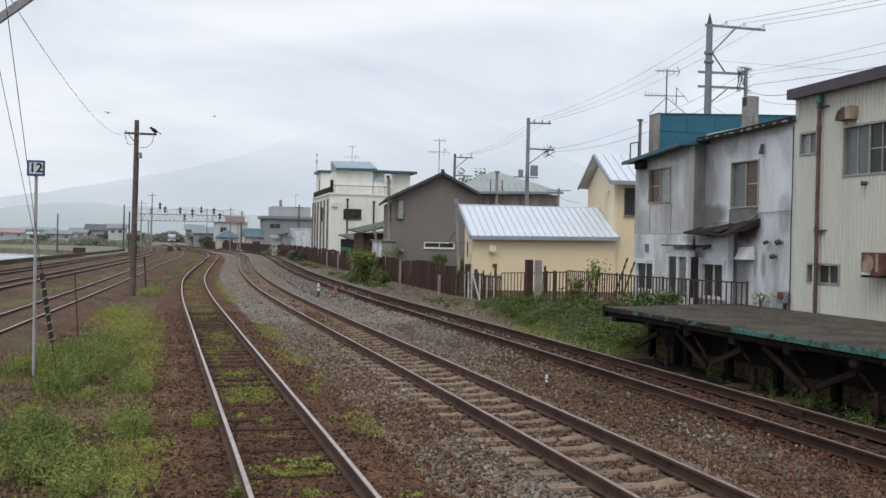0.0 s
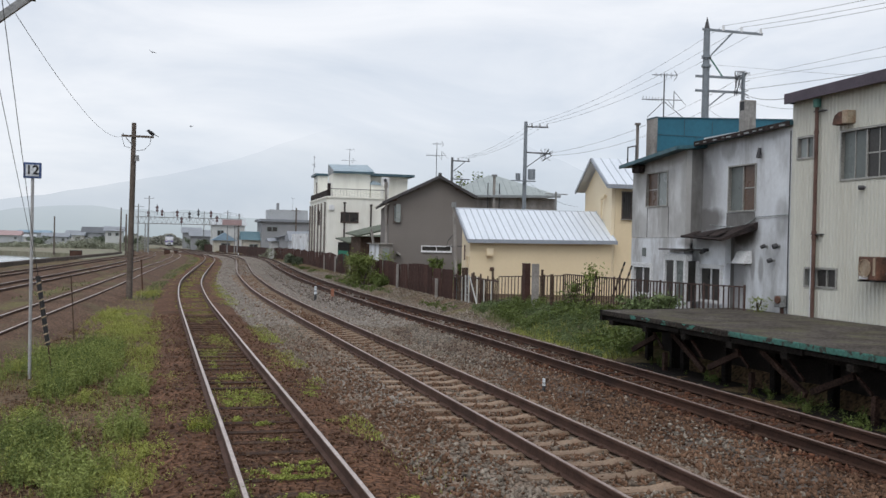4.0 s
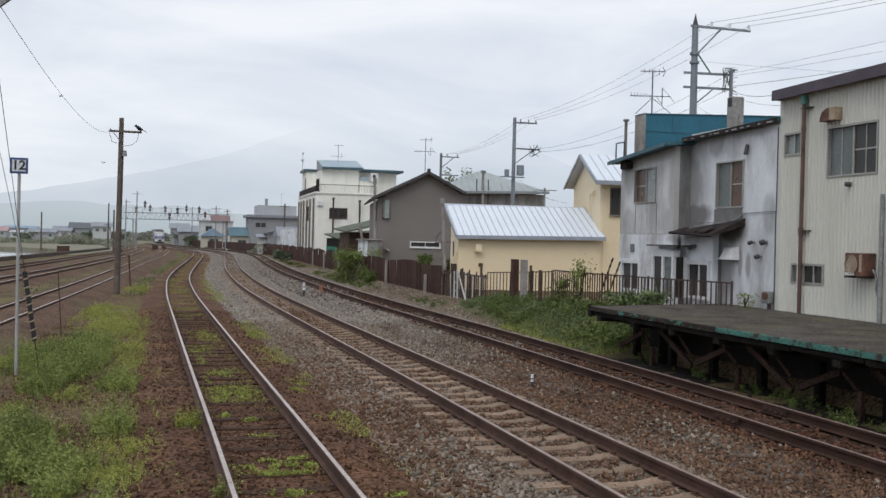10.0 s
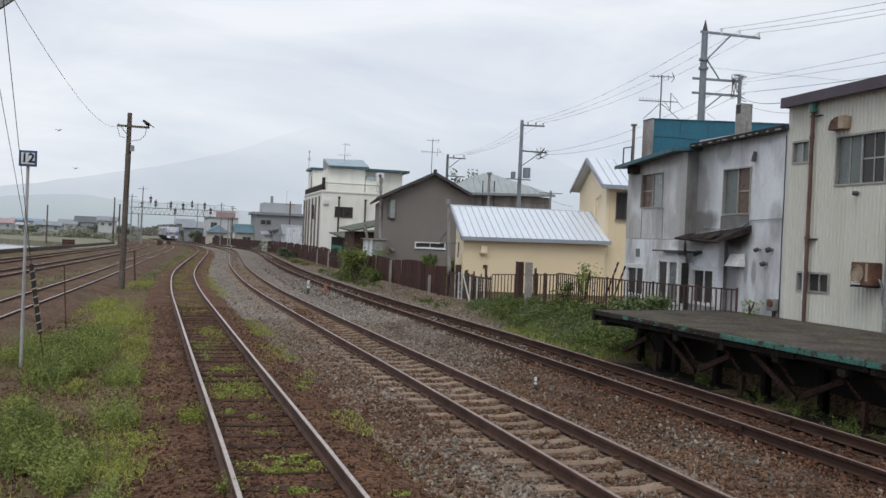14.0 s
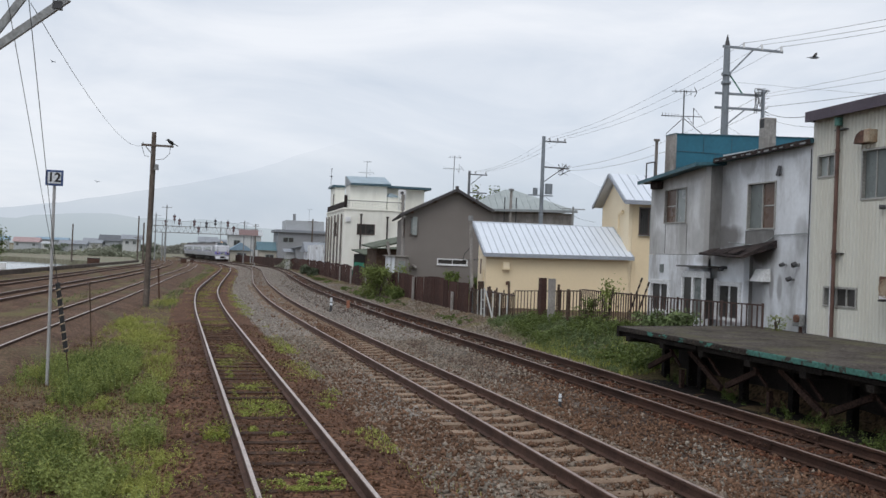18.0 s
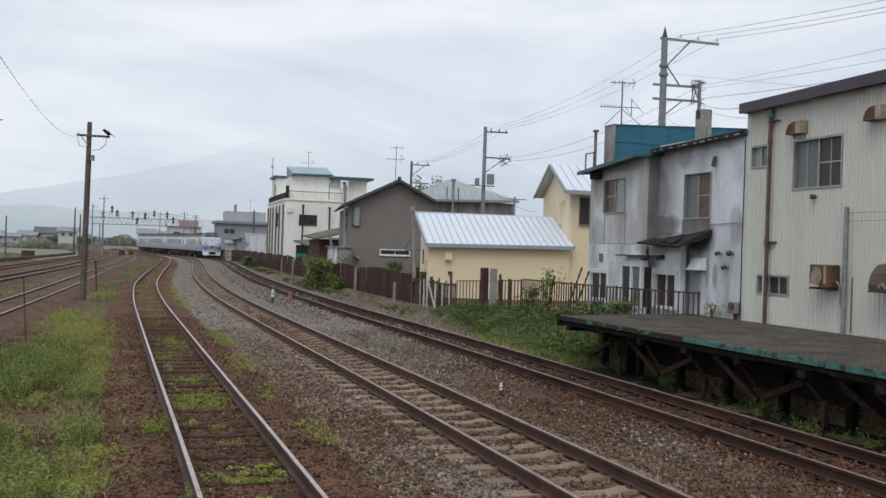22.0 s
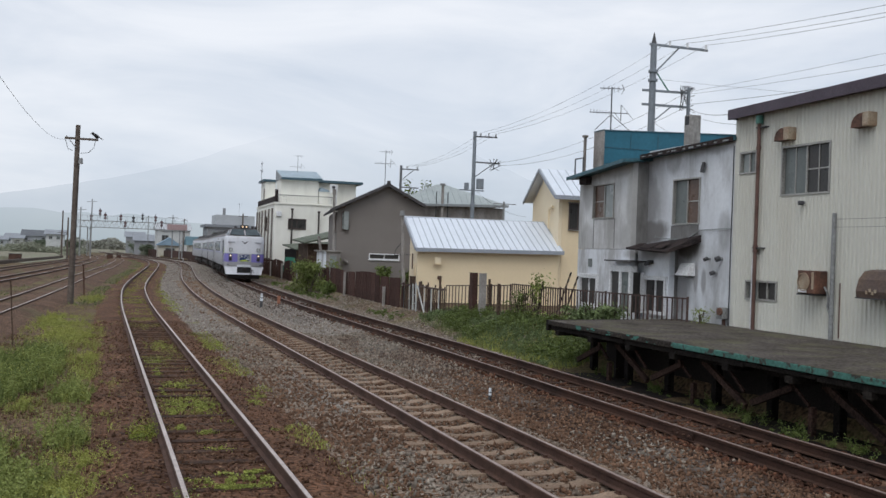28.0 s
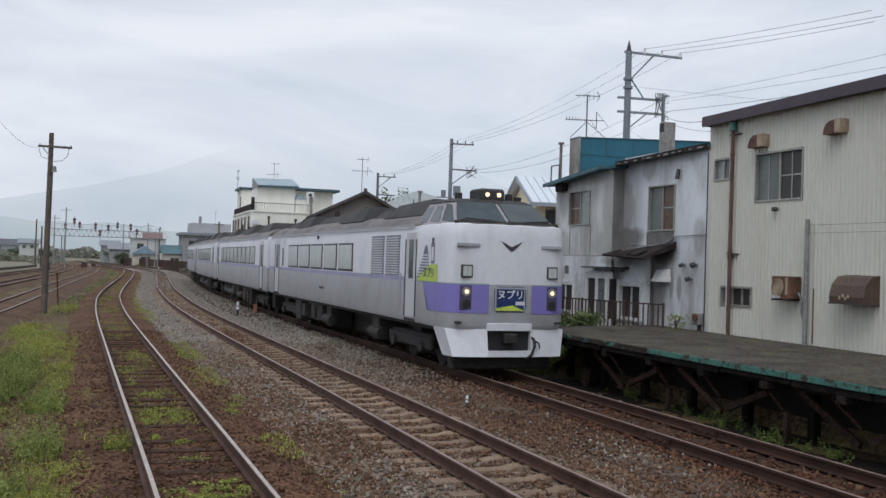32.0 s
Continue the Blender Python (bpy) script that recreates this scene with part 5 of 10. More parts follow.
part("cable", tube(bmesh.new(), [(FD - 0.20, 21.95, 2.12), (FD - 0.2, 22.1, 2.08), (LD - 0.04, 22.3, 1.95)], 0.012, 5), M_whiteframe, gh)
part("conduit", tube(bmesh.new(), [(FD - 0.04, 19.86, 0.95), (FD - 0.05, 19.84, 1.9), (FD - 0.04, 19.87, 2.8), (FD - 0.05, 19.84, 3.7), (FD - 0.04, 19.86, 5.2)], 0.014, 5), M_darksteel, gh, "thin dark cable down the joint of two houses")
mt = thing("meter_box", FD - 0.1, 20.2, 1.1, "small rusty meter box at the corner of a house", "meter box")
part("box", BX(FD - 0.2, FD - 0.02, 19.88, 20.14, 1.10, 1.38, bevel=0.015), M_steel, mt)
part("dial_cover", CYL((FD - 0.25, 19.95, 1.28), (FD - 0.2, 19.95, 1.28), 0.09, seg=12), M_rustbox, mt)
part("leg", BX(FD - 0.1, FD - 0.04, 19.97, 20.03, 0.92, 1.10), M_rustpipe, mt)

# ---- low yellow annex with a silver roof, and the tall yellow house it leans on ----
ya = thing("annex", 13.18, 43, 0.4, "low pale yellow rendered annex with a silver standing-seam metal roof", "annex", "houses by the track", turn=-8)
YS = 43.0
part("wall", WALL("s", YS, 13.18, 19.85, 0.2, 2.62), M_yellow, ya, "pale yellow rendered long wall")
bm = bmesh.new()
hexa(bm, [(13.18, 43.17, 0.2), (13.34, 43.17, 0.2), (13.34, 45.4, 0.2), (13.18, 45.4, 0.2)], [(13.18, 43.17, 2.62), (13.34, 43.17, 2.62), (13.34, 45.4, 2.62), (13.18, 45.4, 2.62)])
v = [bm.verts.new(p) for p in ((13.18, 43.1, 2.63), (13.18, 45.4, 2.63), (13.18, 45.38, 3.98), (13.34, 43.1, 2.63), (13.34, 45.4, 2.63), (13.34, 45.38, 3.98))]
for q in ((0, 2, 1), (3, 4, 5), (0, 3, 5, 2), (1, 2, 5, 4), (0, 1, 4, 3)):
    bm.faces.new([v[i] for i in q])
part("gable_wall", bm, M_yellow_pale, ya, "pale end wall towards the track")
part("back_wall", BX(13.34, 19.85, 45.41, 45.55, 0.2, 4.0), M_yellow, ya)
rf = part("roof", slab(bmesh.new(), [(13.05, 42.72, 2.67), (20.02, 42.72, 2.76), (19.80, 45.5, 4.20), (12.88, 45.5, 4.15)], 0.05), M_silver, ya, "bright silver standing-seam roof")
roof_seams(rf, (13.09, 42.72, 2.67), (19.99, 42.72, 2.76), (12.92, 45.48, 4.14), (19.77, 45.48, 4.19), 22, M_seam)
part("fascia", hexa(bmesh.new(), [(13.03, 42.66, 2.50), (20.03, 42.66, 2.59), (20.03, 42.72, 2.59), (13.03, 42.72, 2.50)], [(13.03, 42.66, 2.675), (20.03, 42.66, 2.765), (20.03, 42.72, 2.765), (13.03, 42.72, 2.675)]), M_silver_trim, ya, "blue-grey metal fascia")
part("verge", beam(bmesh.new(), (13.02, 42.70, 2.62), (12.86, 45.5, 4.10), 0.05, 0.12), M_silver_trim, ya)
part("ridge_cap", BX(12.86, 19.80, 45.44, 45.60, 4.13, 4.20), M_silver, ya)
vb = part("vent_box", BX(13.95, 14.25, 42.82, 43.0, 1.98, 2.28, bevel=0.02), M_yellow_pale, ya, "small cream wall vent box")
part("hood", BX(13.93, 14.27, 42.80, 43.0, 1.94, 1.985), M_yellow, vb)
part("vent", BX(14.12, 14.32, 42.9, 43.0, 1.25, 1.42, bevel=0.03), M_rustbox, ya)
part("pipe", CYL((13.10, 44.0, 1.7), (13.10, 44.0, 2.4), 0.03, seg=6), M_rustpipe, ya)
part("frame", BX(13.12, 13.17, 43.4, 44.0, 1.4, 1.9), M_yellow, ya)
pp = thing("drain_pole", 12.75, 43.6, 0.3, "weathered grey pipe standing beside the yellow annex", "pipe")
part("pipe", CYL((12.78, 43.6, 0.2), (12.55, 43.6, 4.25), 0.085, 0.075, 10), M_concrete, pp, round_off=True)
part("cap", CYL((12.55, 43.6, 4.12), (12.54, 43.6, 4.36), 0.12, 0.10, 10), M_steel, pp, round_off=True)
part("strap", tube(bmesh.new(), [(12.6, 43.6, 2.9), (12.35, 43.7, 2.6), (12.3, 43.8, 2.3), (13.1, 43.9, 2.35)], 0.02, 5), M_darksteel, pp)

ty = thing("house", 13.18, 43, 0.4, "tall pale yellow rendered house with a silver gable roof", "house", "houses by the track", turn=-8)
TD, TS = 19.86, 43.2
bm = bmesh.new()
prof = [(TS, 0.2), (47.75, 0.2), (47.75, 5.25), (45.47, 6.55), (TS, 5.3)]
hexa(bm, [(TD, a, z) for a, z in prof], [(TD + 0.16, a, z) for a, z in prof])
bmesh.ops.recalc_face_normals(bm, faces=bm.faces)
part("gable_wall", bm, M_yellow_pale, ty, "pale yellow gable wall")
tw = (20.34, 21.3, 3.80, 5.07)
part("wall", WALL("s", TS, TD + 0.17, 25.5, 0.2, 5.3, [tw]), M_yellow, ty)
part("back_wall", BX(TD + 0.17, 25.5, 47.6, 47.75, 0.2, 5.25), M_yellow, ty)
r1 = part("roof", slab(bmesh.new(), [(TD - 0.38, TS - 0.55, 5.36), (26, TS - 0.55, 5.36), (26, 45.47, 6.80), (TD - 0.38, 45.47, 6.80)], 0.06), M_silver, ty, "silver standing-seam roof")
part("roof", slab(bmesh.new(), [(TD - 0.38, 45.47, 6.80), (26, 45.47, 6.80), (26, 48.2, 5.30), (TD - 0.38, 48.2, 5.30)], 0.06), M_silver, ty)
roof_seams(r1, (TD - 0.35, TS - 0.55, 5.36), (26, TS - 0.55, 5.36), (TD - 0.35, 45.45, 6.79), (26, 45.45, 6.79), 15, M_seam)
part("verge", beam(bmesh.new(), (TD - 0.40, TS - 0.57, 5.30), (TD - 0.40, 45.47, 6.74), 0.05, 0.14), M_silver_trim, ty)
part("verge", beam(bmesh.new(), (TD - 0.40, 45.47, 6.74), (TD - 0.40, 48.22, 5.24), 0.05, 0.14), M_silver_trim, ty)
part("fascia", BX(TD - 0.4, 26, TS - 0.62, TS - 0.55, 5.18, 5.37), M_silver_trim, ty)
w = window(ty, "s", TS, *tw, [M_darkpane, M_frost], M_brownframe)
for i in range(9):
    part("bar", BX(20.36 + i * 0.11, 20.376 + i * 0.11, TS - 0.12, TS - 0.105, 3.76, 5.12), M_darksteel, w)
for z in (3.76, 5.05):
    part("bar_rail", BX(20.28, 21.3, TS - 0.125, TS - 0.10, z, z + 0.03), M_steel, w)
fp = part("flue", CYL((TD - 0.16, 44.3, 3.85), (TD - 0.16, 44.3, 4.85), 0.05, seg=8), M_yellow, ty, round_off=True)
part("flue_head", CYL((TD - 0.16, 44.3, 4.75), (TD - 0.10, 43.9, 4.9), 0.07, seg=8), M_yellow, fp)

# ---- dark taupe house with a gable to the camera's side ----
dh = thing("house", 13.09, 60, 0.4, "dark taupe rendered house with a low pitched dark roof", "house", "houses by the track", turn=-9)
BASE[dh.name] = Vector((13.21, 60, 0.4))
DS = 60.0
hw = (15.26, 17.19, 1.95, 2.34)
sw = (13.48, 13.92, 3.75, 4.85)
part("wall", WALL("s", DS, 13.21, 18.6, 0.2, 4.75, [hw, sw]), M_darkhouse, dh, "plain dark taupe front wall")
bm = bmesh.new()
hexa(bm, [(13.21, DS, 4.752), (18.6, DS, 4.752), (18.6, DS + 0.16, 4.752), (13.21, DS + 0.16, 4.752)], [(13.21, DS, 4.95), (18.6, DS, 5.30), (18.6, DS + 0.16, 5.30), (13.21, DS + 0.16, 4.95)])
v = [bm.verts.new(p) for p in ((13.21, DS, 4.95), (18.6, DS, 5.30), (16.3, DS, 6.58), (13.21, DS + 0.16, 4.95), (18.6, DS + 0.16, 5.30), (16.3, DS + 0.16, 6.58))]
for q in ((0, 1, 2), (3, 5, 4), (0, 2, 5, 3), (1, 4, 5, 2)):
    bm.faces.new([v[i] for i in q])
part("gable", bm, M_darkhouse, dh)
part("side_wall", WALL("d", 13.21, DS + 0.165, 70, 0.2, 4.9, [(60.6, 62.2, 3.6, 4.8)]), M_darkhouse, dh)
window(dh, "d", 13.21, 60.6, 62.2, 3.6, 4.8, [M_frost, M_darkpane], M_brownframe)
part("back_wall", BX(13.37, 18.6, 69.85, 70, 0.2, 4.9), M_darkhouse, dh)
part("side_wall", BX(18.44, 18.6, DS + 0.165, 69.84, 0.2, 5.2), M_darkhouse, dh)
part("roof", slab(bmesh.new(), [(12.80, DS - 0.45, 4.98), (16.3, DS - 0.45, 6.72), (16.3, 70.4, 6.72), (12.80, 70.4, 4.98)], 0.12), M_darkroof, dh, "dark sheet roof")
part("roof", slab(bmesh.new(), [(16.3, DS - 0.45, 6.72), (18.62, DS - 0.45, 5.47), (18.62, 70.4, 5.47), (16.3, 70.4, 6.72)], 0.12), M_darkroof, dh)
part("verge", beam(bmesh.new(), (12.78, DS - 0.47, 4.90), (16.3, DS - 0.47, 6.64), 0.06, 0.17), M_darkroof, dh)
part("verge", beam(bmesh.new(), (16.3, DS - 0.47, 6.64), (18.65, DS - 0.47, 5.39), 0.06, 0.17), M_darkroof, dh)
for p in ((13.6, 5.13), (15.0, 5.87), (17.6, 5.92)):
    part("purlin_end", BX(p[0] - 0.25, p[0] + 0.05, DS - 0.44, DS - 0.02, p[1] - 0.06, p[1] + 0.08), M_oldwood, dh)
part("ridge_knob", BX(16.2, 16.4, DS - 0.5, DS - 0.3, 6.62, 6.86), M_darkroof, dh)
window(dh, "s", DS, *hw, [M_darkpane, M_darkpane], M_whiteframe, bar=0.07, label="narrow strip window in a white frame")
window(dh, "s", DS, *sw, [M_frost], M_brownframe, bar=0.04)
part("shutter_box", BX(13.62, 13.92, DS - 0.22, DS - 0.05, 3.72, 4.86, bevel=0.02), M_frost, dh, "pale shutter box beside a small window")
dpk = part("downpipe", CYL((13.06, DS - 0.14, 1.9), (12.98, DS - 0.14, 5.9), 0.075, seg=8), M_concrete, dh, "long grey stove pipe up the corner", round_off=True)
part("elbow", CYL((12.95, DS - 0.14, 1.98), (13.5, DS - 0.14, 1.98), 0.075, seg=8), M_concrete, dpk)
part("cap", CYL((12.98, DS - 0.14, 5.85), (12.98, DS - 0.14, 6.2), 0.11, seg=8), M_concrete, dpk)
part("bulb_vent", CYL((13.7, DS - 0.12, 1.85), (13.95, DS - 0.12, 1.70), 0.09, seg=8), M_concrete, dh)
sh = thing("lean_to", 12.9, 61, 0.4, "whitish block lean-to with a door beside the dark house", "shed")
part("wall", WALL("s", 58.9, 12.3, 13.15, 0.2, 2.35), M_concrete, sh)
part("wall", WALL("d", 12.3, 59.07, 62, 0.2, 2.35), M_stucco_white, sh)
part("door", BX(12.5, 12.9, 58.86, 58.895, 0.6, 2.1), M_frost, sh)
part("roof", BX(12.15, 13.2, 58.75, 62.1, 2.355, 2.42), M_concrete, sh)
# ---- hip-roofed house behind ----
hh = thing("house", 19.2, 66.3, 0.5, "grey house behind with a grey-green hipped sheet roof", "house", "houses by the track", turn=-9)
part("wall", BX(19.2, 26.3, 66.3, 74, 0.3, 5.85), M_concrete, hh, "grey sooty concrete block wall")
bm = bmesh.new()
e = [(18.2, 65.8, 5.86), (26.55, 65.8, 6.06), (26.55, 74.5, 6.06), (18.2, 74.5, 5.86)]
t = [(21.85, 69.0, 7.54), (22.45, 69.0, 7.56), (22.45, 71.5, 7.56), (21.85, 71.5, 7.54)]
hexa(bm, e, t)
hr = part("roof", bm, M_greenroof, hh, "grey-green hipped sheet roof")
for i in range(1, 18):
    f = i / 18
    low_p = Vector(e[0]).lerp(Vector(e[1]), f)
    x = low_p.x
    k_ = min((x - 18.2) / 3.65, (26.55 - x) / 4.1, 1.0)
    part("seam", beam(bmesh.new(), low_p + Vector((0, 0, 0.02)), (x, 65.8 + 3.2 * k_, low_p.z + 0.02 + (7.54 - low_p.z) * k_), 0.05, 0.05), M_greenroof, hr)
part("fascia", hexa(bmesh.new(), [(18.18, 65.74, 5.72), (26.57, 65.74, 5.90), (26.57, 65.80, 5.90), (18.18, 65.80, 5.72)], [(18.18, 65.74, 5.88), (26.57, 65.74, 6.08), (26.57, 65.80, 6.08), (18.18, 65.80, 5.88)]), M_midtrim, hh)
fl2 = thing("flue_pipe", 22.0, 65.6, 4.5, "tall pale flue pipe with guard rods", "flue")
part("pipe", CYL((21.75, 65.5, 3.9), (21.75, 65.5, 7.3), 0.10, seg=8), M_concrete, fl2, round_off=True)
part("cap", CYL((21.75, 65.5, 7.25), (21.75, 65.5, 7.4), 0.2, seg=8), M_steel, fl2)
for dd in (21.3, 22.15):
    part("rod", CYL((dd, 65.5, 5.0), (dd, 65.5, 6.8), 0.035, seg=6), M_darksteel, fl2)

# ---- white building with a roof terrace ----
wb = thing("building", 14.85, 94, 0.4, "white rendered building with a railed roof terrace and blue-edged roofs", "building", "houses by the track")
wb.matrix_world = FR @ pose(14.45, 94, 0.4, 0, 0, -1.3)
WD, WS = 14.85, 94.0
bw = (16.15, 17.9, 4.36, 5.36)
part("wall", WALL("s", WS, WD, 21.5, 0.2, 6.70, [bw]), M_white, wb, "white front wall")
sidew = [(97.9, 98.8, 4.2, 5.6), (99.4, 100.4, 4.2, 5.6)]
part("side_wall", WALL("d", WD, WS + 0.165, 108.4, 0.2, 6.70, sidew), M_white, wb, "white side wall with pilasters")
for h in sidew:
    window(wb, "d", WD, *h, [M_darkpane], M_brownframe)
for s in (94.9, 97.6, 100.2, 102.9, 105.2, 107.3):
    part("wall_pipe", CYL((WD - 0.12, s, 0.2), (WD - 0.12, s, 6.3), 0.085, seg=8), M_pipebrown, wb)
part("back_wall", BX(WD + 0.17, 21.5, 108.2, 108.4, 0.2, 6.7), M_white, wb)
part("side_wall", BX(21.3, 21.5, WS + 0.165, 108.2, 0.2, 6.7), M_white, wb)
part("terrace", BX(WD - 0.1, 21.6, WS - 0.1, 108.5, 6.702, 6.86), M_white, wb)
window(wb, "s", WS, *bw, [M_darkpane, M_darkpane], M_brownframe, bar=0.06)
part("alarm_box", BX(15.0, 15.5, WS - 0.2, WS, 5.5, 6.0, bevel=0.03), M_whiteframe, wb)
rl = part("terrace_rail", BX(WD + 0.3, 20.6, WS + 0.03, WS + 0.08, 7.55, 7.61), M_darksteel, wb)
for i in range(38):
    part("baluster", BX(WD + 0.32 + i * 0.150, WD + 0.345 + i * 0.150, WS + 0.04, WS + 0.07, 6.86, 7.55), M_darksteel, rl)
part("parapet", BX(WD - 0.02, WD + 0.1, WS + 0.3, 107.9, 6.86, 7.45), M_canopy, wb, "dark brown parapet along the terrace side")
part("post", BX(WD, WD + 0.28, WS, WS + 0.28, 6.86, 8.08), M_canopy, wb)
part("penthouse", BX(15.6, 19.3, 96.0, 99.2, 6.86, 9.2), M_white, wb, "cream penthouse room")
bm = bmesh.new()
hexa(bm, [(15.62, 95.5, 9.20), (19.58, 95.5, 9.24), (19.58, 99.45, 9.24), (15.62, 99.45, 9.20)], [(15.62, 95.5, 9.40), (19.58, 95.5, 9.46), (19.58, 99.45, 10.40), (15.62, 99.45, 10.32)])
pr_ = part("roof", bm, M_paleblue, wb, "pale blue single-pitch sheet roof")
roof_seams(pr_, (15.65, 95.5, 9.40), (19.55, 95.5, 9.46), (15.65, 99.43, 10.31), (19.55, 99.43, 10.39), 12, M_paleblue)
part("eave", hexa(bmesh.new(), [(15.60, 95.44, 9.18), (19.60, 95.44, 9.23), (19.60, 95.49, 9.23), (15.60, 95.49, 9.18)], [(15.60, 95.44, 9.36), (19.60, 95.44, 9.42), (19.60, 95.49, 9.42), (15.60, 95.49, 9.36)]), M_bluetrim, wb)
part("gable_end", hexa(bmesh.new(), [(15.55, 95.46, 9.18), (15.61, 95.46, 9.18), (15.61, 99.46, 9.18), (15.55, 99.46, 9.18)], [(15.55, 95.46, 9.38), (15.61, 95.46, 9.38), (15.61, 99.46, 10.30), (15.55, 99.46, 10.30)]), M_midtrim, wb)
part("rear_block", BX(19.32, 23.5, 98, 106, 6.86, 9.19), M_white, wb)
part("flat_roof", BX(19.29, 24.05, 97.2, 106.5, 9.2, 9.43), M_bluetrim, wb, "flat blue-edged roof")
part("side_block", BX(15.12, 16.2, 104.2, 107.8, 6.86, 9.44), M_white, wb)
part("side_roof", BX(14.85, 16.3, 104.0, 108.1, 9.45, 9.68), M_bluetrim, wb)
part("side_pipe", CYL((15.0, 104.1, 7.5), (15.0, 104.1, 8.7), 0.06, seg=6), M_pipebrown, wb)
part("roof_hut", hexa(bmesh.new(), [(19.36, 95.9, 6.86), (20.5, 95.9, 6.86), (20.5, 96.9, 6.86), (19.36, 96.9, 6.86)], [(19.36, 95.9, 8.2), (20.5, 95.9, 8.2), (20.5, 96.9, 8.2), (19.36, 96.9, 8.2)]), M_white, wb)
part("hut_roof", hexa(bmesh.new(), [(19.25, 95.8, 8.2), (20.6, 95.8, 8.2), (20.6, 97.0, 8.2), (19.25, 97.0, 8.2)], [(19.6, 95.8, 8.6), (20.6, 95.8, 8.25), (20.6, 97.0, 8.25), (19.6, 97.0, 8.6)]), M_paleblue, wb)
tk = part("outdoor_unit", BX(20.32, 21.05, 95.1, 95.5, 8.1, 8.92, bevel=0.03), M_whiteframe, wb, "white outdoor unit with a dark fan")
part("unit_leg", BX(20.36, 20.42, 95.2, 95.4, 6.86, 8.1), M_whiteframe, tk)
part("unit_leg", BX(20.95, 21.01, 95.2, 95.4, 6.86, 8.1), M_whiteframe, tk)
part("fan", CYL((20.65, 95.09, 8.62), (20.65, 95.06, 8.62), 0.16, seg=12), M_darksteel, tk)
for dd, z0, z1 in ((16.05, 0.8, 6.15), (18.62, 2.6, 6.0)):
    st = thing("stove_pipe", dd, WS - 0.5, 0.8, "tall thin dark stove pipe before a white wall", "flue", "stove pipes")
    part("pipe", CYL((dd, WS - 0.5, z0), (dd, WS - 0.5, z1), 0.085, seg=8), M_tarred, st, round_off=True)
    part("cap", CYL((dd, WS - 0.5, z1), (dd, WS - 0.5, z1 + 0.16), 0.14, seg=8), M_tarred, st)
# sheds between the white building and the dark house
sd_ = thing("shed", 15, 84, 0.4, "low grey shed with a mossy green sheet roof", "shed")
# wall colour stands in for the shaded void below the roof
part("wall", BX(14.9, 19.0, 84, 90, 0.2, 2.45), M_platwood, sd_, "near-black wall in place of the shade under the shed roof")
for dd in (14.9, 15.9, 17.2, 18.6):
    part("post", BX(dd - 0.06, dd + 0.06, 83.5, 83.62, 0.2, 2.4), M_oldwood, sd_)
part("roof", slab(bmesh.new(), [(14.7, 83.3, 2.45), (19.5, 83.3, 2.85), (19.5, 90.3, 3.3), (14.7, 90.3, 2.85)], 0.10), M_mossroof, sd_)
part("sheet_pile", slab(bmesh.new(), [(13.6, 83.2, 0.5), (14.9, 83.2, 0.5), (14.7, 83.5, 1.7), (13.9, 83.5, 1.75)], 0.05), mat("tarp_green", (0.03, 0.16, 0.11), vary=0.5), sd_, "green tarpaulin leaning on the shed")
sd2 = thing("shed", 16.5, 72, 0.4, "small shed with a green sheet roof beside the dark house", "shed")
part("wall", BX(13.6, 16.8, 72, 76, 0.2, 2.9), M_oldwood, sd2, "weathered board wall")
part("roof", slab(bmesh.new(), [(13.2, 71.4, 2.95), (17.2, 71.4, 3.9), (17.2, 76.5, 4.2), (13.2, 76.5, 3.2)], 0.10), M_mossroof, sd2)
ob = thing("leaning_pipe", 13.2, 66, 0.4, "pale pipe leaning before the sheds", "pipe")
part("pipe", CYL((13.75, 66, 0.5), (13.22, 66.2, 3.35), 0.09, seg=8), M_concrete, ob, round_off=True)

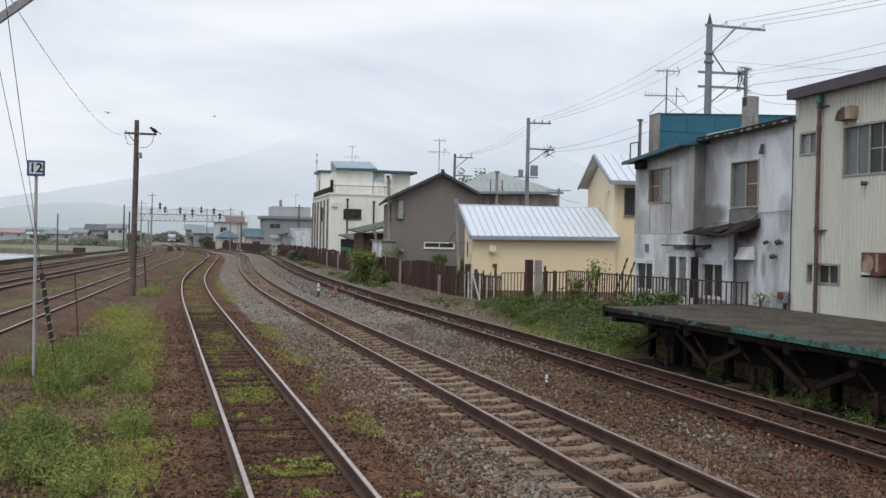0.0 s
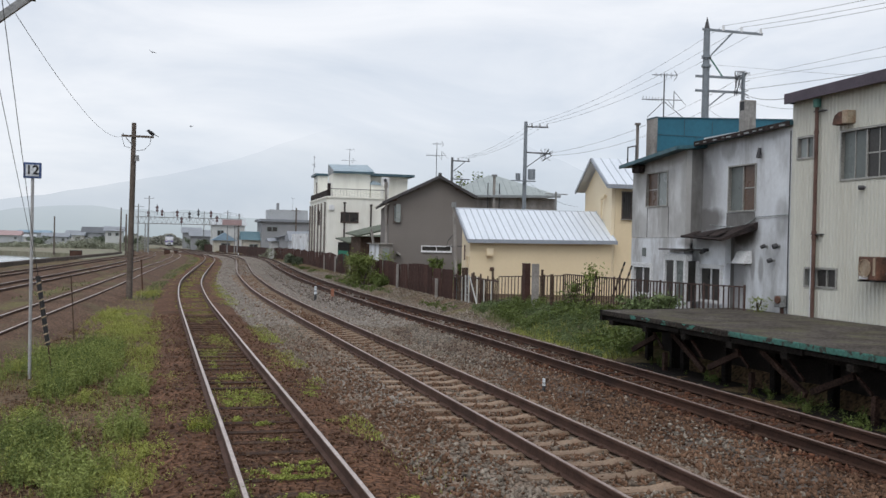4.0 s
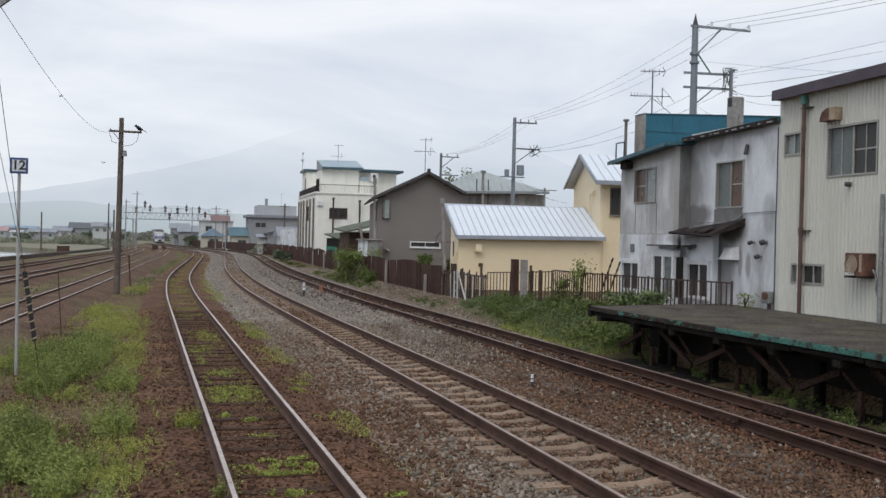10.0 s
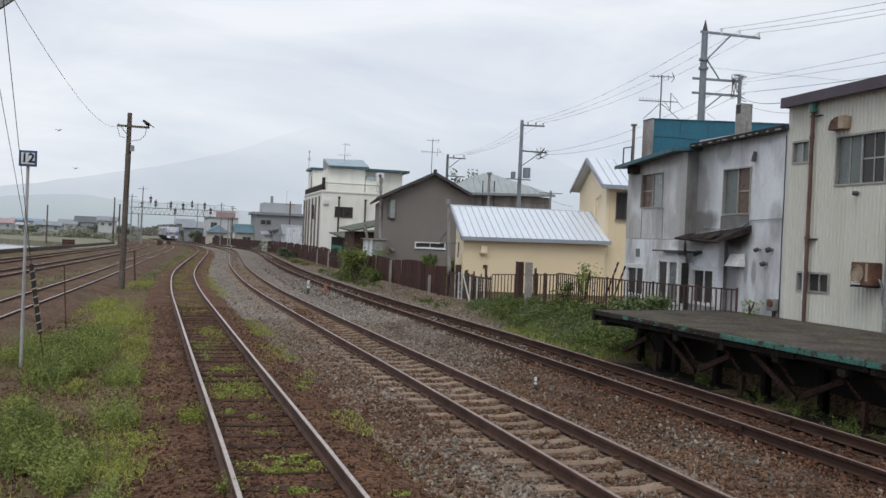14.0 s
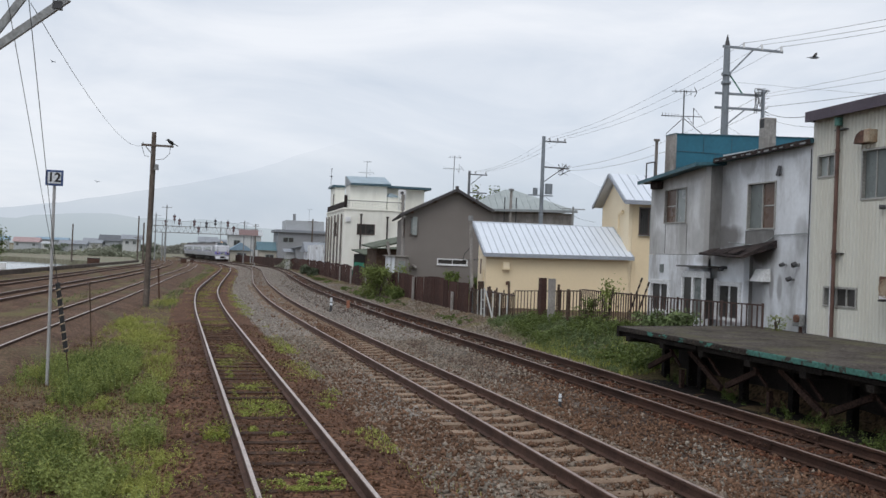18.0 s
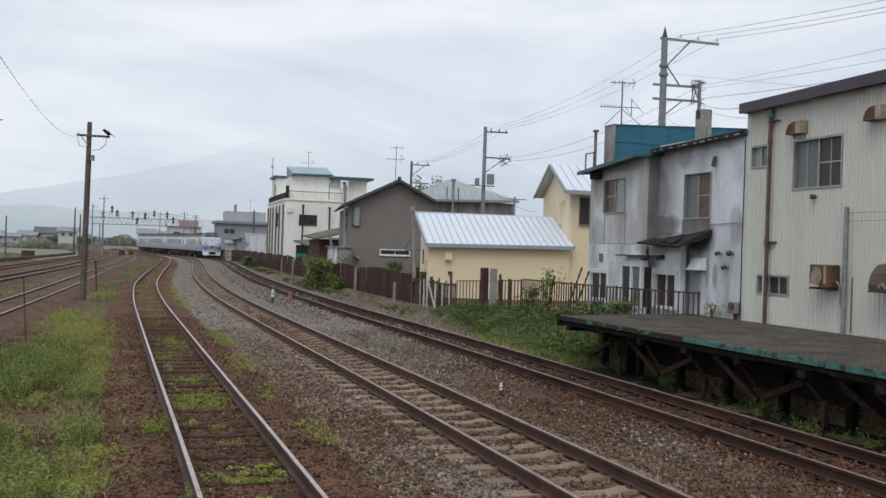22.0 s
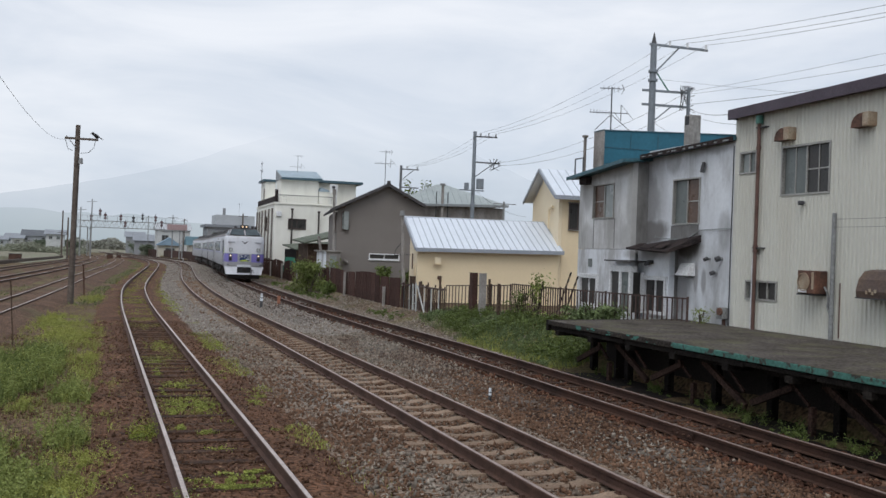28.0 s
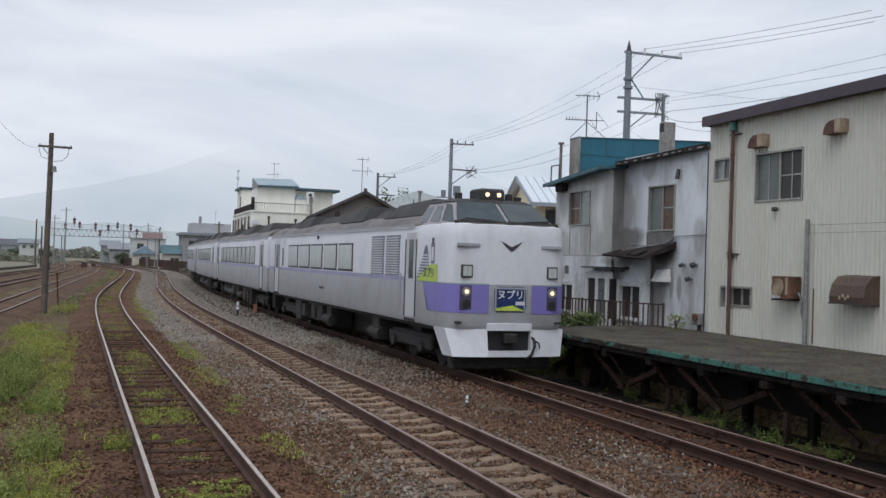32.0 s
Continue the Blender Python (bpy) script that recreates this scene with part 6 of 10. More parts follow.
# ---- houses farther along the line ----
def plain_house(d0, d1, s0, s1, z0, eave, ridge, wall_m, roof_m, label, ridge_along="d", windows=(), trim=None):
    """A far house: walls, pitched roof with overhang, windows on the face towards the yard."""
    h = thing("house", (d0 + d1) / 2, s0, z0, label, "house", "houses in the distance")
    part("wall", BX(d0, d1, s0, s1, z0 - 0.4, eave), wall_m, h)
    o = 0.5
    bm = bmesh.new()
    if ridge_along == "d":
        m_ = (s0 + s1) / 2
        q = [(s0 - o, eave - 0.1), (m_, ridge), (s1 + o, eave - 0.1), (m_, eave - 0.05)]
        hexa(bm, [(d0 - o, a, z) for a, z in q], [(d1 + o, a, z) for a, z in q])
    elif ridge_along == "s":
        m_ = (d0 + d1) / 2
        q = [(d0 - o, eave - 0.1), (m_, ridge), (d1 + o, eave - 0.1), (m_, eave - 0.05)]
        hexa(bm, [(a, s0 - o, z) for a, z in q], [(a, s1 + o, z) for a, z in q])
    else:
        bx(bm, d0 - o, d1 + o, s0 - o, s1 + o, eave + 0.002, ridge)
    bmesh.ops.recalc_face_normals(bm, faces=bm.faces)
    part("roof", bm, roof_m, h)
    if ridge_along == "s":
        bm = bmesh.new()
        v = [bm.verts.new(p) for p in ((d0, s0, eave - 0.1), (d1, s0, eave - 0.1), ((d0 + d1) / 2, s0, ridge - 0.35))]
        v2 = [bm.verts.new(p.co + Vector((0, 0.1, 0))) for p in v]
        bm.faces.new(v)
        bm.faces.new(v2[::-1])
        for i in range(3):
            bm.faces.new((v[i], v2[i], v2[(i + 1) % 3], v[(i + 1) % 3]))
        part("gable", bm, wall_m, h)
    for a0, a1, za, zb in windows:
        wn_ = part("window", BX(a0, a1, s0 - 0.06, s0 - 0.005, za, zb), M_frost, h)
        part("pane", BX(a0 + 0.12, (a0 + a1) / 2 - 0.06, s0 - 0.075, s0 - 0.061, za + 0.1, zb - 0.1), M_darkpane, wn_)
        part("pane", BX((a0 + a1) / 2 + 0.06, a1 - 0.12, s0 - 0.075, s0 - 0.061, za + 0.1, zb - 0.1), M_darkpane, wn_)
    return h


# distance haze is put into these far wall and roof colours
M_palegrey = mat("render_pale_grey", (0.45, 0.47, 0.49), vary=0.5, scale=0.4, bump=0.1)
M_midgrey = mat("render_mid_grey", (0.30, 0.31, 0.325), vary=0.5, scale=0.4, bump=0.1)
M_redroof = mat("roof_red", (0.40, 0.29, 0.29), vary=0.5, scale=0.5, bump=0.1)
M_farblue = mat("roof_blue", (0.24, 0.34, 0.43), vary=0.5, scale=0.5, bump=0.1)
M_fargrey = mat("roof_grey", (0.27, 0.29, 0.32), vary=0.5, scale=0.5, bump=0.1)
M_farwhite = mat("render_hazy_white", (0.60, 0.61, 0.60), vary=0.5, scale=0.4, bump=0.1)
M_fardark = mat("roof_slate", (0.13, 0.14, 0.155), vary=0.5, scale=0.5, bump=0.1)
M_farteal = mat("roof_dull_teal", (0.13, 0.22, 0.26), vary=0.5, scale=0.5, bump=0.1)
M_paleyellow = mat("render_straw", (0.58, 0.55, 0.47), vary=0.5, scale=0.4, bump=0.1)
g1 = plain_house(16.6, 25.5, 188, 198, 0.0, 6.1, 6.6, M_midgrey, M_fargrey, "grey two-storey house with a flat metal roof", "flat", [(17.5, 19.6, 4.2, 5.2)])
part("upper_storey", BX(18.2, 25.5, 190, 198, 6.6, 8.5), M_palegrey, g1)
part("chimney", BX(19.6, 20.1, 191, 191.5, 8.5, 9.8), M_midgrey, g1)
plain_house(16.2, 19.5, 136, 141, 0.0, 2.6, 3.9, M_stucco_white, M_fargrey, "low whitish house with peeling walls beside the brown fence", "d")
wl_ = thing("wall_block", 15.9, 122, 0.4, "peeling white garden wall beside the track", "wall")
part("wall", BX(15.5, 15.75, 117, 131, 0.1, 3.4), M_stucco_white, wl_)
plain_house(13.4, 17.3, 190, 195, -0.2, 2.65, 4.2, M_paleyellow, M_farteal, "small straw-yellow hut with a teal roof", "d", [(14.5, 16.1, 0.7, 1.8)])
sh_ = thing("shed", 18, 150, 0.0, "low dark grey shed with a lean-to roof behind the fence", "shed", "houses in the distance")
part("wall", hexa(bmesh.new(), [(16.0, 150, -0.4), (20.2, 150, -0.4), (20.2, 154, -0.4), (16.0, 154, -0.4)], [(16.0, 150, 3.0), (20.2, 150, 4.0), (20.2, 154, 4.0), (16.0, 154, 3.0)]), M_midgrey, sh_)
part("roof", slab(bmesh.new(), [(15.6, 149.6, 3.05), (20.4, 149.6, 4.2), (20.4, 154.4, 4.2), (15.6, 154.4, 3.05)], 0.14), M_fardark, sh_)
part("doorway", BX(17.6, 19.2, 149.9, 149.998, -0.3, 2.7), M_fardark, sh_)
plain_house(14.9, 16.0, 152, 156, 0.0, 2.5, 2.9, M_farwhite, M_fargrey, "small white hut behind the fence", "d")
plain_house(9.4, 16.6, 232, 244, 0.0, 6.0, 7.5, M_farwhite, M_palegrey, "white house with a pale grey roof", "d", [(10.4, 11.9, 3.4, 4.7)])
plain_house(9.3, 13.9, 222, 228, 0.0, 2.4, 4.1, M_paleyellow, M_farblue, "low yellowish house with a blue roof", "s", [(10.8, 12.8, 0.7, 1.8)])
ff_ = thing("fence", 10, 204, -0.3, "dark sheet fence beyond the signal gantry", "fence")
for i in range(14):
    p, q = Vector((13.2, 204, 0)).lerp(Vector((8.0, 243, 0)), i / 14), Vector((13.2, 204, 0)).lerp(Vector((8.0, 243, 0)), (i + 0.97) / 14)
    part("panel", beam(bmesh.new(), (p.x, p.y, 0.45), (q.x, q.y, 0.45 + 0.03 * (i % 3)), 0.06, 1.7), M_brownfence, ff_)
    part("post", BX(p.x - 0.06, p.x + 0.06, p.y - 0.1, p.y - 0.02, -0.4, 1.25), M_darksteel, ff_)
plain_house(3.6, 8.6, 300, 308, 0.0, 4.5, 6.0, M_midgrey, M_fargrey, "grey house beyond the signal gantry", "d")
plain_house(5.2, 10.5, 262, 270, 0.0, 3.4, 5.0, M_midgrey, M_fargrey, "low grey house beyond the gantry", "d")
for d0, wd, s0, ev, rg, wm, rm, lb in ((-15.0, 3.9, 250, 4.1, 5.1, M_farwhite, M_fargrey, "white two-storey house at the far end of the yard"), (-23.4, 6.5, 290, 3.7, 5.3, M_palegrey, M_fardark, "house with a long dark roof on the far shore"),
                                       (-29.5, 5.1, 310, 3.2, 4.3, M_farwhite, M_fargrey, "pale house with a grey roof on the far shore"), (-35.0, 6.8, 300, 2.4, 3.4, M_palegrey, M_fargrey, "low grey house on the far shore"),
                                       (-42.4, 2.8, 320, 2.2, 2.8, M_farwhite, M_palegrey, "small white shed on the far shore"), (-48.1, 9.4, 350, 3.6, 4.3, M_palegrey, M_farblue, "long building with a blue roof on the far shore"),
                                       (-52.0, 7.0, 330, 2.5, 3.9, M_palegrey, M_redroof, "house with a pale red roof on the far shore"), (-63, 7, 340, 2.8, 4.0, M_farwhite, M_farblue, "long white building on the far shore"),
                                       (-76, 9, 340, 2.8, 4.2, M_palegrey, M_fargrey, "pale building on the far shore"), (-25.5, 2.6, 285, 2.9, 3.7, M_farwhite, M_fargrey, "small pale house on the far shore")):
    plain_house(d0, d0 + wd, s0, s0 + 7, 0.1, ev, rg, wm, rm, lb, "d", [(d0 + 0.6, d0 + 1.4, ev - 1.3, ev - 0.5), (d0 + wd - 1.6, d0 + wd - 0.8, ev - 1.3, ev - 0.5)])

# ---- fences ----
def bar_fence(points, z_of, height, pitch, label):
    """Iron bars between rails, along plan points."""
    a = points[0]
    f = thing("iron_fence", a[0], a[1], z_of(a[1]), label, "fence", "fences by the track")
    me = mesh_of("bar", BX(-0.014, 0.014, -0.014, 0.014, 0, height), M_bar)
    mp = mesh_of("fence_post", BX(-0.024, 0.024, -0.024, 0.024, -0.4, height + 0.03, bevel=0.004), M_bar)
    for (d0, s0), (d1, s1) in zip(points, points[1:]):
        ln_ = math.hypot(d1 - d0, s1 - s0)
        kk = max(2, int(ln_ / pitch))
        for i in range(kk + 1):
            q = i / kk
            d, s = d0 + (d1 - d0) * q, s0 + (s1 - s0) * q
            if i % 13 == 0:
                piece("fence_post", mp, f, d, s, z_of(s))
            else:
                piece("bar", me, f, d, s, z_of(s))
        for hh_ in (0.10, height - 0.02):
            part("fence_rail", beam(bmesh.new(), (d0, s0, z_of(s0) + hh_), (d1, s1, z_of(s1) + hh_), 0.03, 0.035), M_bar, f)
    return f


bar_fence([(13.42, 21.05), (13.02, 22.25), (12.68, 23.9), (12.42, 26.2), (12.33, 28.0), (12.32, 29.6)], lambda s: 0.50, 1.04, 0.15, "dark brown iron bar fence in front of the grey house")
bar_fence([(12.32, 29.75), (12.30, 31.4), (12.2, 33.0), (12.0, 35.3)], lambda s: 0.50 - (s - 29.0) * 0.043, 1.02, 0.27, "rusty iron bar fence with gaps before the yellow annex")
fpz = [(12.15, 32.72, 0.2, 1.80, 0.30, M_brownfence, "broad rust-brown board post"), (12.15, 31.82, 0.2, 1.80, 0.21, M_concrete, "weathered grey board post"), (12.1, 36.3, 0.1, 1.56, 0.10, M_oldwood, "leaning timber post"),
       (12.2, 31.3, 0.2, 1.62, 0.08, M_oldwood, "thin grey timber post"), (12.0, 39.7, 0.0, 1.45, 0.24, M_oldwood, "broad weathered board"), (12.15, 30.3, 0.2, 1.5, 0.12, M_oldwood, "short timber post")]
for d, s, z0, z1, w_, m_, lb in fpz:
    th = 0.10 if w_ > 0.2 else 0.03
    single("fence_board", hexa(bmesh.new(), [(d - th, s - w_ / 2, z0 - 0.3), (d + th, s - w_ / 2, z0 - 0.3), (d + th, s + w_ / 2, z0 - 0.3), (d - th, s + w_ / 2, z0 - 0.3)],
                               [(d - th - 0.02, s - w_ / 2, z1), (d + th - 0.02, s - w_ / 2, z1), (d + th - 0.02, s + w_ / 2 - 0.03, z1 - 0.03), (d - th - 0.02, s + w_ / 2, z1)]), m_, lb + " standing in the fence", "post", "fence boards")
for s0, s1, z1 in ((27.15, 25.9, 2.0), (26.6, 25.45, 1.9)):
    gd_ = thing("stay_guard", 12.62, s0, 0.4, "black and yellow striped guard tube leaning behind the iron fence", "guard tube", "striped stay guards")
    a, b = Vector((12.64, s0, 0.4)), Vector((12.60, s1, z1))
    part("tube", CYL(a, b, 0.026, seg=10), M_black, gd_, round_off=True)
    for i in range(8):
        part("stripe", CYL(a.lerp(b, 0.08 + i * 0.115), a.lerp(b, 0.135 + i * 0.115), 0.0285, seg=10), M_yellowpaint, gd_)
# patched stretch of boards, pipes and a ladder frame
pt_ = thing("patched_fence", 11.9, 38, 0.0, "patched fence of old boards, pipes and a white ladder frame", "fence")
rnd = random.Random(12)
M_pale_pipe = mat("pipe_pale", (0.52, 0.53, 0.52), vary=0.5, scale=4)
for i in range(26):
    s = 35.5 + i * 0.21
    m_ = rnd.choice([M_oldwood, M_brownfence, M_bar, M_oldwood, M_pale_pipe])
    w_ = rnd.uniform(0.03, 0.13) if m_ is not M_pale_pipe else 0.035
    d = 12.0 - (s - 35.5) * 0.03
    z1 = 1.15 + rnd.uniform(-0.15, 0.15)
    part("stake", hexa(bmesh.new(), [(d - 0.02, s - w_ / 2, -0.35), (d + 0.02, s - w_ / 2, -0.35), (d + 0.02, s + w_ / 2, -0.35), (d - 0.02, s + w_ / 2, -0.35)],
                       [(d - 0.02, s - w_ / 2 + rnd.uniform(-0.08, 0.08), z1), (d + 0.02, s - w_ / 2, z1), (d + 0.02, s + w_ / 2, z1), (d - 0.02, s + w_ / 2, z1)]), m_, pt_)
part("rail", beam(bmesh.new(), (12.0, 35.4, 1.05), (11.85, 41.0, 1.08), 0.05, 0.06), M_bar, pt_)
ldr = part("ladder", CYL((11.85, 37.2, -0.3), (11.8, 38.4, 1.1), 0.03, seg=6), M_pale_pipe, pt_, "white metal ladder frame")
part("ladder_side", CYL((11.85, 38.6, -0.3), (11.8, 38.6, 1.2), 0.03, seg=6), M_pale_pipe, ldr)
part("ladder_side", CYL((11.85, 39.0, -0.3), (11.8, 39.0, 1.15), 0.03, seg=6), M_pale_pipe, ldr)
for z in (0.0, 0.35, 0.7):
    part("rung", CYL((11.84, 38.6, z), (11.84, 39.0, z), 0.02, seg=6), M_pale_pipe, ldr)
part("blue_board", BX(11.86, 11.9, 40.3, 40.6, -0.3, 0.95), mat("board_blue", (0.16, 0.26, 0.30), vary=0.6, scale=3), pt_, "faded blue board")
# brown sheet fence along the line
bf = thing("sheet_fence", 12.2, 60, -0.2, "long rust-brown corrugated sheet fence along the track", "fence")
rnd = random.Random(3)
bm = bmesh.new()
edge = [(0.0, 0.0)]
for i in range(6):
    edge += [(-0.03, i * 0.15 + 0.04), (-0.03, i * 0.15 + 0.11), (0.0, i * 0.15 + 0.15)]
front = [[bm.verts.new((x, y, z)) for x, y in edge] for z in (0, 1.66)]
back = [[bm.verts.new((x + 0.012, y, z)) for x, y in edge] for z in (0, 1.66)]
for i in range(len(edge) - 1):
    bm.faces.new((front[0][i + 1], front[0][i], front[1][i], front[1][i + 1]))
    bm.faces.new((back[0][i], back[0][i + 1], back[1][i + 1], back[1][i]))
    bm.faces.new((front[1][i + 1], front[1][i], back[1][i], back[1][i + 1]))
ME_SHEET = mesh_of("fence_sheet", bm, M_brownfence)
FENCE = spline([(40, 11.8), (50, 12.0), (65, 12.4), (85, 13.3), (105, 14.3), (125, 15.2), (145, 15.6), (165, 14.7), (185, 13.0)])
s = 41.0
while s < 150:
    p, t, r = near_line(FENCE, s)
    z = -0.30 + (0.06 * math.sin(s * 0.7)) + rnd.uniform(-0.03, 0.03) + (0.12 if s > 70 else 0)
    piece("fence_sheet", ME_SHEET, bf, p.x, p.y, z, math.degrees(math.atan2(-t.x, t.y)), rnd.uniform(-2, 2))
    s += 0.9
for s in (43.2, 52.0, 60.5, 69.5, 78.6, 87.4):
    p, t, r = near_line(FENCE, s)
    part("fence_post", BX(p.x - 0.22, p.x - 0.10, s - 0.06, s + 0.06, -0.4, 0.85 if s < 50 else 1.3, bevel=0.01), M_concrete, bf, "weathered concrete post")
fr = thing("sheet_fence", 12.5, 175, -0.2, "far dark sheet fence along the curve", "fence")
for a in range(150, 215, 5):
    p, t, r = near_line(FENCE if a < 185 else T3, a)
    q, t2, r2 = near_line(FENCE if a < 185 else T3, a + 4.95)
    o = 0 if a < 185 else 3.6
    part("fence_panel", beam(bmesh.new(), (p.x + o, a, 0.55), (q.x + o, a + 4.95, 0.55), 0.06, 1.6), M_brownfence, fr)

# ---- poles ----
wp = thing("utility_pole", -1.65, 45.2, -0.3, "old brown timber pole with a single crossarm in the yard", "pole", "poles")
part("shaft", CYL((-1.662, 45.206, -0.400), (-1.618, 45.206, 7.391), 0.14, 0.10, 12), M_polewood, wp, round_off=True)
arm = part("crossarm", BX(-2.13, -0.775, 45.06, 45.16, 6.755, 6.845), M_polewood, wp)
for d in (-2.06, -0.82):
    ins = part("insulator", CYL((d, 45.11, 6.845), (d, 45.11, 6.91), 0.025, 0.02, 8), M_steel, arm)
part("brace", beam(bmesh.new(), (-1.939, 45.073, 6.727), (-1.662, 45.073, 6.394), 0.03, 0.04), M_steel, wp)
part("loop", tube(bmesh.new(), [(-0.886, 45.096, 6.815), (-0.942, 45.096, 6.450), (-1.163, 45.096, 6.228), (-1.496, 45.096, 6.173)], 0.012, 5), M_wire, wp)
part("loop", tube(bmesh.new(), [(-2.105, 45.096, 6.727), (-1.994, 45.096, 6.339), (-1.773, 45.096, 6.283)], 0.012, 5), M_wire, wp)
part("lamp_box", CYL((-1.463, 45.118, 5.729), (-1.463, 45.118, 5.973), 0.105, 0.085, 10), M_steel, wp, round_off=True)
part("ground_wire", tube(bmesh.new(), [(-1.507, 45.162, 5.729), (-1.529, 45.096, 3.070), (-1.551, 45.073, -0.254)], 0.012, 4), M_wire, wp)
crow = thing("crow", -0.78, 40.7, 6.45, "black crow that sits on a pole's crossarm, then flies off", "bird")
bm = bmesh.new()
bmesh.ops.create_uvsphere(bm, u_segments=10, v_segments=7, radius=1.0, matrix=Matrix.Translation((-0.80, 40.7, 6.535)) @ Matrix.Rotation(radians(32), 4, "Y") @ Matrix.Diagonal((0.17, 0.075, 0.08, 1)))
part("body", bm, M_black, crow, round_off=True)
bm = bmesh.new()
bmesh.ops.create_uvsphere(bm, u_segments=8, v_segments=6, radius=0.062, matrix=Matrix.Translation((-0.92, 40.7, 6.63)))
part("head", bm, M_black, crow, round_off=True)
part("beak", CYL((-0.96, 40.7, 6.63), (-1.04, 40.7, 6.61), 0.022, 0.004, 6), M_black, crow)
part("tail", hexa(bmesh.new(), [(-0.66, 40.66, 6.48), (-0.66, 40.74, 6.48), (-0.48, 40.75, 6.36), (-0.48, 40.65, 6.36)], [(-0.66, 40.66, 6.50), (-0.66, 40.74, 6.50), (-0.48, 40.75, 6.375), (-0.48, 40.65, 6.375)]), M_black, crow)
for y in (40.675, 40.725):
    part("leg", CYL((-0.80, y, 6.41), (-0.80, y, 6.47), 0.01, seg=5), M_black, crow)


def crow_wing(side):
    """A wing drawn from its shoulder outwards, with fingered flight feathers."""
    edge = [(-0.02, 0.0), (-0.05, 0.14), (-0.03, 0.30), (0.06, 0.43), (0.09, 0.40), (0.085, 0.37), (0.13, 0.36), (0.12, 0.32), (0.16, 0.30), (0.15, 0.24), (0.17, 0.12), (0.14, 0.0)]
    bm = bmesh.new()
    lo = [bm.verts.new((x, side * y, -0.006)) for x, y in edge]
    hi = [bm.verts.new((x, side * y, 0.006 + 0.03 * y)) for x, y in edge]
    bm.faces.new(lo)
    bm.faces.new(hi)
    for i in range(len(edge)):
        j = (i + 1) % len(edge)
        bm.faces.new((lo[i], lo[j], hi[j], hi[i]))
    bmesh.ops.recalc_face_normals(bm, faces=bm.faces)
    ob = new("wing", mesh_of("wing", bm, M_black))
    ob.parent = crow
    return tagged(ob)


CROW_WINGS = [(crow_wing(side), side) for side in (-1, 1)]

# number sign
sg = thing("number_sign", -2.43, 19.5, -0.3, "white number 12 sign in a blue frame on a pale post", "sign")
part("post", CYL((-2.43, 19.5, -0.4), (-2.45, 19.5, 3.42), 0.030, 0.028, 10), M_postgrey, sg, round_off=True)
bd = part("board", BX(-2.605, -2.295, 19.44, 19.465, 3.40, 3.69, bevel=0.006), M_signblue, sg, "dark blue sign board")
part("face", BX(-2.565, -2.335, 19.434, 19.44, 3.44, 3.65), M_signwhite, bd)
cu = bpy.data.curves.new("sign_text", "FONT")
cu.body, cu.size, cu.align_x, cu.align_y, cu.extrude = "12", 0.235, "CENTER", "CENTER", 0.002
cu.offset = 0.006
tmp = new("sign_text", cu)
me = bpy.data.meshes.new_from_object(tmp)
bpy.data.objects.remove(tmp)
me.materials.append(M_black)
tx = new("digits", me)
tx.parent = bd
tx.matrix_local = Matrix.Translation(Vector((-2.45, 19.431, 3.545)) - Vector((-2.43, 19.5, -0.3))) @ pose(0, 0, 0, 90, 0, 0)
part("clamp", BX(-2.48, -2.42, 19.465, 19.52, 3.46, 3.52), M_steel, sg)

# stay wires with a striped guard
sw_ = thing("stay_guard", -2.1, 19.3, -0.3, "striped guard tube over the foot of stay wires", "guard tube")
a, b = Vector((-2.0, 19.3, -0.3)), Vector((-2.30, 19.3, 1.62))
part("tube", CYL(a.lerp(b, 0.34), b, 0.043, seg=12), M_black, sw_, "black guard tube", round_off=True)
for i in range(8):
    turn_ = [a.lerp(b, 0.36 + i * 0.08 + k * 0.0035) + Vector((0.036 * math.cos(math.pi * k / 6 + math.pi), 0.036 * math.sin(math.pi * k / 6 + math.pi), 0)) for k in range(13)]
    part("stripe", tube(bmesh.new(), turn_, 0.016, 6), M_yellowpaint, sw_, "slanting cream stripe")
part("rod", CYL(a, a.lerp(b, 0.40), 0.012, seg=6), M_rail, sw_)
wire(b, Vector((-1.74, 10.56, 5.36)), 0.0, 0.009, "steel stay wire running up to a pole", "stay wires")
wire(b + Vector((0.0, 0.05, 0)), Vector((-1.98, 10.56, 5.34)), 0.0, 0.008, "steel stay wire running up to a pole", "stay wires")
tp = thing("thin_stake", -2.33, 27.2, -0.3, "thin grey stake in the weeds", "stake")
part("stake", CYL((-2.33, 27.2, -0.4), (-2.44, 27.2, 1.30), 0.016, seg=6), M_oldwood, tp)
part("cap", CYL((-2.44, 27.2, 1.30), (-2.44, 27.2, 1.33), 0.022, seg=6), M_oldwood, tp)
ip = thing("iron_post", -1.26, 51.8, -0.3, "thin leaning rusty iron post in the yard", "post")
part("post", beam(bmesh.new(), (-1.26, 51.8, -0.4), (-1.36, 51.8, 1.24), 0.075, 0.075), M_rail, ip)
part("cap", BX(-1.42, -1.30, 51.74, 51.86, 1.22, 1.28), M_rail, ip)
